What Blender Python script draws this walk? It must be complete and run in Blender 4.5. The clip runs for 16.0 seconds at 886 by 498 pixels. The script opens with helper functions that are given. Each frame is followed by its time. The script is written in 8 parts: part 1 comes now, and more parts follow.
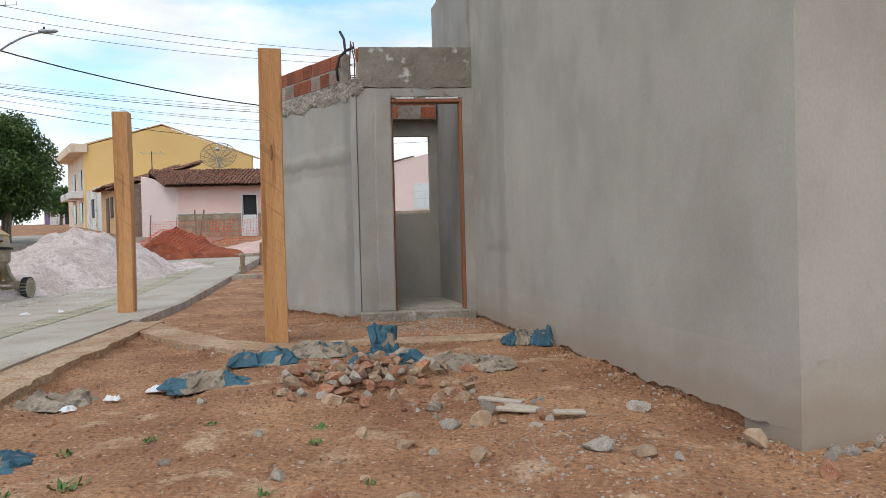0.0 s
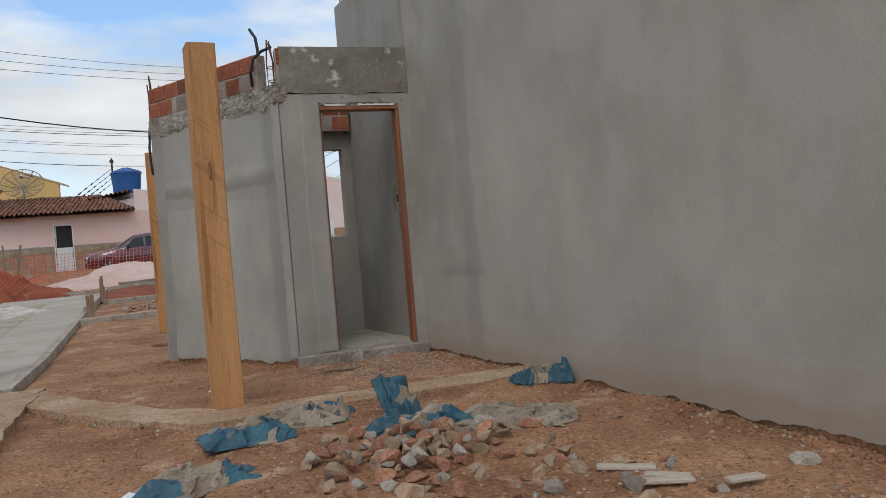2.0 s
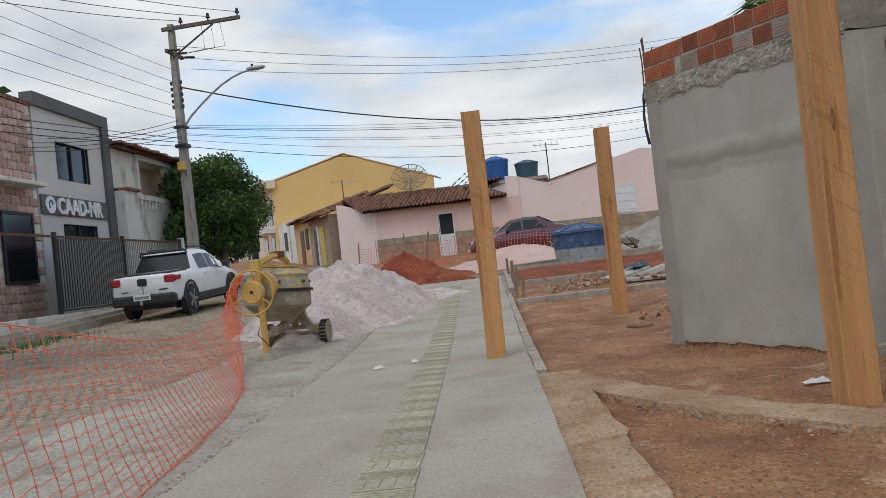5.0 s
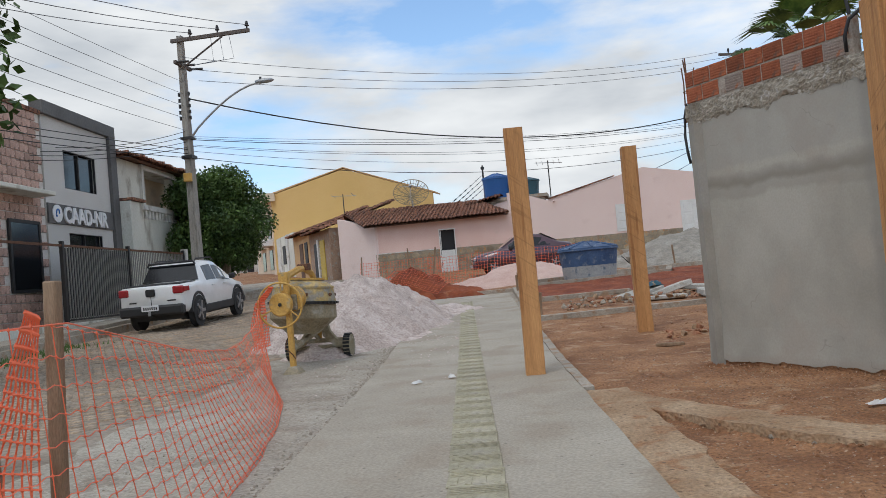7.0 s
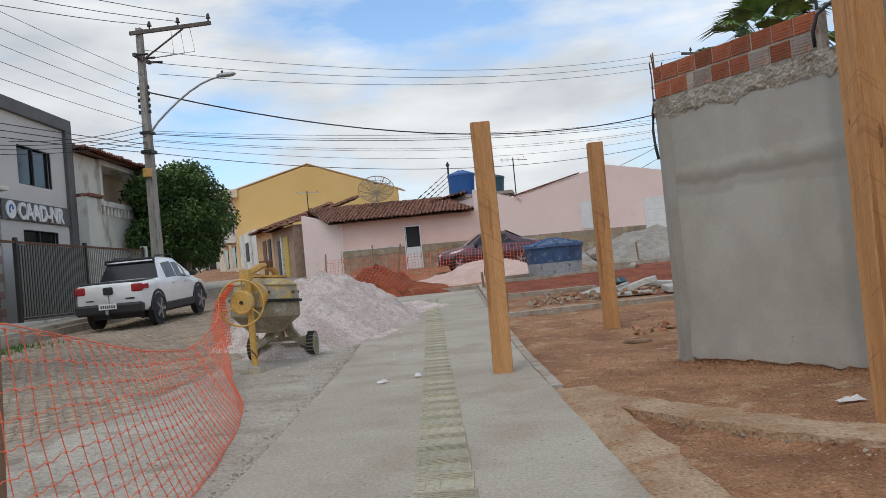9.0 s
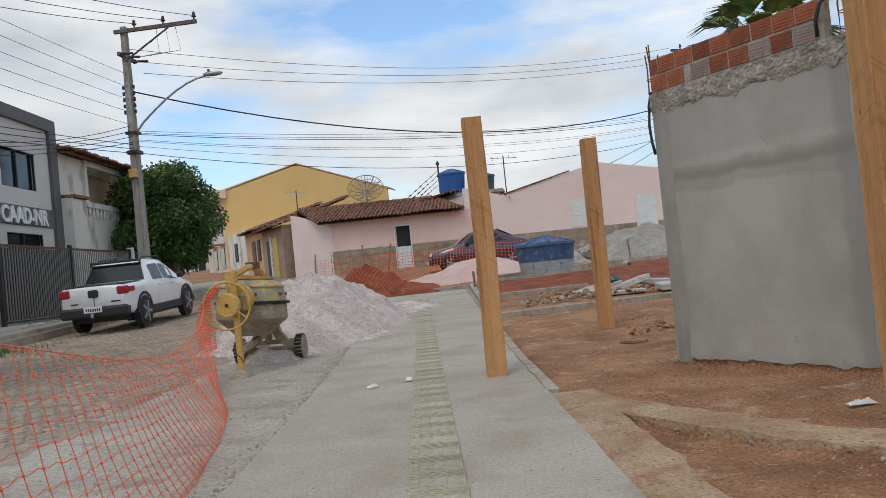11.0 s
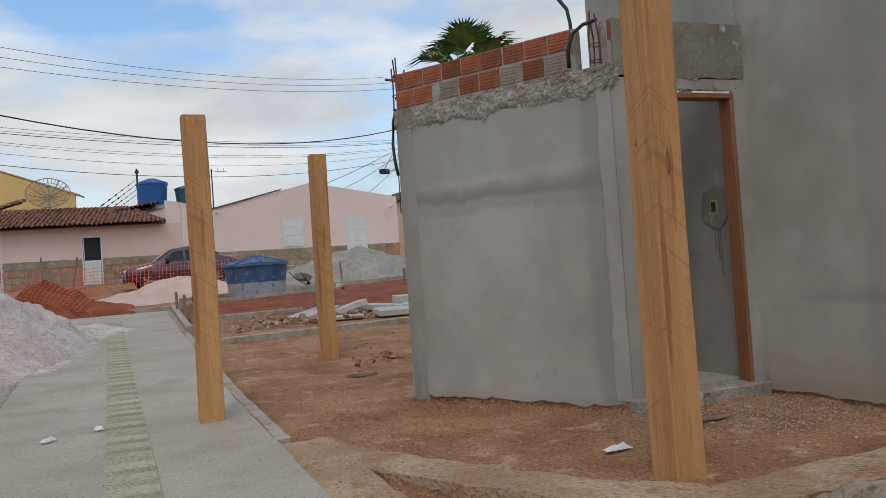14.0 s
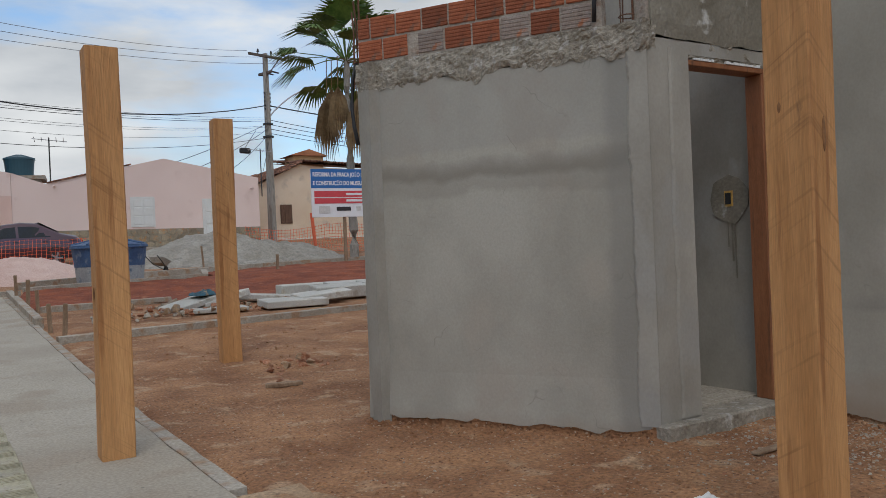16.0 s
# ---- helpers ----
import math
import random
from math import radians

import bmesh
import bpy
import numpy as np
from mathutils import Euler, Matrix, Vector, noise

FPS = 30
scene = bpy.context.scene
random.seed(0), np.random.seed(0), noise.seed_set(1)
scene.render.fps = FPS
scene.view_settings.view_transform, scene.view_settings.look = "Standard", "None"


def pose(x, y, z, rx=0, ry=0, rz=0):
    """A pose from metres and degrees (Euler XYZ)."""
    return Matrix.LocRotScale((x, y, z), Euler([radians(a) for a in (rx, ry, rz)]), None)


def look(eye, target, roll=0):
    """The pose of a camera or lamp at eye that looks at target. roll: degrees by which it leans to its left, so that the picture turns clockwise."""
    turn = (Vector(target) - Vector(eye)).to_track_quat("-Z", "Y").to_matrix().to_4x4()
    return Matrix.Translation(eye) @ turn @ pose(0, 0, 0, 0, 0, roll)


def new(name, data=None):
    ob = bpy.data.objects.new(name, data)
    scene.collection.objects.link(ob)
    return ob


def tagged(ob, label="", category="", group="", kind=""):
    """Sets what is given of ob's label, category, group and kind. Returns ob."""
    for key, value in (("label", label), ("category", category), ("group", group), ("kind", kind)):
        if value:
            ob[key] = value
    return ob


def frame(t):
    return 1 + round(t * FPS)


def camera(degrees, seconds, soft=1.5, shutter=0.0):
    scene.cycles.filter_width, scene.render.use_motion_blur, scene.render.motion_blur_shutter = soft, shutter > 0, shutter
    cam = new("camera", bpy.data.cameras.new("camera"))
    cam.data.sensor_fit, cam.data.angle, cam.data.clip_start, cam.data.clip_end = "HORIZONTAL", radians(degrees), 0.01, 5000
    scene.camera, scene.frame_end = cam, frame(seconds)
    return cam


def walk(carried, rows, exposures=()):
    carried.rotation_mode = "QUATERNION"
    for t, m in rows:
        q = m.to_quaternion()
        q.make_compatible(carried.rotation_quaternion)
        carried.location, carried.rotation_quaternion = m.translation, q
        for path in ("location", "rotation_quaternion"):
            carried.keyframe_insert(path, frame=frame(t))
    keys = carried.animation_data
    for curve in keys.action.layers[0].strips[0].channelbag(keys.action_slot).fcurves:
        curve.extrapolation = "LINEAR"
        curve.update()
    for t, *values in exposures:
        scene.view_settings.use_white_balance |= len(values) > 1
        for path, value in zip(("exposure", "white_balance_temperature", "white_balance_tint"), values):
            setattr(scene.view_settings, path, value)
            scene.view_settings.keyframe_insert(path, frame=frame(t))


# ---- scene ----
cam = camera(58.4, 16.0, soft=0.75)
PATH = [
    (0, (0.073, 0.254, 0.797), (0.048, 2.253, 0.775), -1.5),
    (0.5, (-0.153, 0.498, 0.817), (0.086, 2.483, 0.788), -3.0),
    (1, (-0.432, 0.734, 0.843), (-0.037, 2.695, 0.842), -3.6),
    (1.5, (-0.727, 0.96, 0.89), (-0.214, 2.893, 0.872), -4.0),
    (2, (-1.049, 1.319, 0.923), (-0.626, 3.274, 0.919), -4.8),
    (2.5, (-1.368, 1.545, 0.943), (-1.059, 3.52, 0.956), -4.9),
    (3, (-1.661, 1.799, 0.987), (-1.379, 3.779, 1.011), -5.5),
    (3.5, (-1.932, 2.118, 1.019), (-1.865, 4.115, 1.097), -6.0),
    (4, (-2.224, 2.148, 1.038), (-2.431, 4.133, 1.16), -5.9),
    (4.5, (-2.463, 2.081, 1.021), (-2.735, 4.061, 1.084), -6.3),
    (5, (-2.676, 2.077, 1.006), (-3.08, 4.036, 1.039), -6.2),
    (5.2, (-2.72, 2.127, 1.013), (-3.151, 4.079, 1.056), -6.2),
    (7.3, (-3.149, 1.972, 1.055), (-3.513, 3.937, 1.128), -5.1),
    (7.5, (-3.139, 1.969, 1.062), (-3.49, 3.936, 1.136), -5.1),
    (8, (-3.135, 2.005, 1.047), (-3.467, 3.976, 1.115), -5.1),
    (8.5, (-3.155, 2.07, 1.042), (-3.461, 4.046, 1.102), -5.1),
    (11, (-3.211, 2.373, 1.055), (-3.482, 4.354, 1.106), -5.8),
    (11.5, (-3.282, 2.441, 1.085), (-3.536, 4.424, 1.139), -5.8),
    (12, (-3.294, 2.558, 1.082), (-3.556, 4.54, 1.137), -5.9),
    (12.5, (-3.258, 2.718, 1.084), (-3.546, 4.696, 1.154), -5.5),
    (13, (-3.235, 2.793, 1.092), (-3.419, 4.784, 1.162), -3.6),
    (13.5, (-3.321, 2.962, 1.081), (-3.024, 4.94, 1.128), -2.6),
    (14, (-3.421, 3.2, 1.124), (-2.959, 5.146, 1.163), -4.0),
    (14.5, (-3.504, 3.547, 1.143), (-2.948, 5.468, 1.178), -4.5),
    (15, (-3.685, 3.853, 1.144), (-3.011, 5.737, 1.167), -3.9),
    (15.5, (-3.862, 4.206, 1.172), (-3.113, 6.061, 1.165), -4.0),
    (16, (-3.94, 4.635, 1.201), (-3.12, 6.459, 1.188), -2.4),
]
walk(cam, [(t, look(eye, target, roll)) for t, eye, target, roll in PATH],
     exposures=((0.0, 0.06), (0.5, -0.27), (1.2, -0.3), (2.5, -0.42), (4.0, -0.45), (5.0, -0.38), (8.0, -0.36), (12.5, -0.38), (14.0, -0.5), (15.0, -0.57), (16.0, -0.6)))

# ---- world, sun ----
SUN_EL, SUN_AZ = radians(58), radians(200)
world = bpy.data.worlds.new("sky")
scene.world = world
world.use_nodes = True
wn, wl = world.node_tree.nodes, world.node_tree.links
wn.clear()
w_out = wn.new("ShaderNodeOutputWorld")
w_bg = wn.new("ShaderNodeBackground")
w_sky = wn.new("ShaderNodeTexSky")
w_sky.sky_type, w_sky.sun_disc = "NISHITA", False
w_sky.sun_elevation, w_sky.sun_rotation = SUN_EL, SUN_AZ
w_sky.dust_density = 1.5
w_co = wn.new("ShaderNodeTexCoord")
w_map = wn.new("ShaderNodeMapping")
w_map.inputs["Scale"].default_value = (1.5, 1.5, 4.6)
w_map.inputs["Location"].default_value = (3.1, 1.7, 0.62)
w_n1 = wn.new("ShaderNodeTexNoise")
w_n1.inputs["Scale"].default_value, w_n1.inputs["Detail"].default_value, w_n1.inputs["Roughness"].default_value = 1.5, 9, 0.56
w_r1 = wn.new("ShaderNodeValToRGB")
w_r1.color_ramp.elements[0].position, w_r1.color_ramp.elements[1].position = 0.40, 0.56
w_n2 = wn.new("ShaderNodeTexNoise")
w_n2.inputs["Scale"].default_value, w_n2.inputs["Detail"].default_value = 2.6, 7
w_r2 = wn.new("ShaderNodeValToRGB")
w_r2.color_ramp.elements[0].position, w_r2.color_ramp.elements[1].position = 0.3, 0.62
w_r2.color_ramp.elements[0].color = (6.75, 7.3, 7.95, 1)
w_r2.color_ramp.elements[1].color = (11.75, 12.1, 12.3, 1)
w_mix = wn.new("ShaderNodeMixRGB")
w_blue = wn.new("ShaderNodeMixRGB")
w_blue.blend_type = "MULTIPLY"
w_blue.inputs[0].default_value = 1
w_blue.inputs[2].default_value = (2.4, 2.7, 2.85, 1)
w_bg.inputs["Strength"].default_value = 0.1
wl.new(w_co.outputs["Generated"], w_map.inputs["Vector"])
wl.new(w_map.outputs[0], w_n1.inputs["Vector"])
wl.new(w_map.outputs[0], w_n2.inputs["Vector"])
wl.new(w_n1.outputs["Fac"], w_r1.inputs[0])
wl.new(w_n2.outputs["Fac"], w_r2.inputs[0])
wl.new(w_sky.outputs[0], w_blue.inputs[1])
wl.new(w_r1.outputs[0], w_mix.inputs[0])
wl.new(w_blue.outputs[0], w_mix.inputs[1])
wl.new(w_r2.outputs[0], w_mix.inputs[2])
wl.new(w_mix.outputs[0], w_bg.inputs["Color"])
wl.new(w_bg.outputs[0], w_out.inputs["Surface"])

sun = new("sun", bpy.data.lights.new("sun", "SUN"))
sun.data.energy, sun.data.angle, sun.data.color = 0.75, radians(18), (1.0, 0.97, 0.93)
sun_way = Vector((math.sin(SUN_AZ) * math.cos(SUN_EL), math.cos(SUN_AZ) * math.cos(SUN_EL), math.sin(SUN_EL)))
sun.matrix_world = look(sun_way * 60, (0, 0, 0))


# ---- materials ----
def mat(name, c1, c2, scale=4.0, rough=0.85, bump=0.2, fine=60.0, c3=None, amount=0.35, metal=0.0, stretch=(1, 1, 1), vary=0.0, dist=0.01, grain=0.45):
    """A surface with patches of two colours, a third as stains, fine grain in tone and relief, and a change from object to object."""
    m = bpy.data.materials.new(name)
    m.use_nodes = True
    n, l = m.node_tree.nodes, m.node_tree.links
    b = n["Principled BSDF"]
    co = n.new("ShaderNodeTexCoord")
    mp = n.new("ShaderNodeMapping")
    mp.inputs["Scale"].default_value = stretch
    l.new(co.outputs["Object"], mp.inputs["Vector"])
    n1 = n.new("ShaderNodeTexNoise")
    n1.inputs["Scale"].default_value, n1.inputs["Detail"].default_value, n1.inputs["Roughness"].default_value = scale, 6, 0.6
    n2 = n.new("ShaderNodeTexNoise")
    n2.inputs["Scale"].default_value, n2.inputs["Detail"].default_value = fine, 4
    for k in (n1, n2):
        l.new(mp.outputs[0], k.inputs["Vector"])
    r1 = n.new("ShaderNodeValToRGB")
    r1.color_ramp.elements[0].position, r1.color_ramp.elements[1].position = 0.36, 0.64
    r1.color_ramp.elements[0].color, r1.color_ramp.elements[1].color = (*c1, 1), (*c2, 1)
    l.new(n1.outputs["Fac"], r1.inputs[0])
    out = r1.outputs[0]
    if c3:
        n3 = n.new("ShaderNodeTexNoise")
        n3.inputs["Scale"].default_value, n3.inputs["Detail"].default_value = scale * 2.7, 8
        l.new(mp.outputs[0], n3.inputs["Vector"])
        r3 = n.new("ShaderNodeValToRGB")
        r3.color_ramp.elements[0].position, r3.color_ramp.elements[1].position = 0.66 - amount * 0.4, 0.74 - amount * 0.3
        l.new(n3.outputs["Fac"], r3.inputs[0])
        x = n.new("ShaderNodeMixRGB")
        l.new(r3.outputs[0], x.inputs[0])
        l.new(out, x.inputs[1])
        x.inputs[2].default_value = (*c3, 1)
        out = x.outputs[0]
    g1 = n.new("ShaderNodeMixRGB")
    g1.blend_type = "OVERLAY"
    g1.inputs[0].default_value = grain
    l.new(out, g1.inputs[1])
    l.new(n2.outputs["Fac"], g1.inputs[2])
    out = g1.outputs[0]
    if vary:
        inf = n.new("ShaderNodeObjectInfo")
        hs = n.new("ShaderNodeHueSaturation")
        mr = n.new("ShaderNodeMapRange")
        mr.inputs[3].default_value, mr.inputs[4].default_value = 1 - vary, 1 + vary
        l.new(inf.outputs["Random"], mr.inputs[0])
        l.new(mr.outputs[0], hs.inputs["Value"])
        l.new(out, hs.inputs["Color"])
        out = hs.outputs[0]
    l.new(out, b.inputs["Base Color"])
    b.inputs["Roughness"].default_value, b.inputs["Metallic"].default_value = rough, metal
    if bump:
        ad = n.new("ShaderNodeMath")
        l.new(n1.outputs["Fac"], ad.inputs[0])
        l.new(n2.outputs["Fac"], ad.inputs[1])
        bp = n.new("ShaderNodeBump")
        bp.inputs["Strength"].default_value, bp.inputs["Distance"].default_value = bump, dist
        l.new(ad.outputs[0], bp.inputs["Height"])
        l.new(bp.outputs[0], b.inputs["Normal"])
    return m


def add_band(m, axis, low, high, colour, wobble=0.06, strength=0.6, lo2=None, hi2=None, axis2=None):
    """A stain across a material: a band between two heights with an uneven edge."""
    n, l = m.node_tree.nodes, m.node_tree.links
    b = n["Principled BSDF"]
    src = b.inputs["Base Color"].links[0].from_socket
    co = n.new("ShaderNodeTexCoord")
    ns = n.new("ShaderNodeTexNoise")
    ns.inputs["Scale"].default_value, ns.inputs["Detail"].default_value = 3.0, 6
    l.new(co.outputs["Object"], ns.inputs["Vector"])
    sp = n.new("ShaderNodeSeparateXYZ")
    l.new(co.outputs["Object"], sp.inputs[0])

    def edge(ax, lo, hi, soft):
        w = n.new("ShaderNodeMath")
        w.operation = "MULTIPLY_ADD"
        l.new(ns.outputs["Fac"], w.inputs[0])
        w.inputs[1].default_value = wobble * 2
        l.new(sp.outputs[ax], w.inputs[2])
        a = n.new("ShaderNodeMapRange")
        a.inputs[1].default_value, a.inputs[2].default_value = lo + wobble, lo + wobble + soft
        c = n.new("ShaderNodeMapRange")
        c.inputs[1].default_value, c.inputs[2].default_value = hi + wobble + soft * 2.5, hi + wobble
        l.new(w.outputs[0], a.inputs[0])
        l.new(w.outputs[0], c.inputs[0])
        p = n.new("ShaderNodeMath")
        p.operation = "MULTIPLY"
        l.new(a.outputs[0], p.inputs[0])
        l.new(c.outputs[0], p.inputs[1])
        return p.outputs[0]
    f = edge(axis, low, high, 0.04)
    if axis2 is not None:
        f2 = edge(axis2, lo2, hi2, 0.1)
        p = n.new("ShaderNodeMath")
        p.operation = "MULTIPLY"
        l.new(f, p.inputs[0])
        l.new(f2, p.inputs[1])
        f = p.outputs[0]
    s = n.new("ShaderNodeMath")
    s.operation = "MULTIPLY"
    s.inputs[1].default_value = strength
    l.new(f, s.inputs[0])
    x = n.new("ShaderNodeMixRGB")
    l.new(s.outputs[0], x.inputs[0])
    l.new(src, x.inputs[1])
    x.inputs[2].default_value = (*colour, 1)
    l.new(x.outputs[0], b.inputs["Base Color"])
    return m


def plain(name, c, rough=0.5, metal=0.0, coat=0.0, trans=0.0):
    m = mat(name, [v * 0.93 for v in c], c, 3.0, rough, 0.03, 90.0, metal=metal)
    m.node_tree.nodes["Principled BSDF"].inputs["Coat Weight"].default_value = coat
    m.node_tree.nodes["Principled BSDF"].inputs["Transmission Weight"].default_value = trans
    return m


M_DIRT = mat("red_dirt", (0.245, 0.108, 0.048), (0.42, 0.216, 0.105), 1.3, 0.95, 1.0, 42, (0.46, 0.29, 0.17), 0.22, dist=0.03, grain=0.8)
M_RED = mat("red_earth", (0.165, 0.036, 0.014), (0.29, 0.074, 0.026), 1.6, 0.95, 0.9, 20, (0.30, 0.11, 0.05), 0.14, dist=0.03)
M_ROAD = mat("dusty_cobble_road", (0.205, 0.16, 0.118), (0.345, 0.288, 0.225), 0.9, 0.95, 1.0, 11, (0.33, 0.24, 0.165), 0.34, dist=0.03, grain=0.75)
M_WALK = mat("new_concrete", (0.345, 0.296, 0.23), (0.44, 0.39, 0.315), 0.55, 0.85, 0.35, 55, (0.35, 0.292, 0.222), 0.34, grain=0.45)
M_APRON = mat("sandy_concrete", (0.325, 0.28, 0.222), (0.435, 0.388, 0.318), 0.8, 0.92, 0.8, 38, (0.29, 0.24, 0.185), 0.3, grain=0.65)
M_STRIP = mat("old_footing", (0.36, 0.222, 0.122), (0.50, 0.35, 0.22), 2.0, 0.95, 0.9, 42, (0.38, 0.205, 0.105), 0.3, dist=0.03, grain=0.65)
M_KERB = mat("kerb_concrete", (0.315, 0.268, 0.21), (0.42, 0.37, 0.305), 2.0, 0.92, 0.6, 45, (0.33, 0.215, 0.135), 0.36, grain=0.6)
M_TILE = mat("tactile_tile", (0.335, 0.298, 0.20), (0.435, 0.395, 0.28), 1.2, 0.85, 0.5, 40, (0.40, 0.36, 0.28), 0.25, vary=0.16)
M_PLASTER = mat("grey_plaster", (0.30, 0.276, 0.23), (0.415, 0.386, 0.33), 0.9, 0.93, 0.1, 70, (0.375, 0.335, 0.28), 0.34, stretch=(1, 1, 0.8), grain=0.12)
M_PLASTER3 = mat("brown_grey_plaster", (0.27, 0.245, 0.205), (0.385, 0.355, 0.305), 1.2, 0.93, 0.1, 60, (0.34, 0.32, 0.285), 0.3, stretch=(1, 1, 0.7), grain=0.12)
M_PLASTER2 = mat("grey_plaster_tall", (0.315, 0.285, 0.232), (0.44, 0.403, 0.333), 0.7, 0.93, 0.08, 70, (0.40, 0.36, 0.305), 0.34, stretch=(1, 1, 0.75), grain=0.11)
M_ROUGH = mat("raw_mortar", (0.235, 0.203, 0.157), (0.36, 0.32, 0.262), 5.0, 0.95, 0.6, 40, (0.45, 0.42, 0.38), 0.22, dist=0.03)
M_LINTEL = mat("smeared_mortar", (0.185, 0.16, 0.12), (0.255, 0.228, 0.18), 3.0, 0.93, 0.3, 50, (0.50, 0.48, 0.44), 0.16, dist=0.015, grain=0.3)
M_MORTAR = mat("brick_mortar", (0.29, 0.24, 0.195), (0.40, 0.345, 0.29), 6.0, 0.95, 0.5, 60, (0.28, 0.19, 0.14), 0.3)
M_BRICK = mat("hollow_clay_brick", (0.225, 0.063, 0.029), (0.375, 0.118, 0.053), 5.0, 0.9, 0.4, 60, (0.19, 0.09, 0.058), 0.24, vary=0.28)
M_BRICKGREY = mat("mortar_smeared_brick", (0.26, 0.19, 0.155), (0.36, 0.30, 0.26), 5.0, 0.9, 0.4, 60, (0.42, 0.17, 0.09), 0.2, vary=0.2)
M_WOOD = mat("sawn_timber", (0.43, 0.20, 0.068), (0.595, 0.305, 0.12), 1.1, 0.75, 0.45, 30, (0.35, 0.15, 0.05), 0.2, stretch=(6, 6, 0.35), grain=0.4)
M_KNOT = mat("timber_knot", (0.16, 0.07, 0.025), (0.28, 0.13, 0.05), 14, 0.8, 0.3, 80)
M_FRAMEWOOD = mat("red_door_wood", (0.23, 0.082, 0.03), (0.335, 0.13, 0.052), 1.5, 0.6, 0.25, 40, (0.15, 0.06, 0.028), 0.2, stretch=(6, 6, 0.6))
M_STAKE = mat("weathered_stake", (0.22, 0.14, 0.085), (0.33, 0.23, 0.15), 3, 0.9, 0.4, 50, stretch=(5, 5, 1))
M_ROCK = mat("ochre_stone", (0.36, 0.215, 0.115), (0.48, 0.335, 0.21), 5, 0.92, 0.6, 45, (0.34, 0.28, 0.225), 0.35, vary=0.25)
M_ROCKGREY = mat("broken_concrete", (0.32, 0.268, 0.21), (0.45, 0.395, 0.32), 7, 0.92, 0.7, 50, (0.31, 0.225, 0.16), 0.3, vary=0.2)
M_ROCKRED = mat("brick_bat", (0.31, 0.115, 0.055), (0.44, 0.22, 0.125), 6, 0.92, 0.6, 50, (0.42, 0.33, 0.25), 0.2, vary=0.25)
M_SAND = mat("pale_sand", (0.50, 0.40, 0.35), (0.68, 0.575, 0.52), 2.4, 0.97, 1.0, 30, (0.48, 0.375, 0.325), 0.3, dist=0.04, grain=0.7)
M_PINKSAND = mat("pink_sand", (0.56, 0.37, 0.31), (0.64, 0.46, 0.39), 1.6, 0.97, 0.6, 34)
M_GREYSAND = mat("grey_gravel", (0.28, 0.25, 0.205), (0.38, 0.345, 0.295), 1.6, 0.97, 0.9, 14, (0.27, 0.245, 0.21), 0.3, dist=0.04)
M_BAG = mat("blue_paper_bag", (0.014, 0.058, 0.085), (0.036, 0.118, 0.155), 5.0, 0.6, 0.6, 60, (0.13, 0.13, 0.12), 0.1)
M_BAGGREY = mat("brown_paper_bag", (0.205, 0.155, 0.105), (0.34, 0.27, 0.195), 6.0, 0.8, 0.5, 60, (0.12, 0.095, 0.07), 0.25)
M_WHITEBITS = plain("white_scrap", (0.78, 0.77, 0.75), 0.7)
M_NET = plain("orange_plastic_net", (0.86, 0.165, 0.07), 0.5)
M_PINK = mat("pink_wall_paint", (0.73, 0.50, 0.43), (0.79, 0.57, 0.50), 0.5, 0.9, 0.1, 30, (0.68, 0.50, 0.43), 0.16)
M_PINK2 = mat("pale_pink_paint", (0.78, 0.61, 0.55), (0.83, 0.66, 0.60), 0.4, 0.9, 0.1, 30, (0.72, 0.55, 0.49), 0.14)
M_BEIGE = mat("beige_wall_paint", (0.68, 0.53, 0.38), (0.76, 0.62, 0.47), 0.5, 0.9, 0.1, 30, (0.58, 0.47, 0.36), 0.25)
M_YELLOW = mat("yellow_wall_paint", (0.66, 0.425, 0.155), (0.72, 0.475, 0.19), 0.3, 0.9, 0.08, 30)
M_STONE = mat("dado_stone", (0.25, 0.20, 0.14), (0.39, 0.315, 0.215), 1.6, 0.9, 0.4, 20, (0.45, 0.24, 0.11), 0.24, vary=0.16)
M_JOINT = mat("dado_mortar", (0.25, 0.21, 0.155), (0.34, 0.29, 0.22), 2, 0.95, 0.3, 30, (0.42, 0.21, 0.10), 0.25)
M_ROOF = mat("old_roof_tile", (0.09, 0.038, 0.026), (0.44, 0.20, 0.118), 7.0, 0.92, 0.6, 14, (0.06, 0.043, 0.036), 0.4, grain=0.7)
M_ROOFRED = mat("red_roof_tile", (0.35, 0.13, 0.06), (0.5, 0.21, 0.1), 2.5, 0.9, 0.4, 20)
M_WHITEWOOD = mat("white_painted_wood", (0.68, 0.68, 0.65), (0.76, 0.76, 0.73), 2, 0.6, 0.1, 30)
M_WHITEWALL = mat("whitewash", (0.62, 0.6, 0.56), (0.74, 0.72, 0.68), 0.8, 0.9, 0.1, 30, (0.45, 0.42, 0.38), 0.3)
M_OCHRE = mat("ochre_wall", (0.55, 0.34, 0.16), (0.64, 0.42, 0.22), 0.8, 0.9, 0.1, 30)
# near-black: shade of openings put into colour; also the gate's backing sheet
M_DARK = plain("shade_and_sheet_black", (0.02, 0.02, 0.022), 0.6)
M_BROWNWOOD = mat("brown_wood_shutter", (0.10, 0.05, 0.03), (0.16, 0.085, 0.05), 3, 0.7, 0.3, 40, stretch=(4, 4, 1))
M_GREYWALL = mat("clinic_grey_paint", (0.56, 0.545, 0.515), (0.62, 0.605, 0.575), 0.5, 0.85, 0.08, 30)
M_GRAPHITE = mat("graphite_cladding", (0.085, 0.083, 0.082), (0.12, 0.117, 0.115), 0.7, 0.6, 0.1, 20)
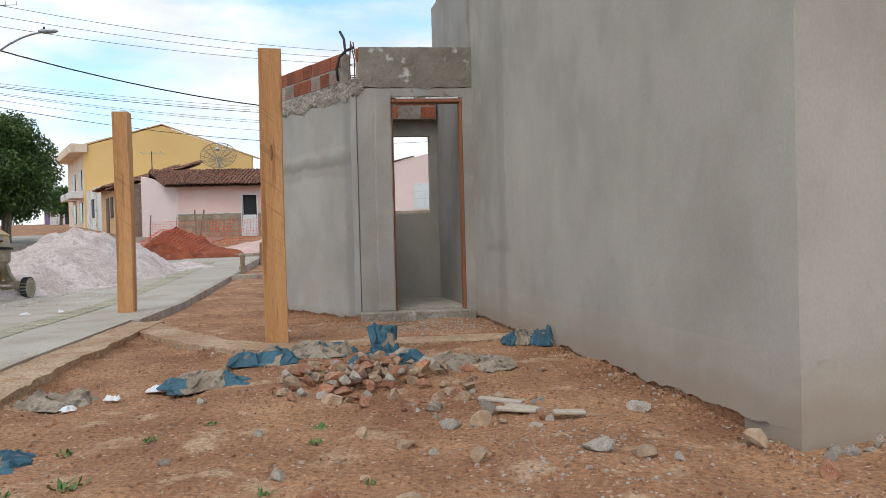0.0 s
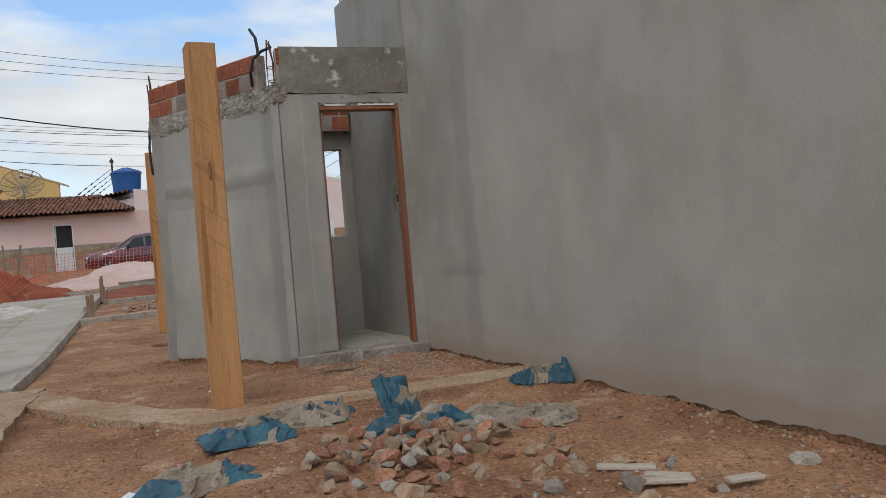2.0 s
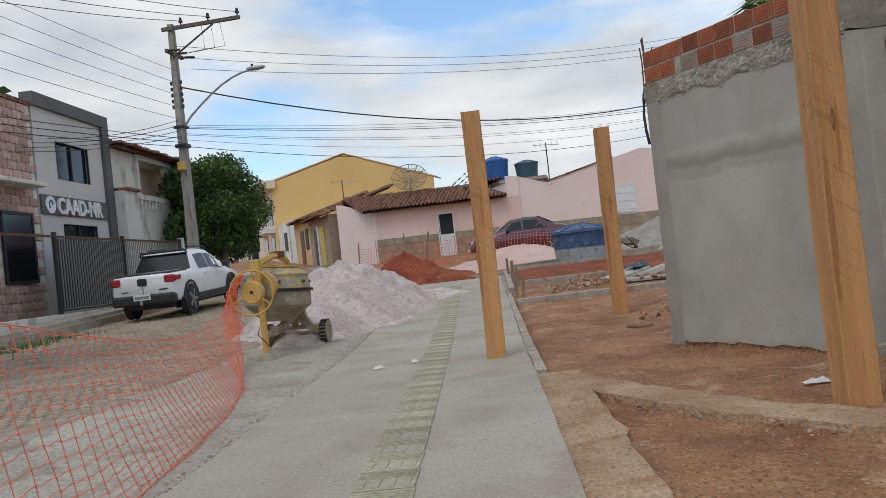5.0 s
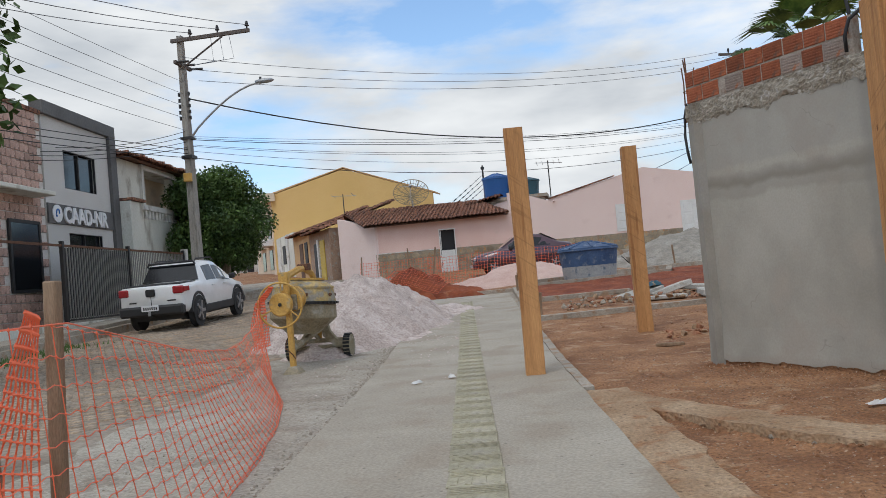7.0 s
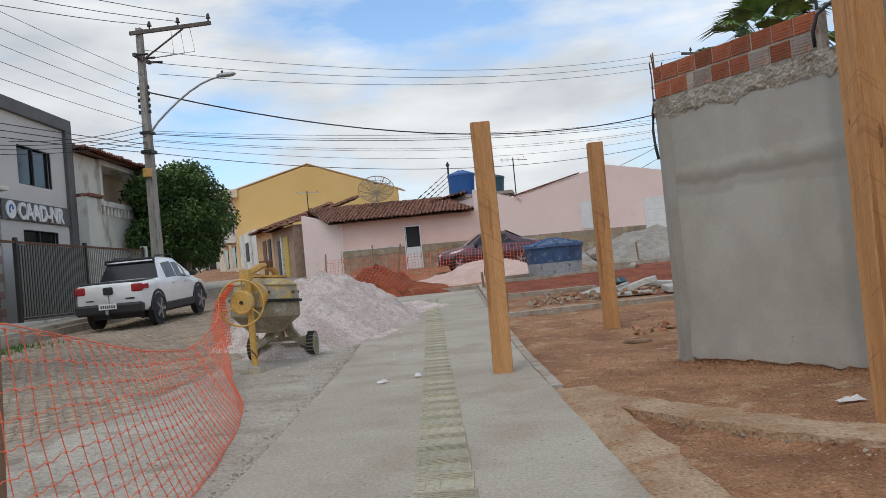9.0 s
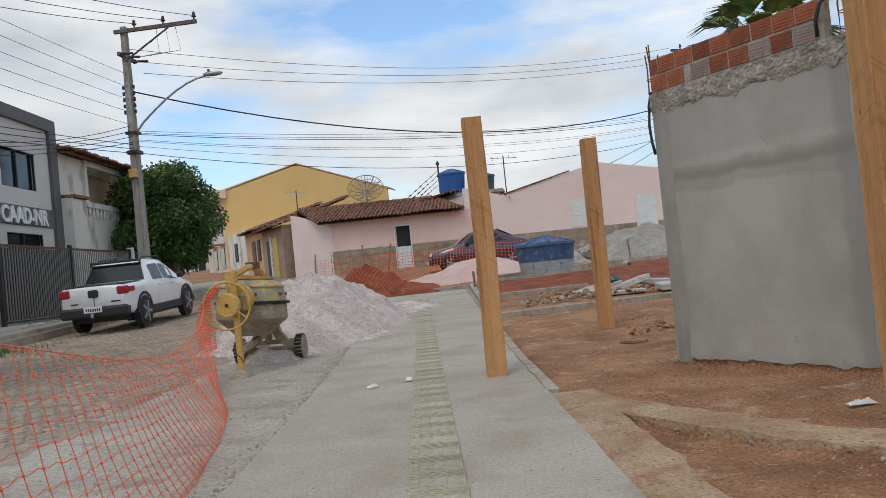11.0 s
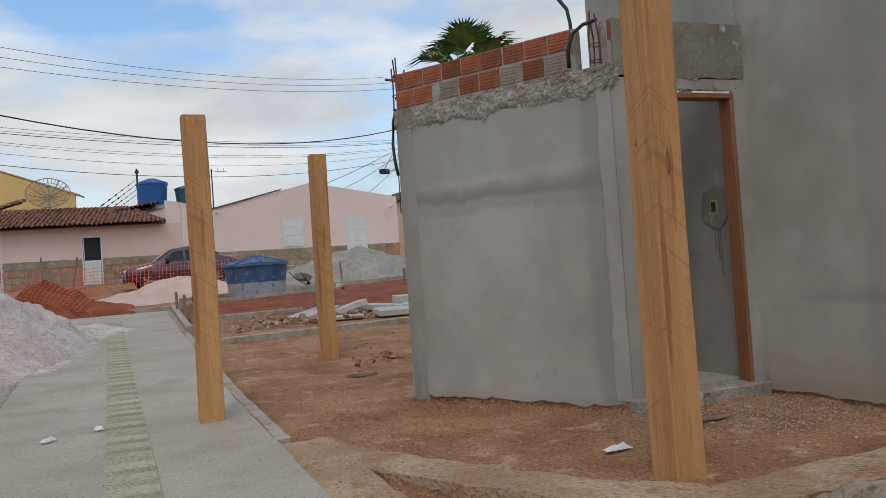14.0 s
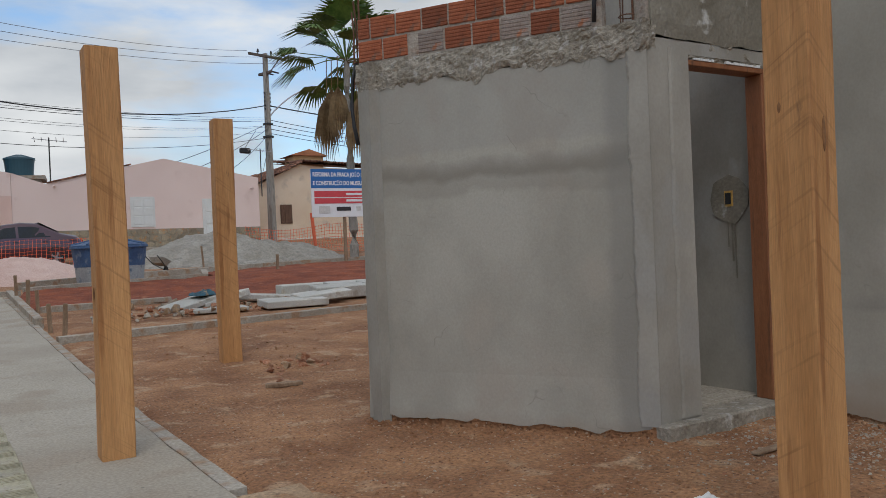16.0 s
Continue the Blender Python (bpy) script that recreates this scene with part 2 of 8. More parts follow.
M_BLOCK = mat("pink_stone_block", (0.44, 0.275, 0.22), (0.57, 0.39, 0.32), 3, 0.9, 0.3, 30, (0.28, 0.2, 0.17), 0.3, vary=0.22)
M_BLOCKJOINT = mat("white_joint", (0.62, 0.58, 0.53), (0.7, 0.66, 0.61), 3, 0.9, 0.2, 30)
M_OLDPLASTER = mat("stained_plaster", (0.60, 0.595, 0.525), (0.76, 0.75, 0.67), 0.6, 0.93, 0.2, 30, (0.42, 0.39, 0.32), 0.28, stretch=(1, 1, 0.4))
M_BARS = plain("grey_iron_bars", (0.27, 0.26, 0.245), 0.5, 0.2)
M_LATH = mat("pale_lath", (0.42, 0.34, 0.25), (0.52, 0.44, 0.35), 4, 0.9, 0.3, 40, stretch=(1, 5, 5))
M_IRON = plain("black_iron", (0.035, 0.033, 0.032), 0.5, 0.3)
M_RUST = mat("rusty_steel", (0.13, 0.065, 0.04), (0.2, 0.1, 0.06), 20, 0.8, 0.2, 80, metal=0.4)
M_POLE = mat("pole_concrete", (0.26, 0.24, 0.21), (0.36, 0.335, 0.295), 2, 0.9, 0.3, 40, (0.19, 0.175, 0.15), 0.3, stretch=(2, 2, 0.4))
M_POLEWOOD = mat("grey_crossarm", (0.085, 0.07, 0.06), (0.14, 0.115, 0.10), 4, 0.85, 0.2, 50)
M_CABLE = plain("black_cable", (0.02, 0.02, 0.022), 0.6)
M_WIRE = plain("grey_wire", (0.17, 0.18, 0.20), 0.5, 0.4)
M_STEEL = plain("galvanised_steel", (0.42, 0.43, 0.44), 0.45, 0.7)
M_YELLOWP = mat("worn_yellow_paint", (0.50, 0.275, 0.055), (0.63, 0.38, 0.10), 3, 0.6, 0.2, 50, (0.40, 0.30, 0.16), 0.2)
M_DRUM = mat("cement_crusted_steel", (0.21, 0.165, 0.095), (0.33, 0.28, 0.19), 2.5, 0.85, 0.6, 40, (0.36, 0.325, 0.26), 0.35)
M_DRUMTOP = mat("splashed_drum_paint", (0.40, 0.27, 0.09), (0.53, 0.39, 0.17), 4, 0.8, 0.5, 40, (0.33, 0.30, 0.245), 0.5)
M_RUBBER = plain("black_rubber", (0.028, 0.028, 0.028), 0.85)
M_CARWHITE = plain("white_car_paint", (0.80, 0.80, 0.79), 0.25, 0.0, 0.8)
M_CARDARK = plain("wine_car_paint", (0.075, 0.03, 0.045), 0.28, 0.2, 0.9)
M_GLASSDARK = plain("tinted_glass", (0.012, 0.014, 0.017), 0.12)
M_GLASSSKY = plain("window_glass", (0.03, 0.04, 0.05), 0.05, 0.0, 0.6)
M_BLACKPLAST = plain("black_plastic", (0.025, 0.025, 0.026), 0.6)
M_REDLAMP = plain("red_tail_lamp", (0.35, 0.012, 0.015), 0.2, 0.0, 0.5)
M_LAMP = plain("clear_lamp", (0.65, 0.66, 0.68), 0.2)
M_RIM = plain("alloy_rim", (0.33, 0.33, 0.34), 0.35, 0.6)
M_TANK = mat("blue_polyethylene", (0.03, 0.07, 0.16), (0.055, 0.11, 0.22), 2.4, 0.6, 0.1, 30, (0.16, 0.2, 0.26), 0.25)
M_TANKB = plain("bright_blue_tank", (0.015, 0.10, 0.32), 0.5)
M_TANKG = plain("teal_tank", (0.03, 0.09, 0.12), 0.5)
M_TANKDUST = mat("cement_dusted_tank", (0.30, 0.315, 0.32), (0.38, 0.39, 0.385), 2, 0.9, 0.2, 30, (0.13, 0.17, 0.22), 0.2)
M_SIGNWHITE = plain("sign_white", (0.80, 0.80, 0.80), 0.5)
M_SIGNBLUE = plain("sign_blue", (0.02, 0.14, 0.42), 0.5)
M_SIGNRED = plain("sign_red", (0.62, 0.06, 0.07), 0.5)
M_BARK = mat("bark", (0.13, 0.095, 0.065), (0.22, 0.17, 0.125), 4, 0.95, 0.7, 40, stretch=(2, 2, 0.6))
M_LEAF = mat("tree_leaf", (0.018, 0.048, 0.008), (0.095, 0.165, 0.03), 1.3, 0.6, 0.0, 8)
M_FROND = mat("palm_frond", (0.035, 0.09, 0.012), (0.14, 0.22, 0.04), 2.0, 0.55, 0.0, 12)
M_FRONDDRY = mat("dry_palm_frond", (0.14, 0.085, 0.035), (0.24, 0.16, 0.075), 2.5, 0.8, 0.0, 12)
M_WEED = mat("weed_leaf", (0.06, 0.13, 0.025), (0.12, 0.20, 0.05), 8, 0.7, 0.0, 30)
M_SLAB = mat("precast_slab", (0.43, 0.41, 0.365), (0.54, 0.515, 0.465), 2, 0.85, 0.2, 50, (0.42, 0.37, 0.3), 0.25, vary=0.1)
M_MESHDISH = plain("dish_mesh", (0.30, 0.24, 0.15), 0.7, 0.2)
M_YSHUT = mat("yellow_shutter", (0.55, 0.38, 0.06), (0.62, 0.45, 0.1), 3, 0.6, 0.1, 30)
M_BROWNBRICK = mat("raw_brick_wall", (0.30, 0.19, 0.13), (0.40, 0.27, 0.19), 2, 0.95, 0.5, 14, (0.36, 0.33, 0.28), 0.3)
M_PURPLE = plain("lilac_wall", (0.25, 0.17, 0.3), 0.9)
add_band(M_PLASTER, 2, 1.60, 1.66, (0.17, 0.152, 0.125), 0.09, 0.6)
add_band(M_PLASTER, 2, 1.50, 1.66, (0.25, 0.225, 0.185), 0.16, 0.4)
add_band(M_PLASTER2, 2, -0.6, 0.06, (0.27, 0.185, 0.125), 0.09, 0.5)
add_band(M_PLASTER, 2, -0.6, 0.0, (0.27, 0.185, 0.125), 0.06, 0.35)
add_band(M_PLASTER, 2, 1.80, 2.28, (0.27, 0.265, 0.25), 0.08, 0.28)
add_band(M_PLASTER, 0, -1.06, -0.93, (0.22, 0.21, 0.19), 0.05, 0.45)
add_band(M_PLASTER, 0, -2.2, -2.12, (0.24, 0.23, 0.21), 0.04, 0.4)
add_band(M_PLASTER2, 2, 0.66, 0.695, (0.20, 0.19, 0.17), 0.02, 0.4, 7.3, 8.0, 1)
add_band(M_PLASTER2, 1, 7.42, 7.62, (0.23, 0.215, 0.19), 0.12, 0.35)
def over(m, fac, colour, blend="MIX"):
    """Lays a colour over a material where fac says so."""
    n, l = m.node_tree.nodes, m.node_tree.links
    b = n["Principled BSDF"]
    src = b.inputs["Base Color"].links[0].from_socket
    x = n.new("ShaderNodeMixRGB")
    x.blend_type = blend
    l.new(fac, x.inputs[0])
    l.new(src, x.inputs[1])
    x.inputs[2].default_value = (*colour, 1)
    l.new(x.outputs[0], b.inputs["Base Color"])


def ramp(n, l, fac, lo, hi, top=1.0):
    r = n.new("ShaderNodeMapRange")
    r.inputs[1].default_value, r.inputs[2].default_value, r.inputs[4].default_value = lo, hi, top
    l.new(fac, r.inputs[0])
    return r.outputs[0]


def add_saw(m):
    """Fine slanting saw marks and dark weather stains on timber."""
    n, l = m.node_tree.nodes, m.node_tree.links
    co = n.new("ShaderNodeTexCoord")
    mp = n.new("ShaderNodeMapping")
    mp.inputs["Rotation"].default_value = (radians(33), radians(-33), 0)
    l.new(co.outputs["Object"], mp.inputs["Vector"])
    sq = n.new("ShaderNodeMapping")
    sq.inputs["Scale"].default_value = (1.5, 1.5, 60)
    l.new(mp.outputs[0], sq.inputs["Vector"])
    wv = n.new("ShaderNodeTexNoise")
    wv.inputs["Scale"].default_value, wv.inputs["Detail"].default_value = 1.2, 5
    l.new(sq.outputs[0], wv.inputs["Vector"])
    mask = n.new("ShaderNodeTexNoise")
    mask.inputs["Scale"].default_value, mask.inputs["Detail"].default_value = 3.0, 5
    l.new(co.outputs["Object"], mask.inputs["Vector"])
    p = n.new("ShaderNodeMath")
    p.operation = "MULTIPLY"
    l.new(ramp(n, l, wv.outputs["Fac"], 0.55, 0.72, 0.6), p.inputs[0])
    l.new(ramp(n, l, mask.outputs["Fac"], 0.38, 0.60), p.inputs[1])
    over(m, p.outputs[0], (0.20, 0.085, 0.028))
    ms = n.new("ShaderNodeMapping")
    ms.inputs["Scale"].default_value = (7, 7, 1.3)
    l.new(co.outputs["Object"], ms.inputs["Vector"])
    st = n.new("ShaderNodeTexNoise")
    st.inputs["Scale"].default_value, st.inputs["Detail"].default_value, st.inputs["Roughness"].default_value = 1.3, 9, 0.7
    l.new(ms.outputs[0], st.inputs["Vector"])
    over(m, ramp(n, l, st.outputs["Fac"], 0.62, 0.72, 0.75), (0.07, 0.038, 0.02))


def add_specks(m, scale, colour, share_, size, bump=0.0):
    """Small stones bedded in a surface: round specks of one colour, here and there."""
    n, l = m.node_tree.nodes, m.node_tree.links
    co = n.new("ShaderNodeTexCoord")
    v = n.new("ShaderNodeTexVoronoi")
    v.inputs["Scale"].default_value = scale
    l.new(co.outputs["Object"], v.inputs["Vector"])
    sp = n.new("ShaderNodeSeparateColor")
    l.new(v.outputs["Color"], sp.inputs[0])
    p = n.new("ShaderNodeMath")
    p.operation = "MULTIPLY"
    l.new(ramp(n, l, v.outputs["Distance"], size, size * 0.6), p.inputs[0])
    l.new(ramp(n, l, sp.outputs[0], share_, share_ * 0.7), p.inputs[1])
    over(m, p.outputs[0], colour)


def add_cracks(m, scale, colour, width, top):
    """Hairline trowel marks and cracks."""
    n, l = m.node_tree.nodes, m.node_tree.links
    co = n.new("ShaderNodeTexCoord")
    ns = n.new("ShaderNodeTexNoise")
    ns.inputs["Scale"].default_value, ns.inputs["Detail"].default_value = scale, 3
    l.new(co.outputs["Object"], ns.inputs["Vector"])
    d = n.new("ShaderNodeMath")
    d.operation = "SUBTRACT"
    d.inputs[1].default_value = 0.5
    l.new(ns.outputs["Fac"], d.inputs[0])
    a = n.new("ShaderNodeMath")
    a.operation = "ABSOLUTE"
    l.new(d.outputs[0], a.inputs[0])
    mk = n.new("ShaderNodeTexNoise")
    mk.inputs["Scale"].default_value = scale * 1.7
    l.new(co.outputs["Object"], mk.inputs["Vector"])
    p = n.new("ShaderNodeMath")
    p.operation = "MULTIPLY"
    l.new(ramp(n, l, a.outputs[0], width, 0.0, top), p.inputs[0])
    l.new(ramp(n, l, mk.outputs["Fac"], 0.56, 0.64), p.inputs[1])
    over(m, p.outputs[0], colour)


add_specks(M_DIRT, 34, (0.49, 0.33, 0.215), 0.09, 0.42)
add_specks(M_DIRT, 60, (0.47, 0.37, 0.28), 0.06, 0.42)
add_specks(M_DIRT, 46, (0.17, 0.075, 0.036), 0.15, 0.48)
add_specks(M_STRIP, 34, (0.22, 0.14, 0.085), 0.1, 0.45)
add_specks(M_APRON, 50, (0.23, 0.195, 0.155), 0.12, 0.4)
add_specks(M_APRON, 36, (0.47, 0.43, 0.37), 0.14, 0.45)
add_specks(M_WALK, 26, (0.22, 0.19, 0.15), 0.05, 0.3)
add_cracks(M_PLASTER, 2.2, (0.21, 0.195, 0.165), 0.006, 0.5)
add_cracks(M_PLASTER2, 1.6, (0.24, 0.22, 0.185), 0.004, 0.4)
add_cracks(M_WALK, 1.5, (0.25, 0.22, 0.18), 0.004, 0.4)
add_saw(M_WOOD)
add_band(M_PLASTER2, 2, -0.2, 0.22, (0.36, 0.26, 0.18), 0.12, 0.35)


# ---- mesh helpers ----
def mesh_ob(name, bm, material, smooth=False):
    me = bpy.data.meshes.new(name)
    bmesh.ops.recalc_face_normals(bm, faces=bm.faces)
    bm.to_mesh(me)
    bm.free()
    if smooth:
        me.polygons.foreach_set("use_smooth", [True] * len(me.polygons))
    me.materials.append(material)
    return new(name, me)


def part(name, bm, material, parent, label="", smooth=False):
    ob = mesh_ob(name, bm, material, smooth)
    ob.parent = parent
    return tagged(ob, label)


def share(name, me, parent, m):
    ob = new(name, me)
    ob.parent = parent
    ob.matrix_basis = m
    return ob


def thing(name, label, category, m=None, group="", kind=""):
    e = new(name)
    e.empty_display_size = 0.2
    if m is not None:
        e.matrix_basis = m
    return tagged(e, label, category, group, kind)


def box(bm, x0, y0, z0, x1, y1, z1, m=None, bevel=0.0):
    r = bmesh.ops.create_cube(bm, size=1)
    vs = r["verts"]
    bmesh.ops.scale(bm, vec=(x1 - x0, y1 - y0, z1 - z0), verts=vs)
    bmesh.ops.translate(bm, vec=((x0 + x1) / 2, (y0 + y1) / 2, (z0 + z1) / 2), verts=vs)
    if bevel:
        es = list({e for v in vs for e in v.link_edges})
        vs = bmesh.ops.bevel(bm, geom=es, offset=bevel, segments=1, affect="EDGES")["verts"]
        vs = list({v for v in vs})
    if m is not None:
        allv = {w for v in vs for f in v.link_faces for w in f.verts}
        bmesh.ops.transform(bm, matrix=m, verts=list(allv))
    return bm


def one_box(x0, y0, z0, x1, y1, z1, bevel=0.0, m=None):
    return box(bmesh.new(), x0, y0, z0, x1, y1, z1, m, bevel)


def cone(bm, r1, r2, h, seg=16, m=None, caps=True):
    """A frustum that stands on z = 0 of m."""
    r = bmesh.ops.create_cone(bm, cap_ends=caps, segments=seg, radius1=r1, radius2=max(r2, 0.0005), depth=h)
    t = Matrix.Translation((0, 0, h / 2))
    bmesh.ops.transform(bm, matrix=(m @ t if m is not None else t), verts=r["verts"])
    return bm


def tube(bm, pts, r, seg=6, r_end=None):
    """A tube through points, tapering to r_end."""
    pts = [Vector(p) for p in pts]
    rings = []
    for i, p in enumerate(pts):
        a, b = pts[max(i - 1, 0)], pts[min(i + 1, len(pts) - 1)]
        d = (b - a).normalized()
        side = d.cross(Vector((0, 0, 1)))
        side = side.normalized() if side.length > 1e-3 else Vector((1, 0, 0))
        up = side.cross(d)
        rr = r + ((r_end if r_end is not None else r) - r) * i / (len(pts) - 1)
        rings.append([bm.verts.new(p + (side * math.cos(k * math.tau / seg) + up * math.sin(k * math.tau / seg)) * rr) for k in range(seg)])
    for a, b in zip(rings, rings[1:]):
        for k in range(seg):
            bm.faces.new((a[k], a[(k + 1) % seg], b[(k + 1) % seg], b[k]))
    bm.faces.new(rings[0])
    bm.faces.new(list(reversed(rings[-1])))
    return bm


def loft(bm, rings, cap=True):
    vs = [[bm.verts.new(p) for p in r] for r in rings]
    for a, b in zip(vs, vs[1:]):
        for k in range(len(a)):
            bm.faces.new((a[k], a[(k + 1) % len(a)], b[(k + 1) % len(a)], b[k]))
    if cap:
        bm.faces.new(vs[0])
        bm.faces.new(list(reversed(vs[-1])))
    return bm


def prism(bm, poly, d0, d1, axis="y"):
    """A polygon (a, b) in x-z (axis y) or x-y (axis z), from d0 to d1 along the axis."""
    def at(a, b, d):
        return (a, d, b) if axis == "y" else (a, b, d)
    return loft(bm, [[at(a, b, d0) for a, b in poly], [at(a, b, d1) for a, b in poly]])


def quad(bm, *p):
    return bm.faces.new([bm.verts.new(q) for q in p])


def letters(text, size, depth, material, parent, m, name="lettering", bold=0.0, align="LEFT"):
    cu = bpy.data.curves.new(name, "FONT")
    cu.body, cu.size, cu.extrude, cu.offset, cu.align_x = text, size, depth, bold, align
    tmp = new(name, cu)
    me = bpy.data.meshes.new_from_object(tmp.evaluated_get(bpy.context.evaluated_depsgraph_get()))
    bpy.data.objects.remove(tmp)
    me.materials.append(material)
    ob = new(name, me)
    ob.parent, ob.matrix_basis = parent, m
    return ob


def fbm(x, y, z=0.0, k=1.0, octaves=3):
    return noise.fractal((x * k, y * k, z), 1.0, 2.0, octaves)


# ---- the lie of the land ----
def ground_z(x, y):
    if y < 5.5:
        return max(-0.03 * (5.5 - y), -0.6)
    s = min(max(y - 11, 0), 49)
    return 0.027 * s + 0.0005 * s * s + 0.04 * min(max(y - 60, 0), 45)


SU, SN = Vector((-0.147, 0.989, 0)).normalized(), Vector((0.989, 0.147, 0)).normalized()


def street(o, s, dz=0.0):
    """A point by its way across (o) and along (s) the street."""
    p = SN * o + SU * s
    return Vector((p.x, p.y, ground_z(p.x, p.y) + dz))


STREET_TURN = math.degrees(math.atan2(SN.y, SN.x))


# ---- ground, road, pavement ----
def sheet(name, xs, ys, zf, material, label, smooth=True, keep=None):
    me = bpy.data.meshes.new(name)
    nx = len(xs)
    vs = [(x, y, zf(x, y)) for y in ys for x in xs]
    fs = [(j * nx + i, j * nx + i + 1, (j + 1) * nx + i + 1, (j + 1) * nx + i) for j in range(len(ys) - 1) for i in range(nx - 1)
          if keep is None or keep((xs[i] + xs[i + 1]) / 2, (ys[j] + ys[j + 1]) / 2)]
    me.from_pydata(vs, [], fs)
    me.polygons.foreach_set("use_smooth", [smooth] * len(fs))
    me.materials.append(material)
    return tagged(new(name, me), label, name, kind="structure")


def spaced(*runs):
    out = []
    for a, b, step in runs:
        out += list(np.arange(a, b, step))
    return [float(v) for v in out] + [float(runs[-1][1])]


def in_pit(x, y):
    """How far a place lies within the shallow dug patch between the footings, 0 to 1."""
    o = x * SN.x + y * SN.y
    right = (-1.15 - x) / 0.5
    left = (o + 1.74) / 0.05
    top = ((-2.06 - x) * 0.78 + (6.88 - y) * 0.62 - 0.14) / 0.06 if x < -1.6 else (6.12 - y) / 0.08
    near = (y - 3.6) / 0.8
    return max(0.0, min(right, left, top, near, 1.0))


def dirt_z(x, y):
    z = ground_z(x, y) - 0.015
    if -6 < x < 6 and -2 < y < 16:
        z += 0.02 * fbm(x, y, 0, 1.1) + 0.012 * fbm(x, y, 3, 4.0) + 0.006 * fbm(x, y, 7, 13.0)
        o = x * SN.x + y * SN.y
        if o < -1.85:
            z -= 0.06 * min((-1.85 - o) / 0.15, 1)
        z += 0.016 * fbm(o * 5.0, (y * SU.y + x * SU.x) * 0.45, 11, 1.0)
        z -= 0.042 * in_pit(x, y)
    o = x * SN.x + y * SN.y
    if o < -2.2 and y < 40:
        z -= 0.05
    return z


sheet("ground", spaced((-400, -40, 40), (-40, -6, 1.0), (-6, 3.2, 0.06), (3.2, 12, 0.6), (12, 40, 2), (40, 400, 40)),
      spaced((-300, -10, 30), (-10, 1.5, 0.3), (1.5, 11, 0.06), (11, 20, 0.2), (20, 60, 1), (60, 120, 4), (120, 600, 40)),
      dirt_z, M_DIRT, "bare reddish-brown trodden earth of the square")


def strip(name, o0, o1, s0, s1, top, thick, material, label, step=0.5, wob=0.0, across=2, o0b=None):
    """A slab along the street with its top above the ground line and real sides."""
    bm = bmesh.new()
    n = max(int((s1 - s0) / step), 1)
    rows = []
    for i in range(n + 1):
        s = s0 + (s1 - s0) * i / n
        a0 = o0 if o0b is None else o0 + (o0b - o0) * i / n
        row = []
        for j in range(across + 1):
            o = a0 + (o1 - a0) * j / across
            if j in (0, across):
                o += wob * fbm(s, j * 9.0, 1, 2.1)
            row.append(street(o, s, top + (0.004 * fbm(o, s, 2, 1.7) if wob else 0)))
        rows.append([row[0] - Vector((0, 0, thick))] + row + [row[-1] - Vector((0, 0, thick))])
    vs = [[bm.verts.new(p) for p in r] for r in rows]
    for a, b in zip(vs, vs[1:]):
        for k in range(len(a) - 1):
            bm.faces.new((a[k], a[k + 1], b[k + 1], b[k]))
    bm.faces.new(vs[0])
    bm.faces.new(list(reversed(vs[-1])))
    return tagged(mesh_ob(name, bm, material), label, name, kind="structure")


strip("road", -12.6, -5.4, -40, 200, 0.0, 0.3, M_ROAD, "dusty cobbled street with earth on it", 1.0, 0.0, 8)
strip("apron", -5.9, -3.8, -10, 24.5, 0.012, 0.2, M_APRON, "sandy rough concrete between walkway and street", 0.3, 0.35, 6)
strip("pavement", -3.80, -2.06, -8, 24.3, 0.04, 0.25, M_WALK, "new smooth grey concrete walkway", 0.3, 0.015, 8, -4.28)
strip("kerb", -2.055, -1.965, 9.0, 24.3, 0.043, 0.3, M_KERB, "low concrete edge of the walkway", 0.25, 0.012, 1)
strip("pavement_far", -17.0, -12.75, -30, 45, 0.30, 0.6, M_APRON, "raised old concrete pavement before the houses", 1.0, 0.02, 4)
strip("kerb_far", -12.745, -12.6, -30, 45, 0.2, 0.6, M_KERB, "worn whitish street kerb", 0.5, 0.03, 1)
strip("verge", -19.3, -17.01, -30, 45, 0.31, 0.6, M_APRON, "concrete yard behind the railing", 1.0, 0.0, 2)


def ribbon(name, pts, width, top, thick, material, label, wob=0.05, step=0.12, rough=0.012):
    """A low footing along a line of plan points, with uneven sides."""
    pts = [Vector((*p, 0)) for p in pts]
    line = []
    for a, b in zip(pts, pts[1:]):
        n = max(int((b - a).length / step), 1)
        line += [a.lerp(b, i / n) for i in range(n)]
    line.append(pts[-1])
    bm = bmesh.new()
    rows = []
    for i, p in enumerate(line):
        d = (line[min(i + 1, len(line) - 1)] - line[max(i - 1, 0)]).normalized()
        side = Vector((-d.y, d.x, 0))
        w0 = width / 2 + wob * fbm(p.x, p.y, 1, 3)
        w1 = width / 2 + wob * fbm(p.x, p.y, 5, 3)
        row = []
        for w, dz in ((w0, -thick), (w0, 0), (0.0, 0.004), (-w1, 0), (-w1, -thick)):
            q = p + side * w
            q.z = ground_z(q.x, q.y) + top + dz + (rough * fbm(q.x, q.y, 9, 6) if dz > -0.1 else 0)
            row.append(q)
        rows.append(row)
    vs = [[bm.verts.new(p) for p in r] for r in rows]
    for a, b in zip(vs, vs[1:]):
        for k in range(4):
            bm.faces.new((a[k], a[k + 1], b[k + 1], b[k]))
    bm.faces.new(vs[0])
    bm.faces.new(list(reversed(vs[-1])))
    return tagged(mesh_ob(name, bm, material), label, name, kind="structure")


def along(o, s):
    p = street(o, s)
    return (p.x, p.y)


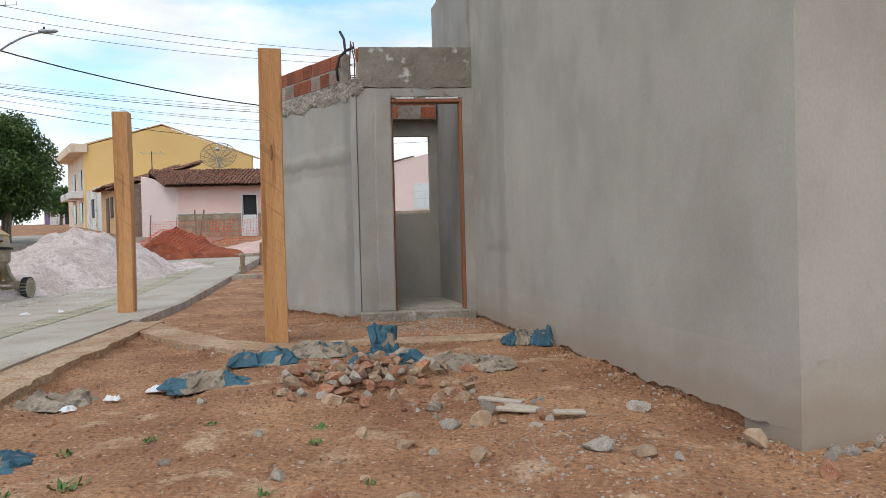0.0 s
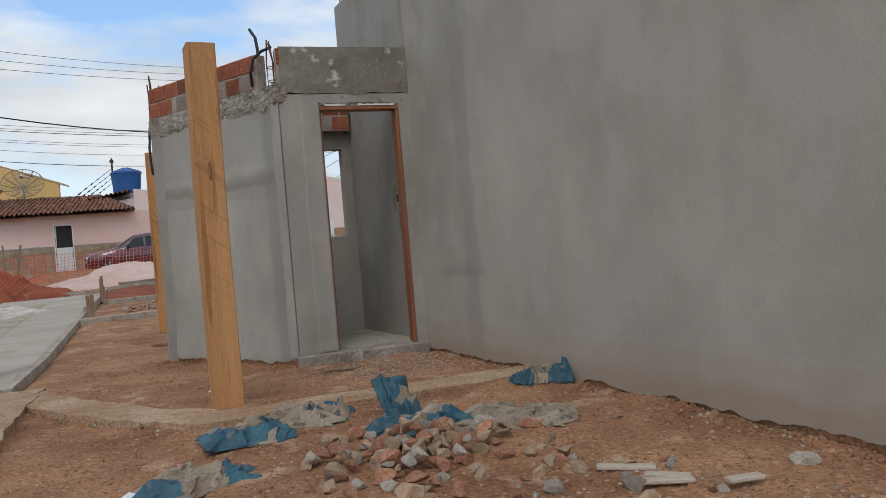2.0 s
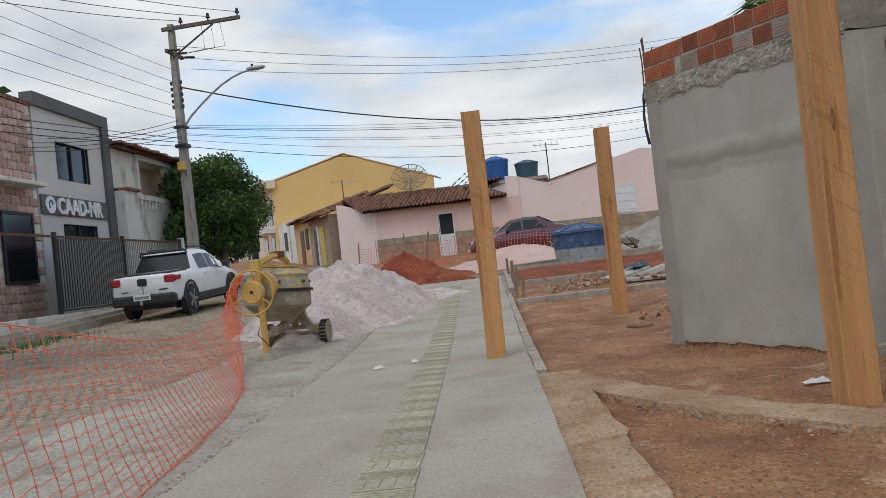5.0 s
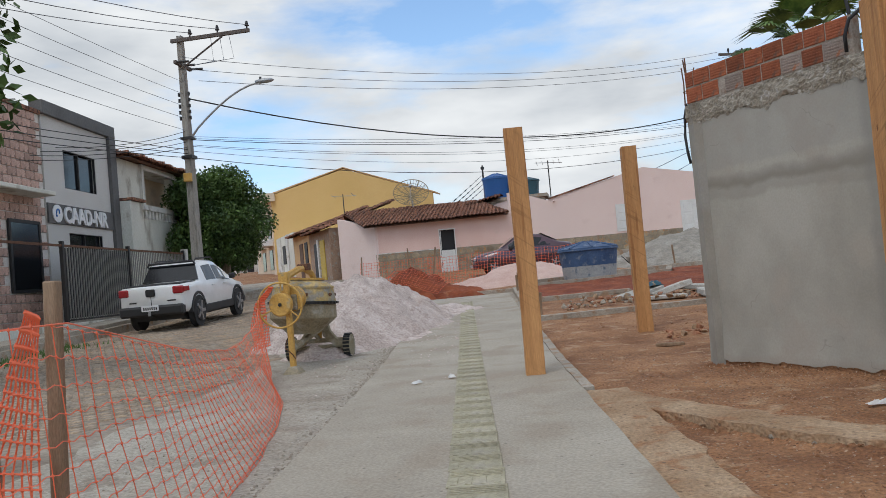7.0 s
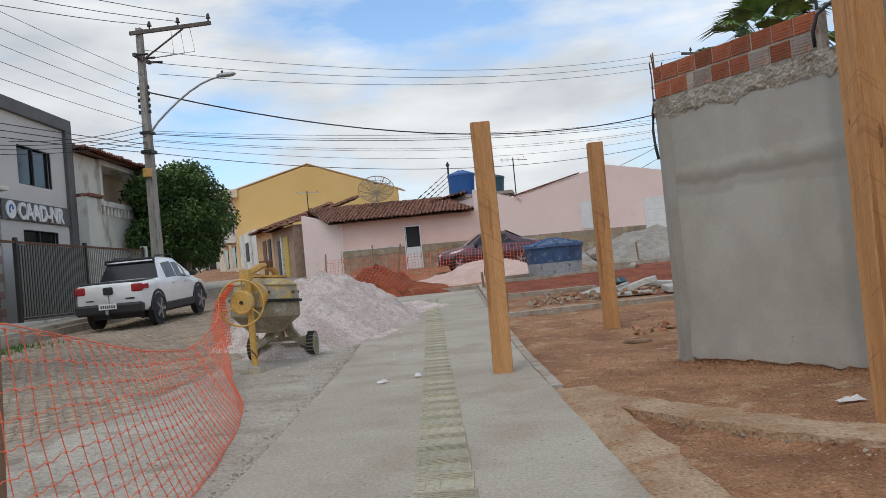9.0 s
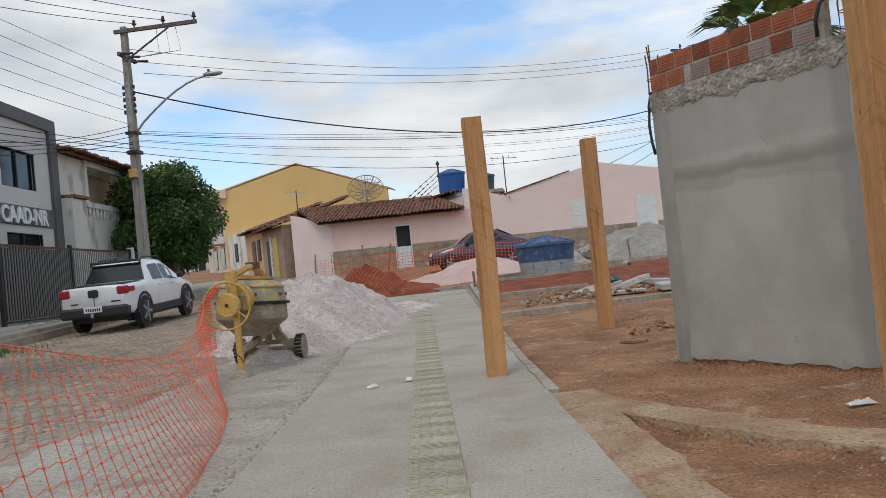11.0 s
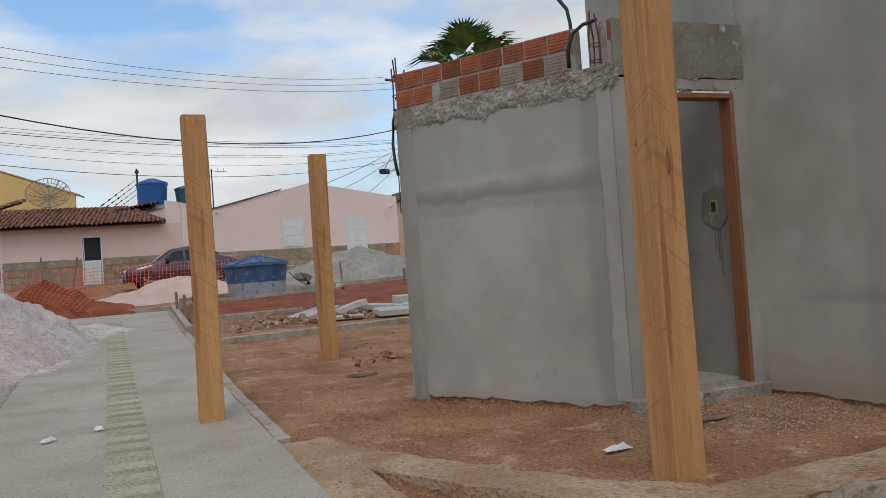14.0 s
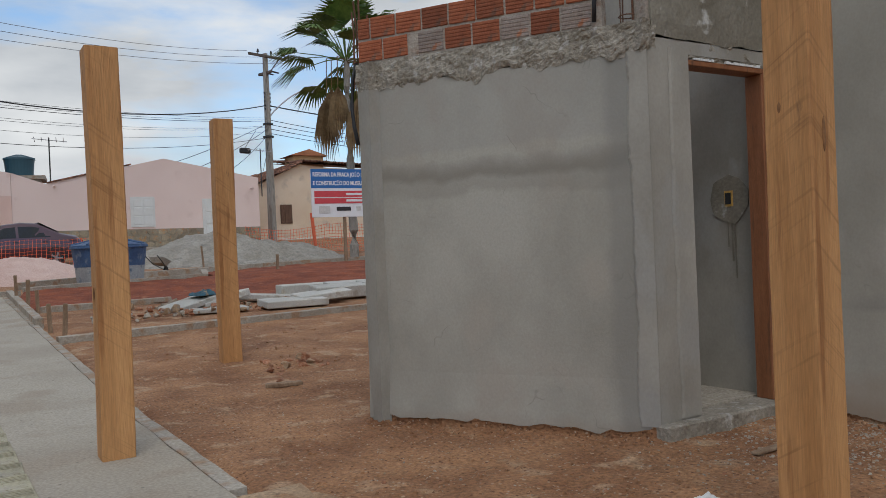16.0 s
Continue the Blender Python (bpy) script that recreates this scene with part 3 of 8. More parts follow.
ribbon("footing_walk", [along(-1.92, 1.0), along(-1.915, 5), along(-1.90, 8.95)], 0.36, 0.02, 0.22, M_STRIP, "rough sandy concrete strip beside the walkway edge", 0.05)
ribbon("footing_band", [(0.95, 6.80), (0.45, 6.68), (-1.1, 6.42), (-1.5, 6.32), (-2.06, 6.88), (-2.68, 7.62), (-3.12, 8.35)], 0.36, 0.012, 0.2, M_STRIP, "low crumbling concrete footing crossing the earth")

def kerb_line(name, pts, label, width=0.13, top=0.14):
    return ribbon(name, pts, width, top, 0.35, M_KERB, label, 0.012, 0.4, 0.008)


kerb_line("kerb_1", [(-4.32, 15.88), (-1.2, 16.75), (3.5, 18.2)], "rough concrete kerb of a planting bed", 0.14, 0.075)
kerb_line("kerb_2", [(-4.75, 20.3), (-2.5, 20.75)], "short concrete kerb beside the rubble", 0.14, 0.09)
kerb_line("kerb_3", [(-5.2, 23.9), (-2.3, 25.2), (-1.2, 25.5), (-1.0, 27.4)], "concrete kerb behind the red earth", 0.16, 0.20)
kerb_line("kerb_4", [(-5.5, 26.3), (-3.2, 27.9), (2.5, 30.2), (10, 31.5)], "far concrete kerb of the bed", 0.16, 0.16)
kerb_line("kerb_5", [(-7.9, 24.4), (-5.3, 24.45)], "concrete edge where the walkway ends", 0.14, 0.1)
kerb_line("kerb_6", [(-4.62, 17.8), (-5.5, 24.2)], "pale concrete edge beside the walkway", 0.12, 0.14)

sheet("red_bed", spaced((-5.2, 9, 0.35)), spaced((20.6, 31, 0.35)), lambda x, y: ground_z(x, y) + 0.02 + 0.035 * min(max(y - 20.9 - 0.2 * (x + 5), 0), 3.2) + 0.05 * fbm(x, y, 4, 1.2) + 0.03 * fbm(x, y, 8, 5), M_RED,
      "freshly dug red earth in the planting beds", True,
      lambda x, y: y < 23.9 + (x + 5.2) * 0.42 + (1.5 if x > -1 else 0) and x > -5.0 - (y - 20) * 0.12)
sheet("red_bed_far", spaced((-1, 10, 0.4)), spaced((25.8, 31, 0.4)), lambda x, y: ground_z(x, y) + 0.06 + 0.05 * fbm(x, y, 4, 1.2), M_RED,
      "red earth of the farther bed", True, lambda x, y: y < 28.6 + x * 0.28)

# ---- the unfinished building ----
BC, BW, DJ = Vector((-0.875, 8.40, 0)), Vector((-2.16, 9.94, 0)), Vector((0.31, 8.56, 0))
TC, TE = Vector((1.46, 3.46, 0)), Vector((-0.096, 10.36, 0))


def wall_frame(a, b):
    """x along the wall from a to b, y to its left, z up."""
    d = (b - a).normalized()
    return Matrix.Translation(a) @ Matrix(((d.x, -d.y, 0, 0), (d.y, d.x, 0, 0), (0, 0, 1, 0), (0, 0, 0, 1)))


def wall_panel(nx, nz, f):
    """A grid in x-z, its points given by f(u, v) -> x, y, z."""
    bm = bmesh.new()
    vs = [[bm.verts.new(f(i / nx, j / nz)) for i in range(nx + 1)] for j in range(nz + 1)]
    for j in range(nz):
        for i in range(nx):
            bm.faces.new((vs[j][i], vs[j][i + 1], vs[j + 1][i + 1], vs[j + 1][i]))
    return bm


def world_mesh(name, bm, m, material, label, smooth=False):
    bmesh.ops.transform(bm, matrix=m, verts=bm.verts)
    return tagged(mesh_ob(name, bm, material, smooth), label, "wall", kind="structure")


def solid_wall(length, z0, z1, thick, holes=(), ragged=0.0):
    """A wall with thickness, from x = 0, its face at y = 0 and its back at y = thick; rectangular openings go through it."""
    xs = sorted({0.0, length, *[v for h in holes for v in h[:2]]})
    zs = sorted({z0, z1, *[v for h in holes for v in h[2:]]})
    bm = bmesh.new()
    for a, b in zip(xs, xs[1:]):
        for c, d in zip(zs, zs[1:]):
            if not any(h[0] <= a and b <= h[1] and h[2] <= c and d <= h[3] for h in holes):
                box(bm, a, 0, c, b, thick, d)
    bmesh.ops.remove_doubles(bm, verts=bm.verts, dist=1e-5)
    bm.verts.index_update()
    seen = {}
    for f in bm.faces:
        seen.setdefault(tuple(sorted(v.index for v in f.verts)), []).append(f)
    bmesh.ops.delete(bm, geom=[f for fs in seen.values() if len(fs) > 1 for f in fs], context="FACES")
    return bm


LW = (BW - BC).length
m_left = wall_frame(BW, BC)
world_mesh("wall_left", solid_wall(LW, -0.25, 2.31, 0.15), m_left, M_PLASTER, "grey cement-plastered wall with a dark damp band")
m_door = wall_frame(BC, DJ)
DW = (DJ - BC).length
DX0, DX1, DTOP = 0.35, 1.09, 2.30
world_mesh("wall_door", solid_wall(DW, -0.25, 2.38, 0.15, [(DX0, DX1, -0.25, DTOP)]), m_door, M_PLASTER3, "grey plastered wall round the doorway")
m_back = wall_frame(BW, TE)
BL = (TE - BW).length
world_mesh("wall_back", solid_wall(BL - 0.02, -0.25, 2.28, 0.15, [(0.9, BL - 0.12, 1.14, 2.11)]), m_back @ Matrix.Translation((0, -0.15, 0)), M_PLASTER3, "grey plastered back wall with an open window hole")
m_tall = wall_frame(TE, TC)
TL = (TC - TE).length
JT = (DJ - TE).length
world_mesh("wall_tall", solid_wall(TL - 0.2, -0.4, 3.76, 0.2), m_tall, M_PLASTER2, "tall blank grey cement-plastered side wall")
world_mesh("wall_tall_end", one_box(0.0, -0.03, -0.3, JT - 0.02, 0.0, 3.74), m_tall, M_PLASTER3, "proud end strip of the tall wall")
TR = Vector((0.965, 0.262, 0))
m_right = wall_frame(TC, TC + TR)
world_mesh("wall_front", solid_wall(9, -0.45, 3.76, 0.2), m_right @ Matrix.Translation((0.0, 0.0, 0)), M_PLASTER2, "plastered front wall of the tall building")
m_far = wall_frame(TE, TE + TR)
world_mesh("wall_rear", solid_wall(9, -0.3, 3.76, 0.2), m_far @ Matrix.Translation((0, -0.2, 0)), M_PLASTER2, "rear wall of the tall building")
world_mesh("wall_side", solid_wall(TL, -0.3, 3.76, 0.2), wall_frame(TE + TR * 9, TC + TR * 9), M_PLASTER2, "far side wall of the tall building")
roof_slab = bmesh.new()
prism(roof_slab, [(p.x, p.y) for p in (TC, TC + TR * 9, TE + TR * 9, TE)], 3.55, 3.7, "z")
tagged(mesh_ob("roof_slab", roof_slab, M_ROUGH), "raw concrete slab over the tall building", "roof", kind="structure")
floor_in = bmesh.new()
prism(floor_in, [(p.x, p.y) for p in (BC + Vector((0.12, 0.16, 0)), DJ + Vector((-0.02, 0.16, 0)), TE + Vector((0, -0.16, 0)), BW + Vector((0.2, -0.02, 0)))], -0.2, 0.085, "z")
tagged(mesh_ob("floor", floor_in, M_APRON), "dusty raw concrete floor inside the doorway", "floor", kind="structure")
sill = bmesh.new()
box(sill, -0.02, -0.075, -0.2, DW - 0.01, 0.16, 0.075, m_door, 0.012)
tagged(mesh_ob("door_sill", sill, M_ROUGH), "rough concrete step below the doorway", "step", kind="structure")


def ragged(length, z0, z1, thick, seed, low=0.05, amp=0.02):
    """A rough mortar band with an uneven lower edge and lumpy face."""
    nx, nz = int(length / 0.018), 14
    def f(u, v):
        x = u * length
        lower = z0 + low * (fbm(x, seed, 0, 4.0, 5) + 0.4 * fbm(x, seed, 2, 16.0, 3))
        z = lower + (z1 - lower) * v
        y = -thick * (0.35 + 0.65 * min(v * 5, 1)) + amp * (fbm(x, z, seed, 9.0, 5) + 0.45 * fbm(x, z, seed + 3, 30.0, 3))
        return (x, y, z)
    bm = wall_panel(nx, nz, f)
    back = [(0, 0.14, z0), (length, 0.14, z0), (length, 0.14, z1), (0, 0.14, z1)]
    top = [bm.verts.new(p) for p in back]
    bm.faces.new(top)
    bm.verts.ensure_lookup_table()
    rim = bm.verts[nz * (nx + 1):(nz + 1) * (nx + 1)]
    bm.faces.new(list(rim) + [top[2], top[3]])
    e0 = [bm.verts[j * (nx + 1)] for j in range(nz + 1)]
    bm.faces.new(e0 + [top[3], top[0]])
    e1 = [bm.verts[j * (nx + 1) + nx] for j in range(nz + 1)]
    bm.faces.new(e1 + [top[2], top[1]])
    return bm


def skirt(length, seed):
    """The plaster's lower skin, which ends in a broken edge just above the earth."""
    nx, nz = int(length / 0.025), 8
    def f(u, v):
        x = u * length
        lower = 0.022 + 0.035 * fbm(x, seed, 0, 2.2, 4) + 0.02 * fbm(x, seed, 4, 9.0, 3)
        return (x, -0.016 * (1 - v) * min((length - x) / 0.3, 1) - 0.001, lower + (0.34 - lower) * v)
    bm = wall_panel(nx, nz, f)
    bm.verts.ensure_lookup_table()
    low = [bm.verts[i] for i in range(nx + 1)]
    inner = [bm.verts.new((w.co.x, 0.004, w.co.z + 0.004)) for w in low]
    for i in range(nx):
        bm.faces.new((low[i + 1], low[i], inner[i], inner[i + 1]))
    return bm


world_mesh("skirt_left", skirt(LW, 1.0), m_left, M_PLASTER, "broken lower edge of the plaster on the small building")
world_mesh("foot_left", one_box(0.01, -0.004, -0.2, LW - 0.02, 0.0, 0.10), m_left, M_DIRT, "earth-stained foot of the wall")
world_mesh("skirt_tall", skirt(TL - JT - 0.05, 5.0), m_tall @ Matrix.Translation((JT + 0.05, 0, 0)) @ pose(0, 0, 0, 0, 0.55, 0), M_PLASTER2, "broken lower edge of the plaster on the tall wall")
world_mesh("foot_tall", one_box(JT + 0.05, -0.004, -0.3, TL - 0.4, 0.0, 0.10), m_tall, M_DIRT, "earth-stained foot of the tall wall")
world_mesh("ring_beam_left", ragged(LW + 0.02, 2.285, 2.475, 0.016, 2.0, 0.06, 0.019), m_left, M_ROUGH, "raw uneven mortar ring beam above the plaster")
world_mesh("ring_beam_back", one_box(0, 0, 2.281, BL - 0.02, 0.15, 2.475), m_back @ Matrix.Translation((0, -0.15, 0)), M_ROUGH, "raw concrete beam over the window hole")
world_mesh("lintel", ragged(DW - 0.03, 2.385, 2.80, 0.014, 6.0, 0.02, 0.006), m_door @ Matrix.Translation((0.03, 0, 0)), M_LINTEL, "smeared mortar lintel over the doorway")
world_mesh("wall_corner", ragged(0.12, 2.3, 2.48, 0.02, 3.0, 0.03), m_door @ Matrix.Translation((-0.05, 0.01, 0)), M_ROUGH, "crumbled mortar at the corner")



def pier_skin(length, z0, z1, seed):
    """A second coat of plaster that ends in an uneven upright edge."""
    def f(u, v):
        z = z0 + (z1 - z0) * v
        x0 = 0.02 * fbm(z, seed, 1, 2.0, 4) + 0.012 * fbm(z, seed, 5, 11.0, 3)
        x = x0 + (length - x0) * u
        return (x, -0.011 * min(u * 9, 1) - 0.002 + 0.002 * fbm(x, z, seed, 5.0), z)
    return wall_panel(10, 110, f)


world_mesh("wall_pier_skin", pier_skin(0.125, 0.06, 2.30, 3.0), m_left @ Matrix.Translation((LW - 0.125, 0, 0)), M_PLASTER3, "second plaster coat down the corner of the small building")
world_mesh("wall_door_skin", pier_skin(0.17, 0.09, 2.33, 7.0), m_door @ Matrix.Translation((0.17, 0, 0)), M_PLASTER3, "second plaster coat beside the doorway")
door_frame = thing("door_frame", "bare reddish-brown wooden door frame without a door", "door frame", m_door @ Matrix.Translation((0, 0, 0.076)))
part("jamb", one_box(DX0 + 0.002, 0.03, 0.0, DX0 + 0.02, 0.13, DTOP - 0.14, 0.004), M_FRAMEWOOD, door_frame)
part("jamb", one_box(DX1 - 0.032, 0.0, 0.0, DX1 - 0.002, 0.13, DTOP - 0.14, 0.004), M_FRAMEWOOD, door_frame)
part("head", one_box(DX0 + 0.002, 0.0, DTOP - 0.139, DX1 - 0.002, 0.13, DTOP - 0.105, 0.004), M_FRAMEWOOD, door_frame)
for x0, x1 in ((DX0 + 0.05, DX0 + 0.24), (DX0 + 0.36, DX1 - 0.04)):
    fm = bmesh.new()
    for k in range(9):
        bx = x0 + (x1 - x0) * k / 9
        box(fm, bx, -0.004, DTOP - 0.104, bx + (x1 - x0) / 9 - 0.002, 0.06, DTOP - 0.092 + 0.012 * abs(fbm(bx, 1, 2, 20)))
    part("filler_foam", fm, M_WHITEBITS, door_frame, "whitish filler squeezed above the door head")
world_mesh("door_gap", ragged(DX1 - DX0 + 0.1, DTOP - 0.026, DTOP + 0.085, 0.004, 8.0, 0.02), m_door @ Matrix.Translation((DX0 - 0.06, 0.012, 0)), M_ROUGH, "crumbled mortar above the door head")


# hollow bricks with ribbed faces
def brick_mesh(w, h=0.14, d=0.11):
    bm = bmesh.new()
    prof = [(d, 0), (0.003, 0)]
    n = 6
    for i in range(n):
        z0, z1 = h * (i + 0.12) / n, h * (i + 0.88) / n
        prof += [(0.003, z0), (0.0, z0 + 0.002), (0.0, z1 - 0.002), (0.003, z1)]
    prof += [(0.003, h), (d, h)]
    loft(bm, [[(0, a, b) for a, b in prof], [(w, a, b) for a, b in prof]])
    bmesh.ops.recalc_face_normals(bm, faces=bm.faces)
    me = bpy.data.meshes.new("brick")
    bm.to_mesh(me)
    bm.free()
    return me


BR = brick_mesh(0.185)
BR.materials.append(M_BRICK)
BRG = brick_mesh(0.185)
BRG.materials.append(M_BRICKGREY)
BRS = brick_mesh(0.09)
BRS.materials.append(M_BRICK)


def brick_courses(name, m, x0, x1, rows, z0, label, seed):
    rnd = random.Random(seed)
    base = mesh_ob(name, one_box(x0, 0.001, z0, x1, 0.1, z0 + rows * 0.158 - 0.006), M_MORTAR)
    base.matrix_basis = m
    tagged(base, label, "brick wall", kind="structure")
    for r in range(rows):
        x = x0
        if r % 2:
            share("brick", BRS, base, Matrix.Translation((x + 0.005, -0.006, z0 + 0.012 + r * 0.158)))
            x += 0.105
        while x + 0.19 < x1 + 0.03:
            if r == 0 and 0.38 < x - x0 < 0.46:
                x += 0.07
            me = BRG if rnd.random() < 0.16 else BR
            share("brick", me, base, Matrix.Translation((x + 0.006, -0.007 + rnd.uniform(-0.004, 0.003), z0 + 0.012 + r * 0.158)) @ pose(0, 0, 0, 0, rnd.uniform(-1, 1), 0))
            x += 0.2
    return base


brick_courses("parapet_left", m_left, 0.02, LW - 0.26, 2, 2.478, "two courses of red ribbed hollow bricks", 3)
brick_courses("parapet_back", m_back @ Matrix.Translation((0, -0.12, 0)), 0.2, BL - 0.12, 2, 2.478, "red hollow brick courses over the window", 5)
brick_courses("parapet_inner", m_back @ Matrix.Translation((BL, -0.16, 0)) @ pose(0, 0, 0, 0, 0, 180), 0.05, 1.3, 2, 2.3, "inner face of the brick courses", 6)
brick_courses("parapet_stub", m_door, 0.0, 0.105, 2, 2.478, "brick stub beside the lintel", 8)


def timber_post(x, y, z0, z1, turn, seed, side=0.172):
    bm = bmesh.new()
    rings = []
    h = z1 - z0 + 0.3
    for i in range(25):
        z = -0.3 + h * i / 24
        ring = []
        s = side / 2 * (1 + 0.012 * math.sin(seed + z * 2.1))
        bx = 0.006 * math.sin(seed * 3 + z * 1.7)
        c = 0.007
        for a, b in ((-s, -s + c), (-s + c, -s), (s - c, -s), (s, -s + c), (s, s - c), (s - c, s), (-s + c, s), (-s, s - c)):
            ring.append((a + bx + 0.0025 * fbm(a * 30, z * 6, seed), b + 0.0025 * fbm(b * 30, z * 6, seed + 4), z))
        rings.append(ring)
    loft(bm, rings)
    post = thing("timber_post", "upright square sawn orange-brown timber post standing in the ground", "post", pose(x, y, z0, 0, 0, turn), "timber posts")
    part("shaft", bm, M_WOOD, post)
    rnd = random.Random(seed)
    for k in range(4):
        kb = bmesh.new()
        bmesh.ops.create_uvsphere(kb, u_segments=8, v_segments=5, radius=1)
        face = rnd.choice((-1, 1))
        zz = rnd.uniform(0.35, 0.95) * (z1 - z0)
        if k % 2:
            mm = pose(rnd.uniform(-0.05, 0.05), face * side / 2 * 0.99, zz) @ Matrix.Diagonal((0.012, 0.004, rnd.uniform(0.03, 0.09), 1))
        else:
            mm = pose(face * side / 2 * 0.99, rnd.uniform(-0.05, 0.05), zz) @ Matrix.Diagonal((0.004, 0.012, rnd.uniform(0.03, 0.09), 1))
        bmesh.ops.transform(kb, matrix=mm, verts=kb.verts)
        part("knot", kb, M_KNOT, post, "dark knot in the timber", True)
    return post


timber_post(-1.415, 6.85, -0.015, 2.41, 13, 1.0, 0.188)
timber_post(-3.825, 9.655, 0.03, 2.415, 8, 2.0, 0.182)
timber_post(-2.59, 13.25, 0.04, 2.61, 5, 3.0, 0.20)


# ---- houses across the square ----
def tile_roof(parent, corners, name="roof", material=None, waves=None):
    """A sheet of barrel tiles over a slope: corners are eave a, eave b, ridge b, ridge a; ribs run from eave to ridge, rows step up."""
    a, b, c, d = [Vector(p) for p in corners]
    material = material or M_ROOF
    width = (b - a).length
    n = waves or int(width / 0.2)
    rows = max(int((d - a).length / 0.36), 2)
    nrm = (b - a).cross(d - a).normalized()
    if nrm.z < 0:
        nrm = -nrm
    bm = bmesh.new()
    grid = []
    rnd = random.Random(n * 7 + rows)
    sag = [rnd.uniform(-0.02, 0.02) for _ in range(n * 2 + 1)]
    for r in range(rows):
        for edge in (0, 1):
            v = (r + edge) / rows
            line = []
            for i in range(n * 2 + 1):
                u = i / (n * 2)
                p = a.lerp(b, u).lerp(d.lerp(c, u), v)
                h = (0.12 if i % 2 else 0.0) + (0.07 if edge == 0 else 0.0) + sag[i] * 0.8 + rnd.uniform(-0.022, 0.022) + 0.05 * fbm(u * width, v * 3, 2, 0.6)
                line.append(bm.verts.new(p + nrm * h))
            grid.append(line)
    for l0, l1 in zip(grid, grid[1:]):
        for i in range(n * 2):
            bm.faces.new((l0[i], l0[i + 1], l1[i + 1], l1[i]))
    low = [bm.verts.new(p - nrm * 0.05) for p in (a, b, c, d)]
    bm.faces.new(low)
    return part(name, bm, material, parent)


def panel_door(parent, x0, x1, z0, z1, y, material=None, name="door"):
    """A ledged door with raised panels; it faces -y."""
    d = part(name, one_box(x0, y, z0, x1, y + 0.04, z1, 0.006), material or M_WHITEWOOD, parent)
    mid = (x0 + x1) / 2
    k = (x1 - x0) * 0.08
    for a, b in ((x0 + k, mid - k / 2), (mid + k / 2, x1 - k)):
        for c, e in ((0.06, 0.34), (0.38, 0.66), (0.70, 0.95)):
            part("panel", one_box(a, y - 0.02, z0 + (z1 - z0) * c, b, y - 0.001, z0 + (z1 - z0) * e, 0.008), material or M_WHITEWOOD, d)
    return d


def frame_round(parent, x0, x1, z0, z1, y, material, w=0.07, name="window_frame", proud=0.04):
    bm = bmesh.new()
    box(bm, x0 - w, y - proud, z0 - w, x0, y + 0.03, z1 + w)
    box(bm, x1, y - proud, z0 - w, x1 + w, y + 0.03, z1 + w)
    box(bm, x0, y - proud, z1, x1, y + 0.03, z1 + w)
    box(bm, x0, y - proud, z0 - w, x1, y + 0.03, z0)
    return part(name, bm, material, parent)


PK = Vector((-14.25, 41.24, 0))
PF = Vector((0.978, 0.206, 0)).normalized()
m_pink = wall_frame(PK, PK + PF)


def dado(parent, x0, x1, z0, z1, seed, skip=()):
    """Flat random stones bedded in mortar along the foot of a wall."""
    base = None
    ends = [x0] + [v for p in skip for v in p] + [x1]
    for p, q in zip(ends[::2], ends[1::2]):
        base = part("dado", one_box(p, -0.035, z0, q, 0.0, z1), M_JOINT, parent, "mortar bed of the stone dado")
    rnd = random.Random(seed)
    z = z0 + 0.02
    while z < z1 - 0.12:
        h = min(rnd.uniform(0.2, 0.34), z1 - z - 0.01)
        x = x0 + rnd.uniform(0, 0.1)
        while x < x1 - 0.15:
            w = min(rnd.uniform(0.2, 0.5), x1 - x - 0.02)
            if not any(a < x + w and x < b for a, b in skip):
                n = rnd.choice((5, 6, 7))
                ring = []
                for k in range(n):
                    an = math.tau * (k + rnd.uniform(-0.2, 0.2)) / n
                    ring.append((x + w / 2 + w * 0.52 * math.cos(an), z + h / 2 + h * 0.54 * math.sin(an)))
                bm = bmesh.new()
                prism(bm, ring, -0.05 - rnd.uniform(0, 0.02), -0.034)
                part("stone", bm, M_STONE, base)
            x += w + 0.02
        z += h + 0.015
    return base


house = thing("pink_house", "low pink house with old clay tile roof and stone dado", "house", m_pink)
bm = solid_wall(7.66, 0.6, 4.0, 0.25, [(3.34, 4.09, 1.28, 3.47)])
part("wall", bm, M_PINK, house)
bm = bmesh.new()
prism(bm, [(6.99, 4.001), (7.66, 4.001), (7.66, 4.98), (6.99, 5.08)], 0.0, 0.25)
part("parapet", bm, M_PINK2, house, "pale pink parapet at the roof end")
# thin black panel whose colour stands in for the unlit room
part("room_shade_panel", one_box(2.8, 0.26, 1.2, 4.6, 0.3, 3.6), M_DARK, house, "black panel painted as the room's shade behind the open door leaf")
bm = bmesh.new()
prism(bm, [(-0.1, 0.6), (3.55, 0.6), (3.55, 4.72), (-0.1, 3.95)], -0.25, 0.0)
bmesh.ops.transform(bm, matrix=wall_frame(Vector((0, 0, 0)), Vector((-2.25, 2.95, 0))), verts=bm.verts)
part("side_wall", bm, M_PINK2, house)
tile_roof(house, [(-0.45, -0.45, 3.92), (6.98, -0.45, 3.98), (5.5, 3.2, 5.06), (-1.75, 2.9, 5.0)])
tile_roof(house, [(6.98, 7.5, 3.9), (-2.5, 7.5, 3.9), (-1.75, 2.9, 5.0), (5.5, 3.2, 5.06)], "roof_back")
dado(house, 0.0, 7.66, 0.7, 2.5, 4, [(3.28, 4.15)])
part("plinth_line", one_box(0.0, -0.045, 2.5, 3.25, 0.0, 2.54), M_WHITEWALL, house)
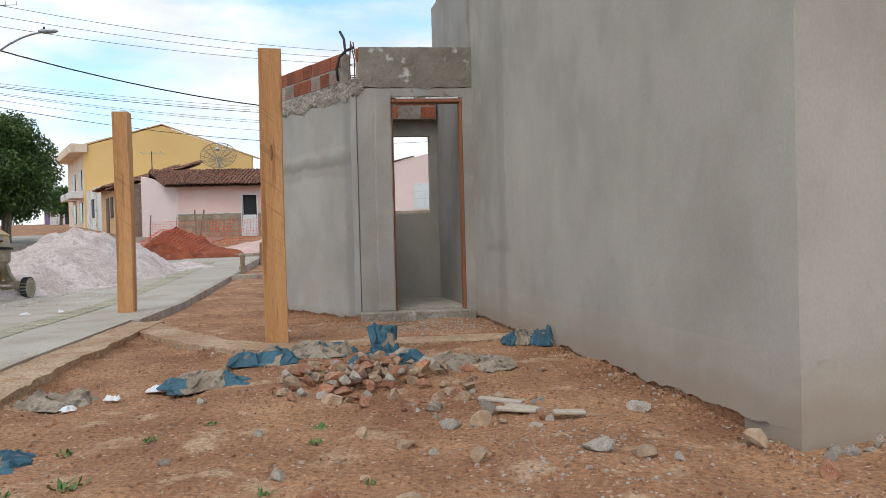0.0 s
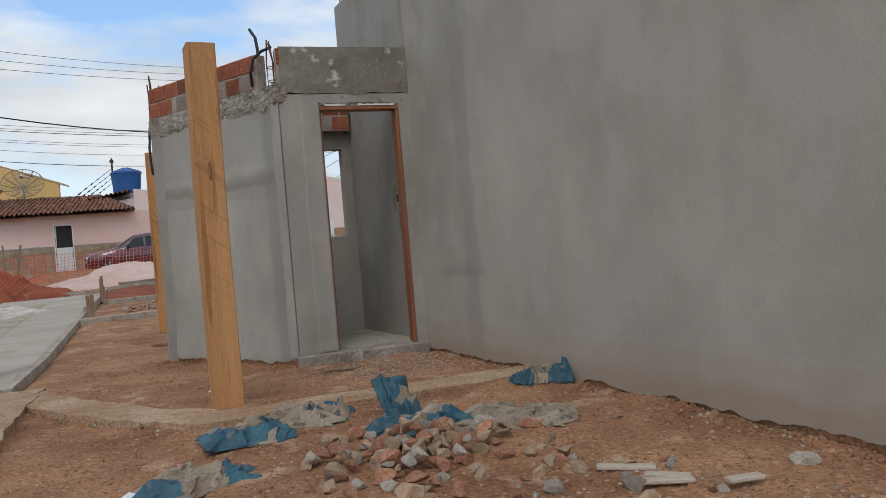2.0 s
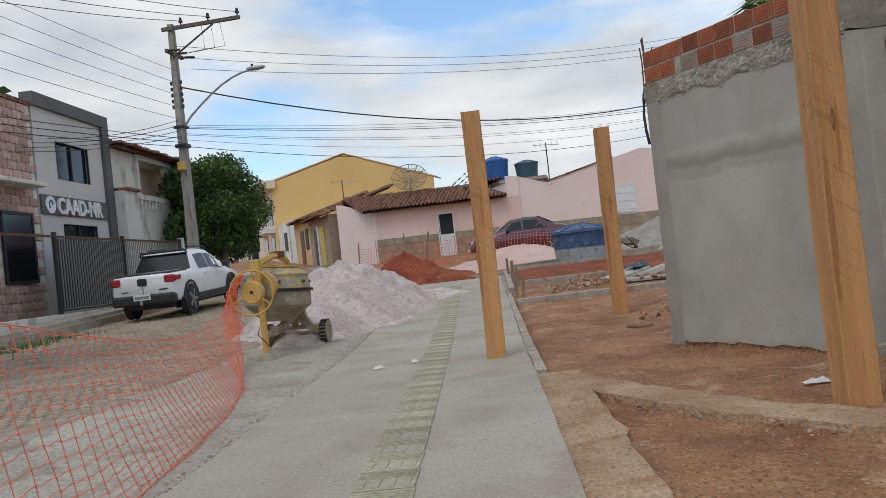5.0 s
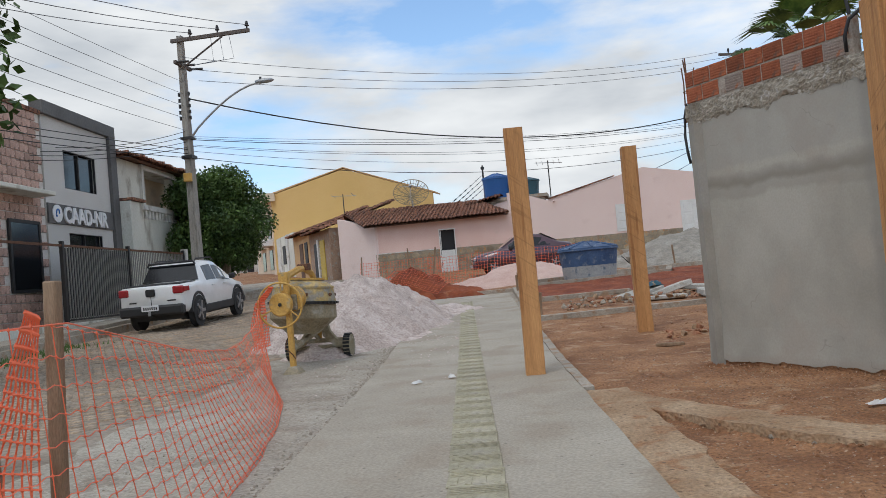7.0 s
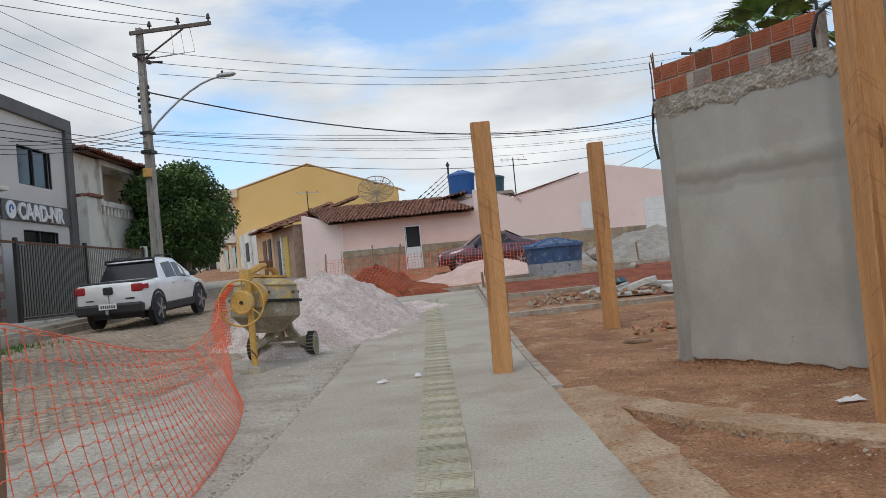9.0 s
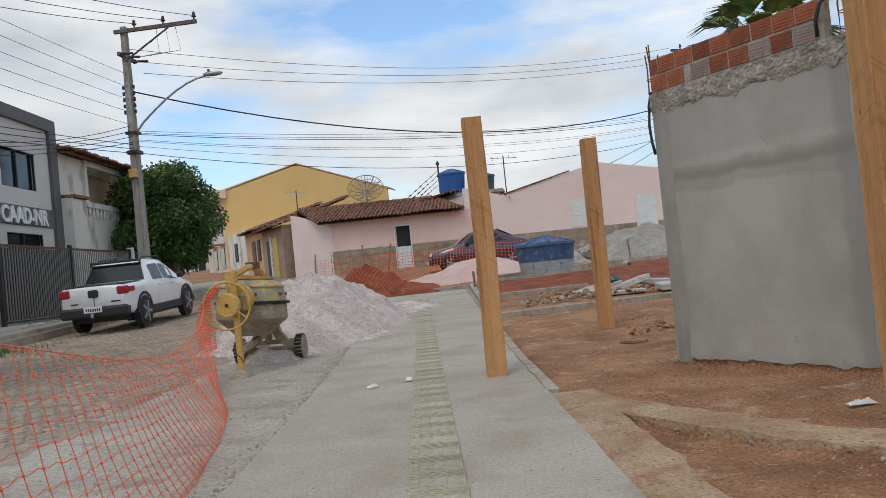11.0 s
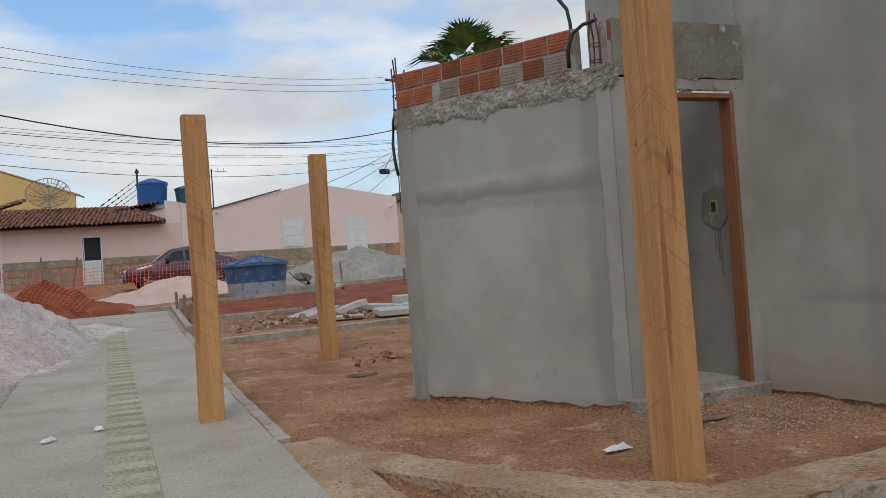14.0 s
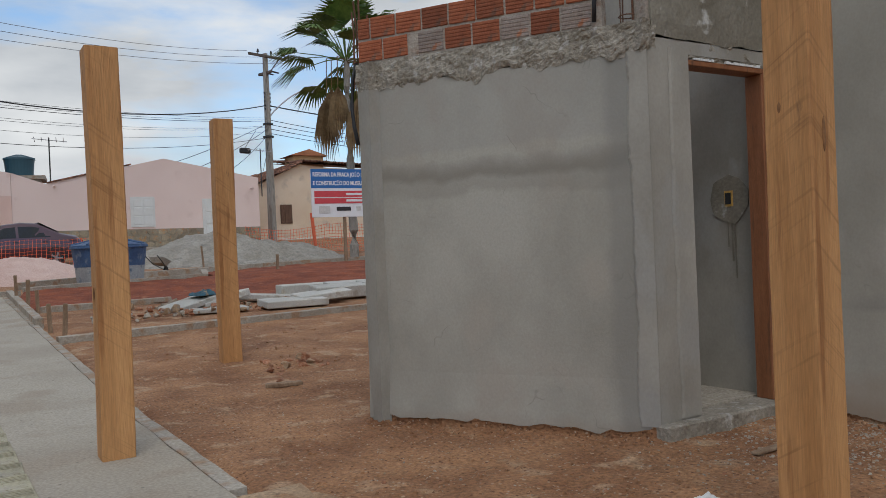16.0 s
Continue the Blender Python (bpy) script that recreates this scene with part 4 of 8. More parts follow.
hd = part("half_door", one_box(3.36, -0.02, 1.28, 4.07, 0.03, 2.42, 0.01), M_WHITEWOOD, house, "white ledged lower door leaf, shut")
for k in range(4):
    part("batten", one_box(3.42 + k * 0.155, -0.045, 1.34, 3.53 + k * 0.155, -0.021, 2.25, 0.01), M_WHITEWOOD, hd)
part("upper_leaf", one_box(3.36, 0.05, 2.45, 3.40, 0.55, 3.44), M_WHITEWOOD, house, "white upper door leaf swung inwards")
frame_round(house, 3.34, 4.09, 1.28, 3.47, 0.0, M_WHITEWOOD, 0.05, "door_frame", 0.03)
part("doorstep", one_box(3.0, -0.6, 0.7, 4.5, -0.06, 1.24, 0.02), M_KERB, house)
part("footpath", one_box(-0.6, -1.3, 0.5, 7.6, -0.7, 1.17, 0.02), M_KERB, house)

house2 = thing("pink_gable_house", "pale pink gabled house with white shutters and stone dado", "house", m_pink)
bm = bmesh.new()
prism(bm, [(7.67, 0.6), (18.8, 0.6), (18.8, 4.95), (14.1, 5.78), (9.0, 4.52), (7.67, 4.98)], 0.0, 0.25)
part("gable_wall", bm, M_PINK2, house2)
bm = bmesh.new()
prism(bm, [(9.0, 4.50), (14.1, 5.76), (18.8, 4.93), (18.8, 4.75), (14.1, 5.55), (9.0, 4.3)], 0.26, 11)
part("roof", bm, M_ROOF, house2)
bm = bmesh.new()
prism(bm, [(9.1, 4.54), (12.6, 5.44), (12.6, 5.50), (9.1, 4.62)], -0.06, 0.3)
part("verge_tiles", bm, M_ROOF, house2)
part("side_wall", one_box(18.55, 0.26, 0.6, 18.8, 11, 4.7), M_PINK2, house2)
dado(house2, 7.68, 18.8, 0.8, 2.47, 9, [(15.87, 16.99)])
panel_door(house2, 12.55, 13.55, 2.62, 3.92, -0.03, None, "shutter")
frame_round(house2, 12.55, 13.55, 2.62, 3.92, 0.0, M_WHITEWOOD, 0.05)
panel_door(house2, 15.93, 16.93, 1.95, 3.82, -0.03)
frame_round(house2, 15.93, 16.93, 1.95, 3.82, 0.0, M_WHITEWOOD, 0.06, "door_frame")
part("footpath", one_box(7.7, -2.0, 0.5, 20, -0.06, 1.6, 0.03), M_KERB, house2)
part("spout", cone(bmesh.new(), 0.05, 0.05, 0.45, 8, pose(9.35, 0.05, 4.42, 90, 0, 0)), M_PINK2, house2)
part("spout", cone(bmesh.new(), 0.05, 0.05, 0.45, 8, pose(18.4, 0.05, 4.4, 90, 0, 0)), M_PINK2, house2)
bm = bmesh.new()
prism(bm, [(5.6, 4.3), (7.66, 4.3), (7.66, 5.0), (5.6, 4.5)], 2.2, 6)
part("raised_block", bm, M_PINK2, house2)
tile_roof(house2, [(4.9, 2.0, 4.72), (7.0, 2.0, 5.08), (7.0, 5.5, 5.42), (4.9, 5.5, 5.05)], "small_roof")


def water_tank(name, m, r, h, material, label, lid=None, group="roof tanks", dusty=False):
    t = thing(name, label, "water tank", m, group)
    bm = bmesh.new()
    cone(bm, r * 0.86, r * 0.9, h * 0.36, 28)
    part("base", bm, M_TANKDUST if dusty else material, t, "grey cement-dusted lower wall" if dusty else "")
    bm = bmesh.new()
    cone(bm, r * 0.905, r * 0.97, h * 0.40, 28, Matrix.Translation((0, 0, h * 0.361)))
    part("wall", bm, material, t)
    bm = bmesh.new()
    cone(bm, r * 1.02, r * 1.0, h * 0.06, 28, Matrix.Translation((0, 0, h * 0.762)))
    part("rim", bm, material, t)
    ld = bmesh.new()
    cone(ld, r * 1.01, r * 0.16, h * 0.17, 28, Matrix.Translation((0, 0, h * 0.823)))
    ldo = part("lid", ld, lid or material, t)
    for k in range(8):
        rb = bmesh.new()
        a = k * math.tau / 8
        tube(rb, [(math.cos(a) * r * 0.98, math.sin(a) * r * 0.98, h * 0.835), (math.cos(a) * r * 0.15, math.sin(a) * r * 0.15, h * 0.995)], r * 0.035, 5)
        part("rib", rb, lid or material, ldo)
    return t


water_tank("water_tank", pose(-8.55, 48.0, 5.3), 0.82, 1.5, M_TANKB, "bright blue plastic water tank on a roof")
water_tank("water_tank", pose(-6.75, 48.3, 5.3), 0.7, 1.1, M_TANKG, "dark teal plastic water tank on a roof")
stand = thing("tank_stand", "low masonry stand under two roof water tanks", "tank stand", pose(-7.5, 48.2, 0))
part("slab", one_box(-2.0, -1.1, 5.1, 1.9, 1.1, 5.29), M_KERB, stand)
part("block", one_box(-1.8, -0.9, 1.2, 1.7, 0.9, 5.099), M_OLDPLASTER, stand)


def dish(m, r, label):
    d = thing("satellite_dish", label, "satellite dish", m)
    bm = bmesh.new()
    rings = [[(math.cos(k * math.tau / 32) * r * q, math.sin(k * math.tau / 32) * r * q, 0.34 * r * q * q) for k in range(32)] for q in (0.04, 0.2, 0.4, 0.6, 0.8, 1.0)]
    nodes = [[bm.verts.new(p) for p in ring] for ring in rings]
    for a, b in zip(nodes, nodes[1:]):
        for k in range(32):
            bm.faces.new((a[k], a[(k + 1) % 32], b[(k + 1) % 32], b[k]))
    ob = part("mesh_bowl", bm, M_MESHDISH, d, "see-through wire mesh bowl")
    wf = ob.modifiers.new("wire", "WIREFRAME")
    wf.thickness = 0.022
    for k in range(12):
        a = k * math.tau / 12
        bm = bmesh.new()
        tube(bm, [(math.cos(a) * r * q, math.sin(a) * r * q, 0.34 * r * q * q - 0.02) for q in (0.05, 0.4, 0.7, 1.0)], 0.022, 5)
        part("rib", bm, M_MESHDISH, d)
    bm = bmesh.new()
    for s in range(32):
        a, b = s * math.tau / 32, (s + 1) * math.tau / 32
        tube(bm, [(math.cos(a) * r, math.sin(a) * r, 0.34 * r), (math.cos(b) * r, math.sin(b) * r, 0.34 * r)], 0.022, 5)
    part("rim", bm, M_MESHDISH, d)
    bm = bmesh.new()
    for k in range(3):
        a = k * math.tau / 3 + 0.4
        tube(bm, [(math.cos(a) * r * 0.9, math.sin(a) * r * 0.9, 0.3 * r), (0, 0, 0.8 * r)], 0.014, 5)
    part("feed_strut", bm, M_STEEL, d)
    part("feed", cone(bmesh.new(), 0.08, 0.08, 0.16, 10, Matrix.Translation((0, 0, 0.76 * r))), M_STEEL, d)
    bm = bmesh.new()
    mi = m.inverted()
    tube(bm, [(0, 0, -0.02), mi @ (m.translation + Vector((0, 0.3, -1.6)))], 0.05, 8)
    part("mast", bm, M_STEEL, d)
    return d


dish(pose(-12.8, 44.2, 5.62, 52, 0, 12), 0.96, "large mesh satellite dish on the tiled roof")


def aerial(x, y, z, h, label, arms=5, mast0=None):
    a = thing("tv_aerial", label, "aerial", pose(x, y, z), "roof aerials")
    part("mast", tube(bmesh.new(), [(0, 0, 0 if mast0 is None else mast0), (0, 0, h)], 0.03, 6), M_IRON, a)
    part("boom", tube(bmesh.new(), [(-0.7, 0, h - 0.05), (0.75, 0.2, h - 0.15)], 0.018, 5), M_STEEL, a)
    for k in range(arms):
        x0 = -0.6 + 1.2 * k / max(arms - 1, 1)
        part("element", tube(bmesh.new(), [(x0, -0.3, h - 0.02), (x0, 0.45, h - 0.14)], 0.012, 4), M_STEEL, a)
    return a


aerial(-5.3, 45.0, 4.2, 2.6, "thin television aerial above the pink roof")
aerial(4.9, 48.0, 4.2, 2.6, "thin television aerial above the gabled house", 4)
roof_mast = thing("roof_mast", "thin dark pole beside the blue roof tank", "pole", pose(-9.35, 48.6, 0))
part("shaft", tube(bmesh.new(), [(0, 0, 3.9), (0, 0, 7.45)], 0.05, 6), M_IRON, roof_mast)
part("cap", one_box(-0.1, -0.05, 7.2, 0.1, 0.05, 7.35), M_IRON, roof_mast)
for k in range(4):
    a, b = Vector((-12.3 + 0.35 * k, 48.6, 4.75)), Vector((-9.35, 48.6, 6.9 - 0.27 * k))
    line = thing("beaded_cable", "slack cable with dark splice sleeves rising to a roof pole", "cable", None, "beaded cables")
    part("strand", tube(bmesh.new(), [a, b], 0.012, 4), M_CABLE, line)
    for j in range(7):
        p = a.lerp(b, 0.12 + 0.12 * j)
        part("sleeve", tube(bmesh.new(), [p, p.lerp(b, 0.09)], 0.04, 5), M_CABLE, line)
aerial(-17.6, 47.0, 4.3, 2.2, "thin pole aerial above the tiled roofs", 2)

# the row along the side street
RD = Vector((-0.54, 0.842, 0)).normalized()
m_row = wall_frame(Vector((-17.6, 43.9, 0)), Vector((-17.6, 43.9, 0)) + RD)


def row_house(x0, x1, h0, h1, material, label, roof=True):
    h = thing("row_house", label, "house", m_row, "row of old houses")
    bm = bmesh.new()
    prism(bm, [(x0, 0.4), (x1, 0.4), (x1, h1), (x0, h0)], -5.0, 0.0)
    part("wall", bm, material, h)
    if roof:
        tile_roof(h, [(x0 - 0.1, 0.5, h0 - 0.1), (x1 + 0.1, 0.5, h1 - 0.1), (x1 + 0.1, -4.0, h1 + 1.3), (x0 - 0.1, -4.0, h0 + 1.3)])
    return h


r1 = row_house(0.0, 5.2, 4.35, 4.35, M_BROWNBRICK, "raw brick house with a yellow shutter and tiled roof")
part("shutter", one_box(1.2, 0.005, 1.5, 2.3, 0.05, 3.8, 0.01), M_YSHUT, r1, "yellow slatted roll shutter")
for k in range(12):
    part("slat", one_box(1.22, 0.051, 1.55 + k * 0.185, 2.28, 0.075, 1.66 + k * 0.185), M_YSHUT, r1)
# no opening is cut: the doorway's shade is a black panel on the wall
part("door", one_box(3.0, 0.005, 1.6, 3.9, 0.05, 3.7, 0.01), M_DARK, r1, "black panel painted as a shaded doorway")
part("post", one_box(2.5, 0.005, 1.5, 2.8, 0.12, 3.9), M_WHITEWALL, r1)
r2 = row_house(5.25, 10.2, 4.6, 4.6, M_OCHRE, "ochre house with a brown door")
part("door", one_box(7.2, 0.005, 1.8, 8.2, 0.05, 4.0, 0.01), M_BROWNWOOD, r2)
part("window", one_box(5.8, 0.005, 2.7, 6.6, 0.05, 4.0, 0.01), M_DARK, r2)
r3 = row_house(10.25, 17.5, 5.0, 5.0, M_OLDPLASTER, "weathered grey house with white bands", False)
part("pilaster", one_box(12.0, 0.005, 2.0, 12.5, 0.1, 5.0), M_WHITEWALL, r3)
part("window", one_box(13.2, 0.005, 3.0, 14.2, 0.05, 4.3, 0.01), M_DARK, r3)
part("door", one_box(15.0, 0.005, 2.2, 16.2, 0.05, 4.4, 0.01), M_WHITEWALL, r3)
r4 = row_house(17.6, 27.0, 5.2, 5.6, M_WHITEWALL, "whitewashed house farther up the street", False)
part("door", one_box(19.0, 0.005, 2.4, 20.2, 0.05, 4.6, 0.01), M_STEEL, r4)
part("window", one_box(22.0, 0.005, 3.2, 23.4, 0.05, 4.6, 0.01), M_DARK, r4)

yel = thing("yellow_building", "tall yellow two-storey building with a blank gable wall", "building", pose(0, 0, 0))
bm = bmesh.new()
prism(bm, [(-26.8, 1.5), (-14.4, 1.5), (-14.4, 7.25), (-20.95, 9.7), (-26.4, 8.45), (-26.8, 8.35)], 58, 58.3)
part("gable_wall", bm, M_YELLOW, yel)
bm = bmesh.new()
prism(bm, [(-27.2, 8.3), (-20.95, 9.78), (-14.2, 7.2), (-14.2, 7.30), (-20.95, 9.84), (-27.2, 8.42)], 57.95, 60)
part("roof", bm, M_OCHRE, yel)
mf = wall_frame(Vector((-26.8, 58.05, 0)), Vector((-26.8, 58.05, 0)) + RD)
bm = one_box(0, -0.3, 1.5, 9, 0, 8.2)
bmesh.ops.transform(bm, matrix=mf, verts=bm.verts)
part("street_wall", bm, M_BEIGE, yel)
for k, (x0, z0) in enumerate(((1.0, 5.2), (4.5, 5.2), (1.0, 2.8), (4.5, 2.8))):
    bm = one_box(x0, 0.0, z0, x0 + 1.3, 0.06, z0 + 1.5)
    bmesh.ops.transform(bm, matrix=mf, verts=bm.verts)
    part("window", bm, M_GLASSDARK, yel)
for x0 in (0.6, 4.1):
    bm = one_box(x0, 0.0, 4.6, x0 + 2.3, 0.9, 5.1, 0.02)
    bmesh.ops.transform(bm, matrix=mf, verts=bm.verts)
    part("balcony", bm, M_WHITEWALL, yel)
bm = bmesh.new()
prism(bm, [(-0.4, 7.9), (9.2, 7.9), (9.2, 8.5), (-0.4, 8.5)], -0.2, 0.9)
bmesh.ops.transform(bm, matrix=mf, verts=bm.verts)
part("eaves", bm, M_BEIGE, yel)

# far end of the street
for x, y, w, h, mm, lab in ((-44.5, 92, 4, 2.0, M_WHITEWALL, "small far white house"), (-40.3, 94, 4.5, 2.4, M_WHITEWALL, "small far white house with tiled roof"), (-47.5, 96, 3.5, 2.0, M_PURPLE, "small far lilac painted house with tiled roof"), (-36.0, 90, 6, 3.4, M_BEIGE, "far beige plastered house with tiled roof")):
    fh = thing("far_house", lab, "house", pose(x, y, ground_z(x, y), 0, 0, 20), "far houses")
    part("wall", one_box(-w / 2, 0, -0.5, w / 2, 5, h), mm, fh)
    bm = bmesh.new()
    prism(bm, [(-w / 2 - 0.3, h), (w / 2 + 0.3, h), (w / 2 - 0.3, h + 1.1), (-w / 2 + 0.3, h + 1.1)], -0.3, 5.3)
    part("roof", bm, M_ROOF, fh)
    part("door", one_box(-0.4, -0.05, 0, 0.4, -0.005, 1.9), M_DARK, fh)
    part("window", one_box(0.9, -0.05, 0.9, 1.5, -0.005, 1.7), M_DARK, fh)

# beige house at the far corner
beige = thing("beige_house", "beige corner house with brown wooden shutter and tiled roof", "house", pose(5.0, 50, 0, 0, 0, 6))
bm = bmesh.new()
prism(bm, [(0, 0.8), (9, 0.8), (9, 5.9), (4.5, 6.0), (2.6, 6.2), (0, 5.0)], 0.0, 0.25)
part("wall", bm, M_BEIGE, beige)
part("side_wall", one_box(0, 0.26, 0.8, 0.25, 9, 5.0), M_BEIGE, beige)
tile_roof(beige, [(-0.3, 9, 4.9), (-0.3, -0.3, 4.9), (2.7, -0.3, 6.3), (2.7, 9, 6.3)])
tile_roof(beige, [(2.7, -0.25, 6.28), (9.3, -0.25, 6.0), (9.3, 6, 6.7), (2.7, 6, 6.9)], "roof_front")
sh = part("shutter", one_box(1.35, -0.05, 2.75, 2.05, -0.002, 3.85, 0.01), M_BROWNWOOD, beige, "closed brown wooden shutter")
for k in range(3):
    part("batten", one_box(1.4 + k * 0.22, -0.075, 2.8, 1.56 + k * 0.22, -0.051, 3.8), M_BROWNWOOD, sh)
part("door", one_box(6.6, -0.05, 1.5, 7.5, -0.002, 3.9, 0.01), M_BROWNWOOD, beige, "brown wooden door")
part("plinth", one_box(0.0, -0.06, 0.8, 9, -0.003, 1.9, 0.01), M_OLDPLASTER, beige)
lan = part("roof_lantern", one_box(3.0, 2.0, 6.2, 4.9, 3.6, 6.95), M_OCHRE, beige, "small yellow roof lantern with red tiles")
bm = bmesh.new()
prism(bm, [(2.7, 6.95), (5.2, 6.95), (3.95, 7.35)], 1.8, 3.8)
part("lantern_roof", bm, M_ROOFRED, lan)

# ---- street front on the far side of the road ----
# local frame: x along the street, the face at y = 0, depth to +y
C0 = Vector((-18.6, 21.0, 0))
m_st = wall_frame(C0, C0 + SU)


def nb(x0, y0, z0, x1, y1, z1, bevel=0.0):
    """A box by its distances back along the street."""
    return one_box(-x1, y0, z0, -x0, y1, z1, bevel)


clinic = thing("clinic_building", "two-storey grey building with graphite border and white letters", "building", m_st)
bm = solid_wall(4.5, 0.3, 7.0, 0.3, [(1.15, 3.2, 4.85, 6.05), (1.2, 3.35, 1.6, 3.46)])
bmesh.ops.transform(bm, matrix=Matrix.Translation((1.6, 0, 0)), verts=bm.verts)
part("wall", bm, M_GREYWALL, clinic)
part("roof_slab", nb(-6.1, 0.31, 6.7, -1.6, 9, 6.99), M_OLDPLASTER, clinic)
part("top_border", nb(-6.18, -0.12, 6.95, -1.55, 0.3, 7.36, 0.01), M_GRAPHITE, clinic, "graphite panel border along the top")
part("side_border", nb(-6.18, -0.12, 0.3, -5.72, 0.25, 6.949, 0.01), M_GRAPHITE, clinic, "graphite panel border down the side")
part("side_wall", nb(-6.17, 0.31, 0.3, -6.0, 9, 6.9), M_GRAPHITE, clinic)
band = part("sign_band", nb(-5.719, -0.06, 3.7, -1.6, 0.0, 4.3, 0.005), M_GRAPHITE, clinic, "dark band behind the letters")
for z0, z1, x0, x1, nm in ((4.85, 6.05, -4.8, -2.75, "window"), (1.6, 3.46, -4.95, -2.8, "lower_window")):
    w = part(nm, nb(x0, 0.12, z0, x1, 0.14, z1), M_GLASSDARK, clinic, "dark glass in a black frame")
    frame_round(w, -x1 + 0.02, -x0 - 0.02, z0 + 0.02, z1 - 0.02, 0.06, M_BLACKPLAST, 0.06)
    part("mullion", nb((x0 + x1) / 2 - 0.03, 0.06, z0, (x0 + x1) / 2 + 0.03, 0.119, z1), M_BLACKPLAST, w)
letters("CAAD-NR", 0.68, 0.03, M_SIGNWHITE, band, Matrix.Translation((2.40, -0.095, 3.76)) @ pose(0, 0, 0, 90, 0, 0) @ Matrix.Diagonal((0.90, 1, 1, 1)), "lettering", 0.02)
bm = bmesh.new()
cone(bm, 0.27, 0.27, 0.03, 24, Matrix.Translation((2.05, -0.062, 4.0)) @ pose(0, 0, 0, 90, 0, 0))
lg = part("emblem", bm, M_SIGNWHITE, band, "round white emblem with a blue swirl")
bm = bmesh.new()
tube(bm, [(2.05 + 0.12 * math.cos(a) * (0.6 + 0.1 * a), -0.1, 4.0 + 0.13 * math.sin(a)) for a in [k * 0.5 for k in range(9)]], 0.025, 6)
part("swirl", bm, M_SIGNBLUE, lg)

block_house = thing("block_house", "house faced with pinkish stone blocks and white joints", "house", m_st)
bw = part("wall", nb(-1.52, 0.02, 0.3, 12, 0.3, 6.9), M_BLOCKJOINT, block_house, "white joints between the blocks")
bme = bmesh.new()
box(bme, 0, -0.02, 0, 0.42, 0.019, 0.225, None, 0.012)
blk = bpy.data.meshes.new("block")
bme.to_mesh(blk)
bme.free()
blk.materials.append(M_BLOCK)
for r in range(26):
    z = 0.4 + r * 0.25
    for c in range(8):
        x = 1.08 - c * 0.445 - (0.22 if r % 2 else 0)
        if not (-0.6 < x + 0.2 < 1.2 and 1.5 < z < 3.55) and z < 6.7:
            share("block", blk, bw, Matrix.Translation((x, 0.0, z)))
w = part("window", nb(-1.0, -0.05, 1.75, 0.35, 0.019, 3.6, 0.01), M_GLASSDARK, block_house, "dark barred window in a black frame")
frame_round(w, -0.35, 1.0, 1.75, 3.6, -0.03, M_BLACKPLAST, 0.09)
part("marquee", nb(-0.9, -0.7, 4.36, 6, 0.0, 4.48, 0.02), M_OLDPLASTER, block_house, "stained concrete marquee slab")
part("coping", nb(-1.55, -0.05, 6.9, 12, 0.35, 7.02), M_ROOF, block_house)

balc = thing("balcony_house", "stained grey-green plastered house with a white balcony opening", "house", m_st)
bm = solid_wall(6.4, 0.3, 6.35, 0.25, [(2.2, 5.05, 4.82, 6.15)])
bmesh.ops.transform(bm, matrix=Matrix.Translation((6.2, 0, 0)), verts=bm.verts)
part("wall", bm, M_OLDPLASTER, balc)
frame_round(balc, 8.4, 11.25, 4.82, 6.15, 0.0, M_WHITEWALL, 0.2, "balcony_frame", 0.12)
part("balcony_back", nb(-16.5, 0.9, 4.3, -6.4, 1.0, 6.6), M_BEIGE, balc)
part("balcony_ceiling", nb(-16.5, 0.26, 6.2, -6.4, 1.5, 6.28), M_WHITEWALL, balc)
for k in range(9):
    part("baluster", cone(bmesh.new(), 0.06, 0.035, 0.5, 8, Matrix.Translation((8.5 + k * 0.32, -0.05, 4.3))), M_WHITEWALL, balc)
tile_roof(balc, [(6.2, -0.5, 6.38), (13, -0.5, 6.38), (13, 6, 7.3), (6.2, 6, 7.3)], "roof", M_ROOF)
part("stub_wall", nb(-7.2, -0.5, 0.3, -6.2, -0.02, 4.75, 0.03), M_OLDPLASTER, balc, "broken end wall with a tiled cap")
part("stub_cap", nb(-7.3, -0.6, 4.75, -6.2, 0.0, 4.86, 0.02), M_ROOF, balc)

# railing
F0 = Vector((-17.2, 21.0, 0))
m_rail = wall_frame(F0, F0 + SU)
rail = thing("iron_railing", "black iron railing fence with close upright bars", "fence", m_rail)
part("top_rail", nb(-8.6, -0.03, 2.80, 9, 0.03, 2.86), M_RUST, rail)
part("bottom_rail", nb(-8.6, -0.02, 0.78, 0.1, 0.02, 0.83), M_IRON, rail)
part("plinth", nb(-8.6, -0.1, 0.2, 9, 0.1, 0.72, 0.01), M_OLDPLASTER, rail)
bme = bmesh.new()
box(bme, -0.018, -0.012, 0.83, 0.018, 0.012, 2.8)
bar = bpy.data.meshes.new("bar")
bme.to_mesh(bar)
bme.free()
bar.materials.append(M_BARS)
for k in range(122):
    if 8.55 - k * 0.138 > -0.1:
        share("bar", bar, rail, Matrix.Translation((8.55 - k * 0.138, 0, 0)))
for x in (-8.6, -3.9, 0.1, 5.0):
    part("post", nb(x - 0.05, -0.05, 0.72, x + 0.05, 0.05, 2.95), M_IRON, rail)
part("gate_sheet", nb(-4.0, 0.03, 0.85, -0.1, 0.05, 2.78), M_DARK, rail, "dark sheet behind the gate bars")
part("white_post", nb(-8.85, -0.1, 0.3, -8.65, 0.1, 3.0), M_WHITEWALL, rail)


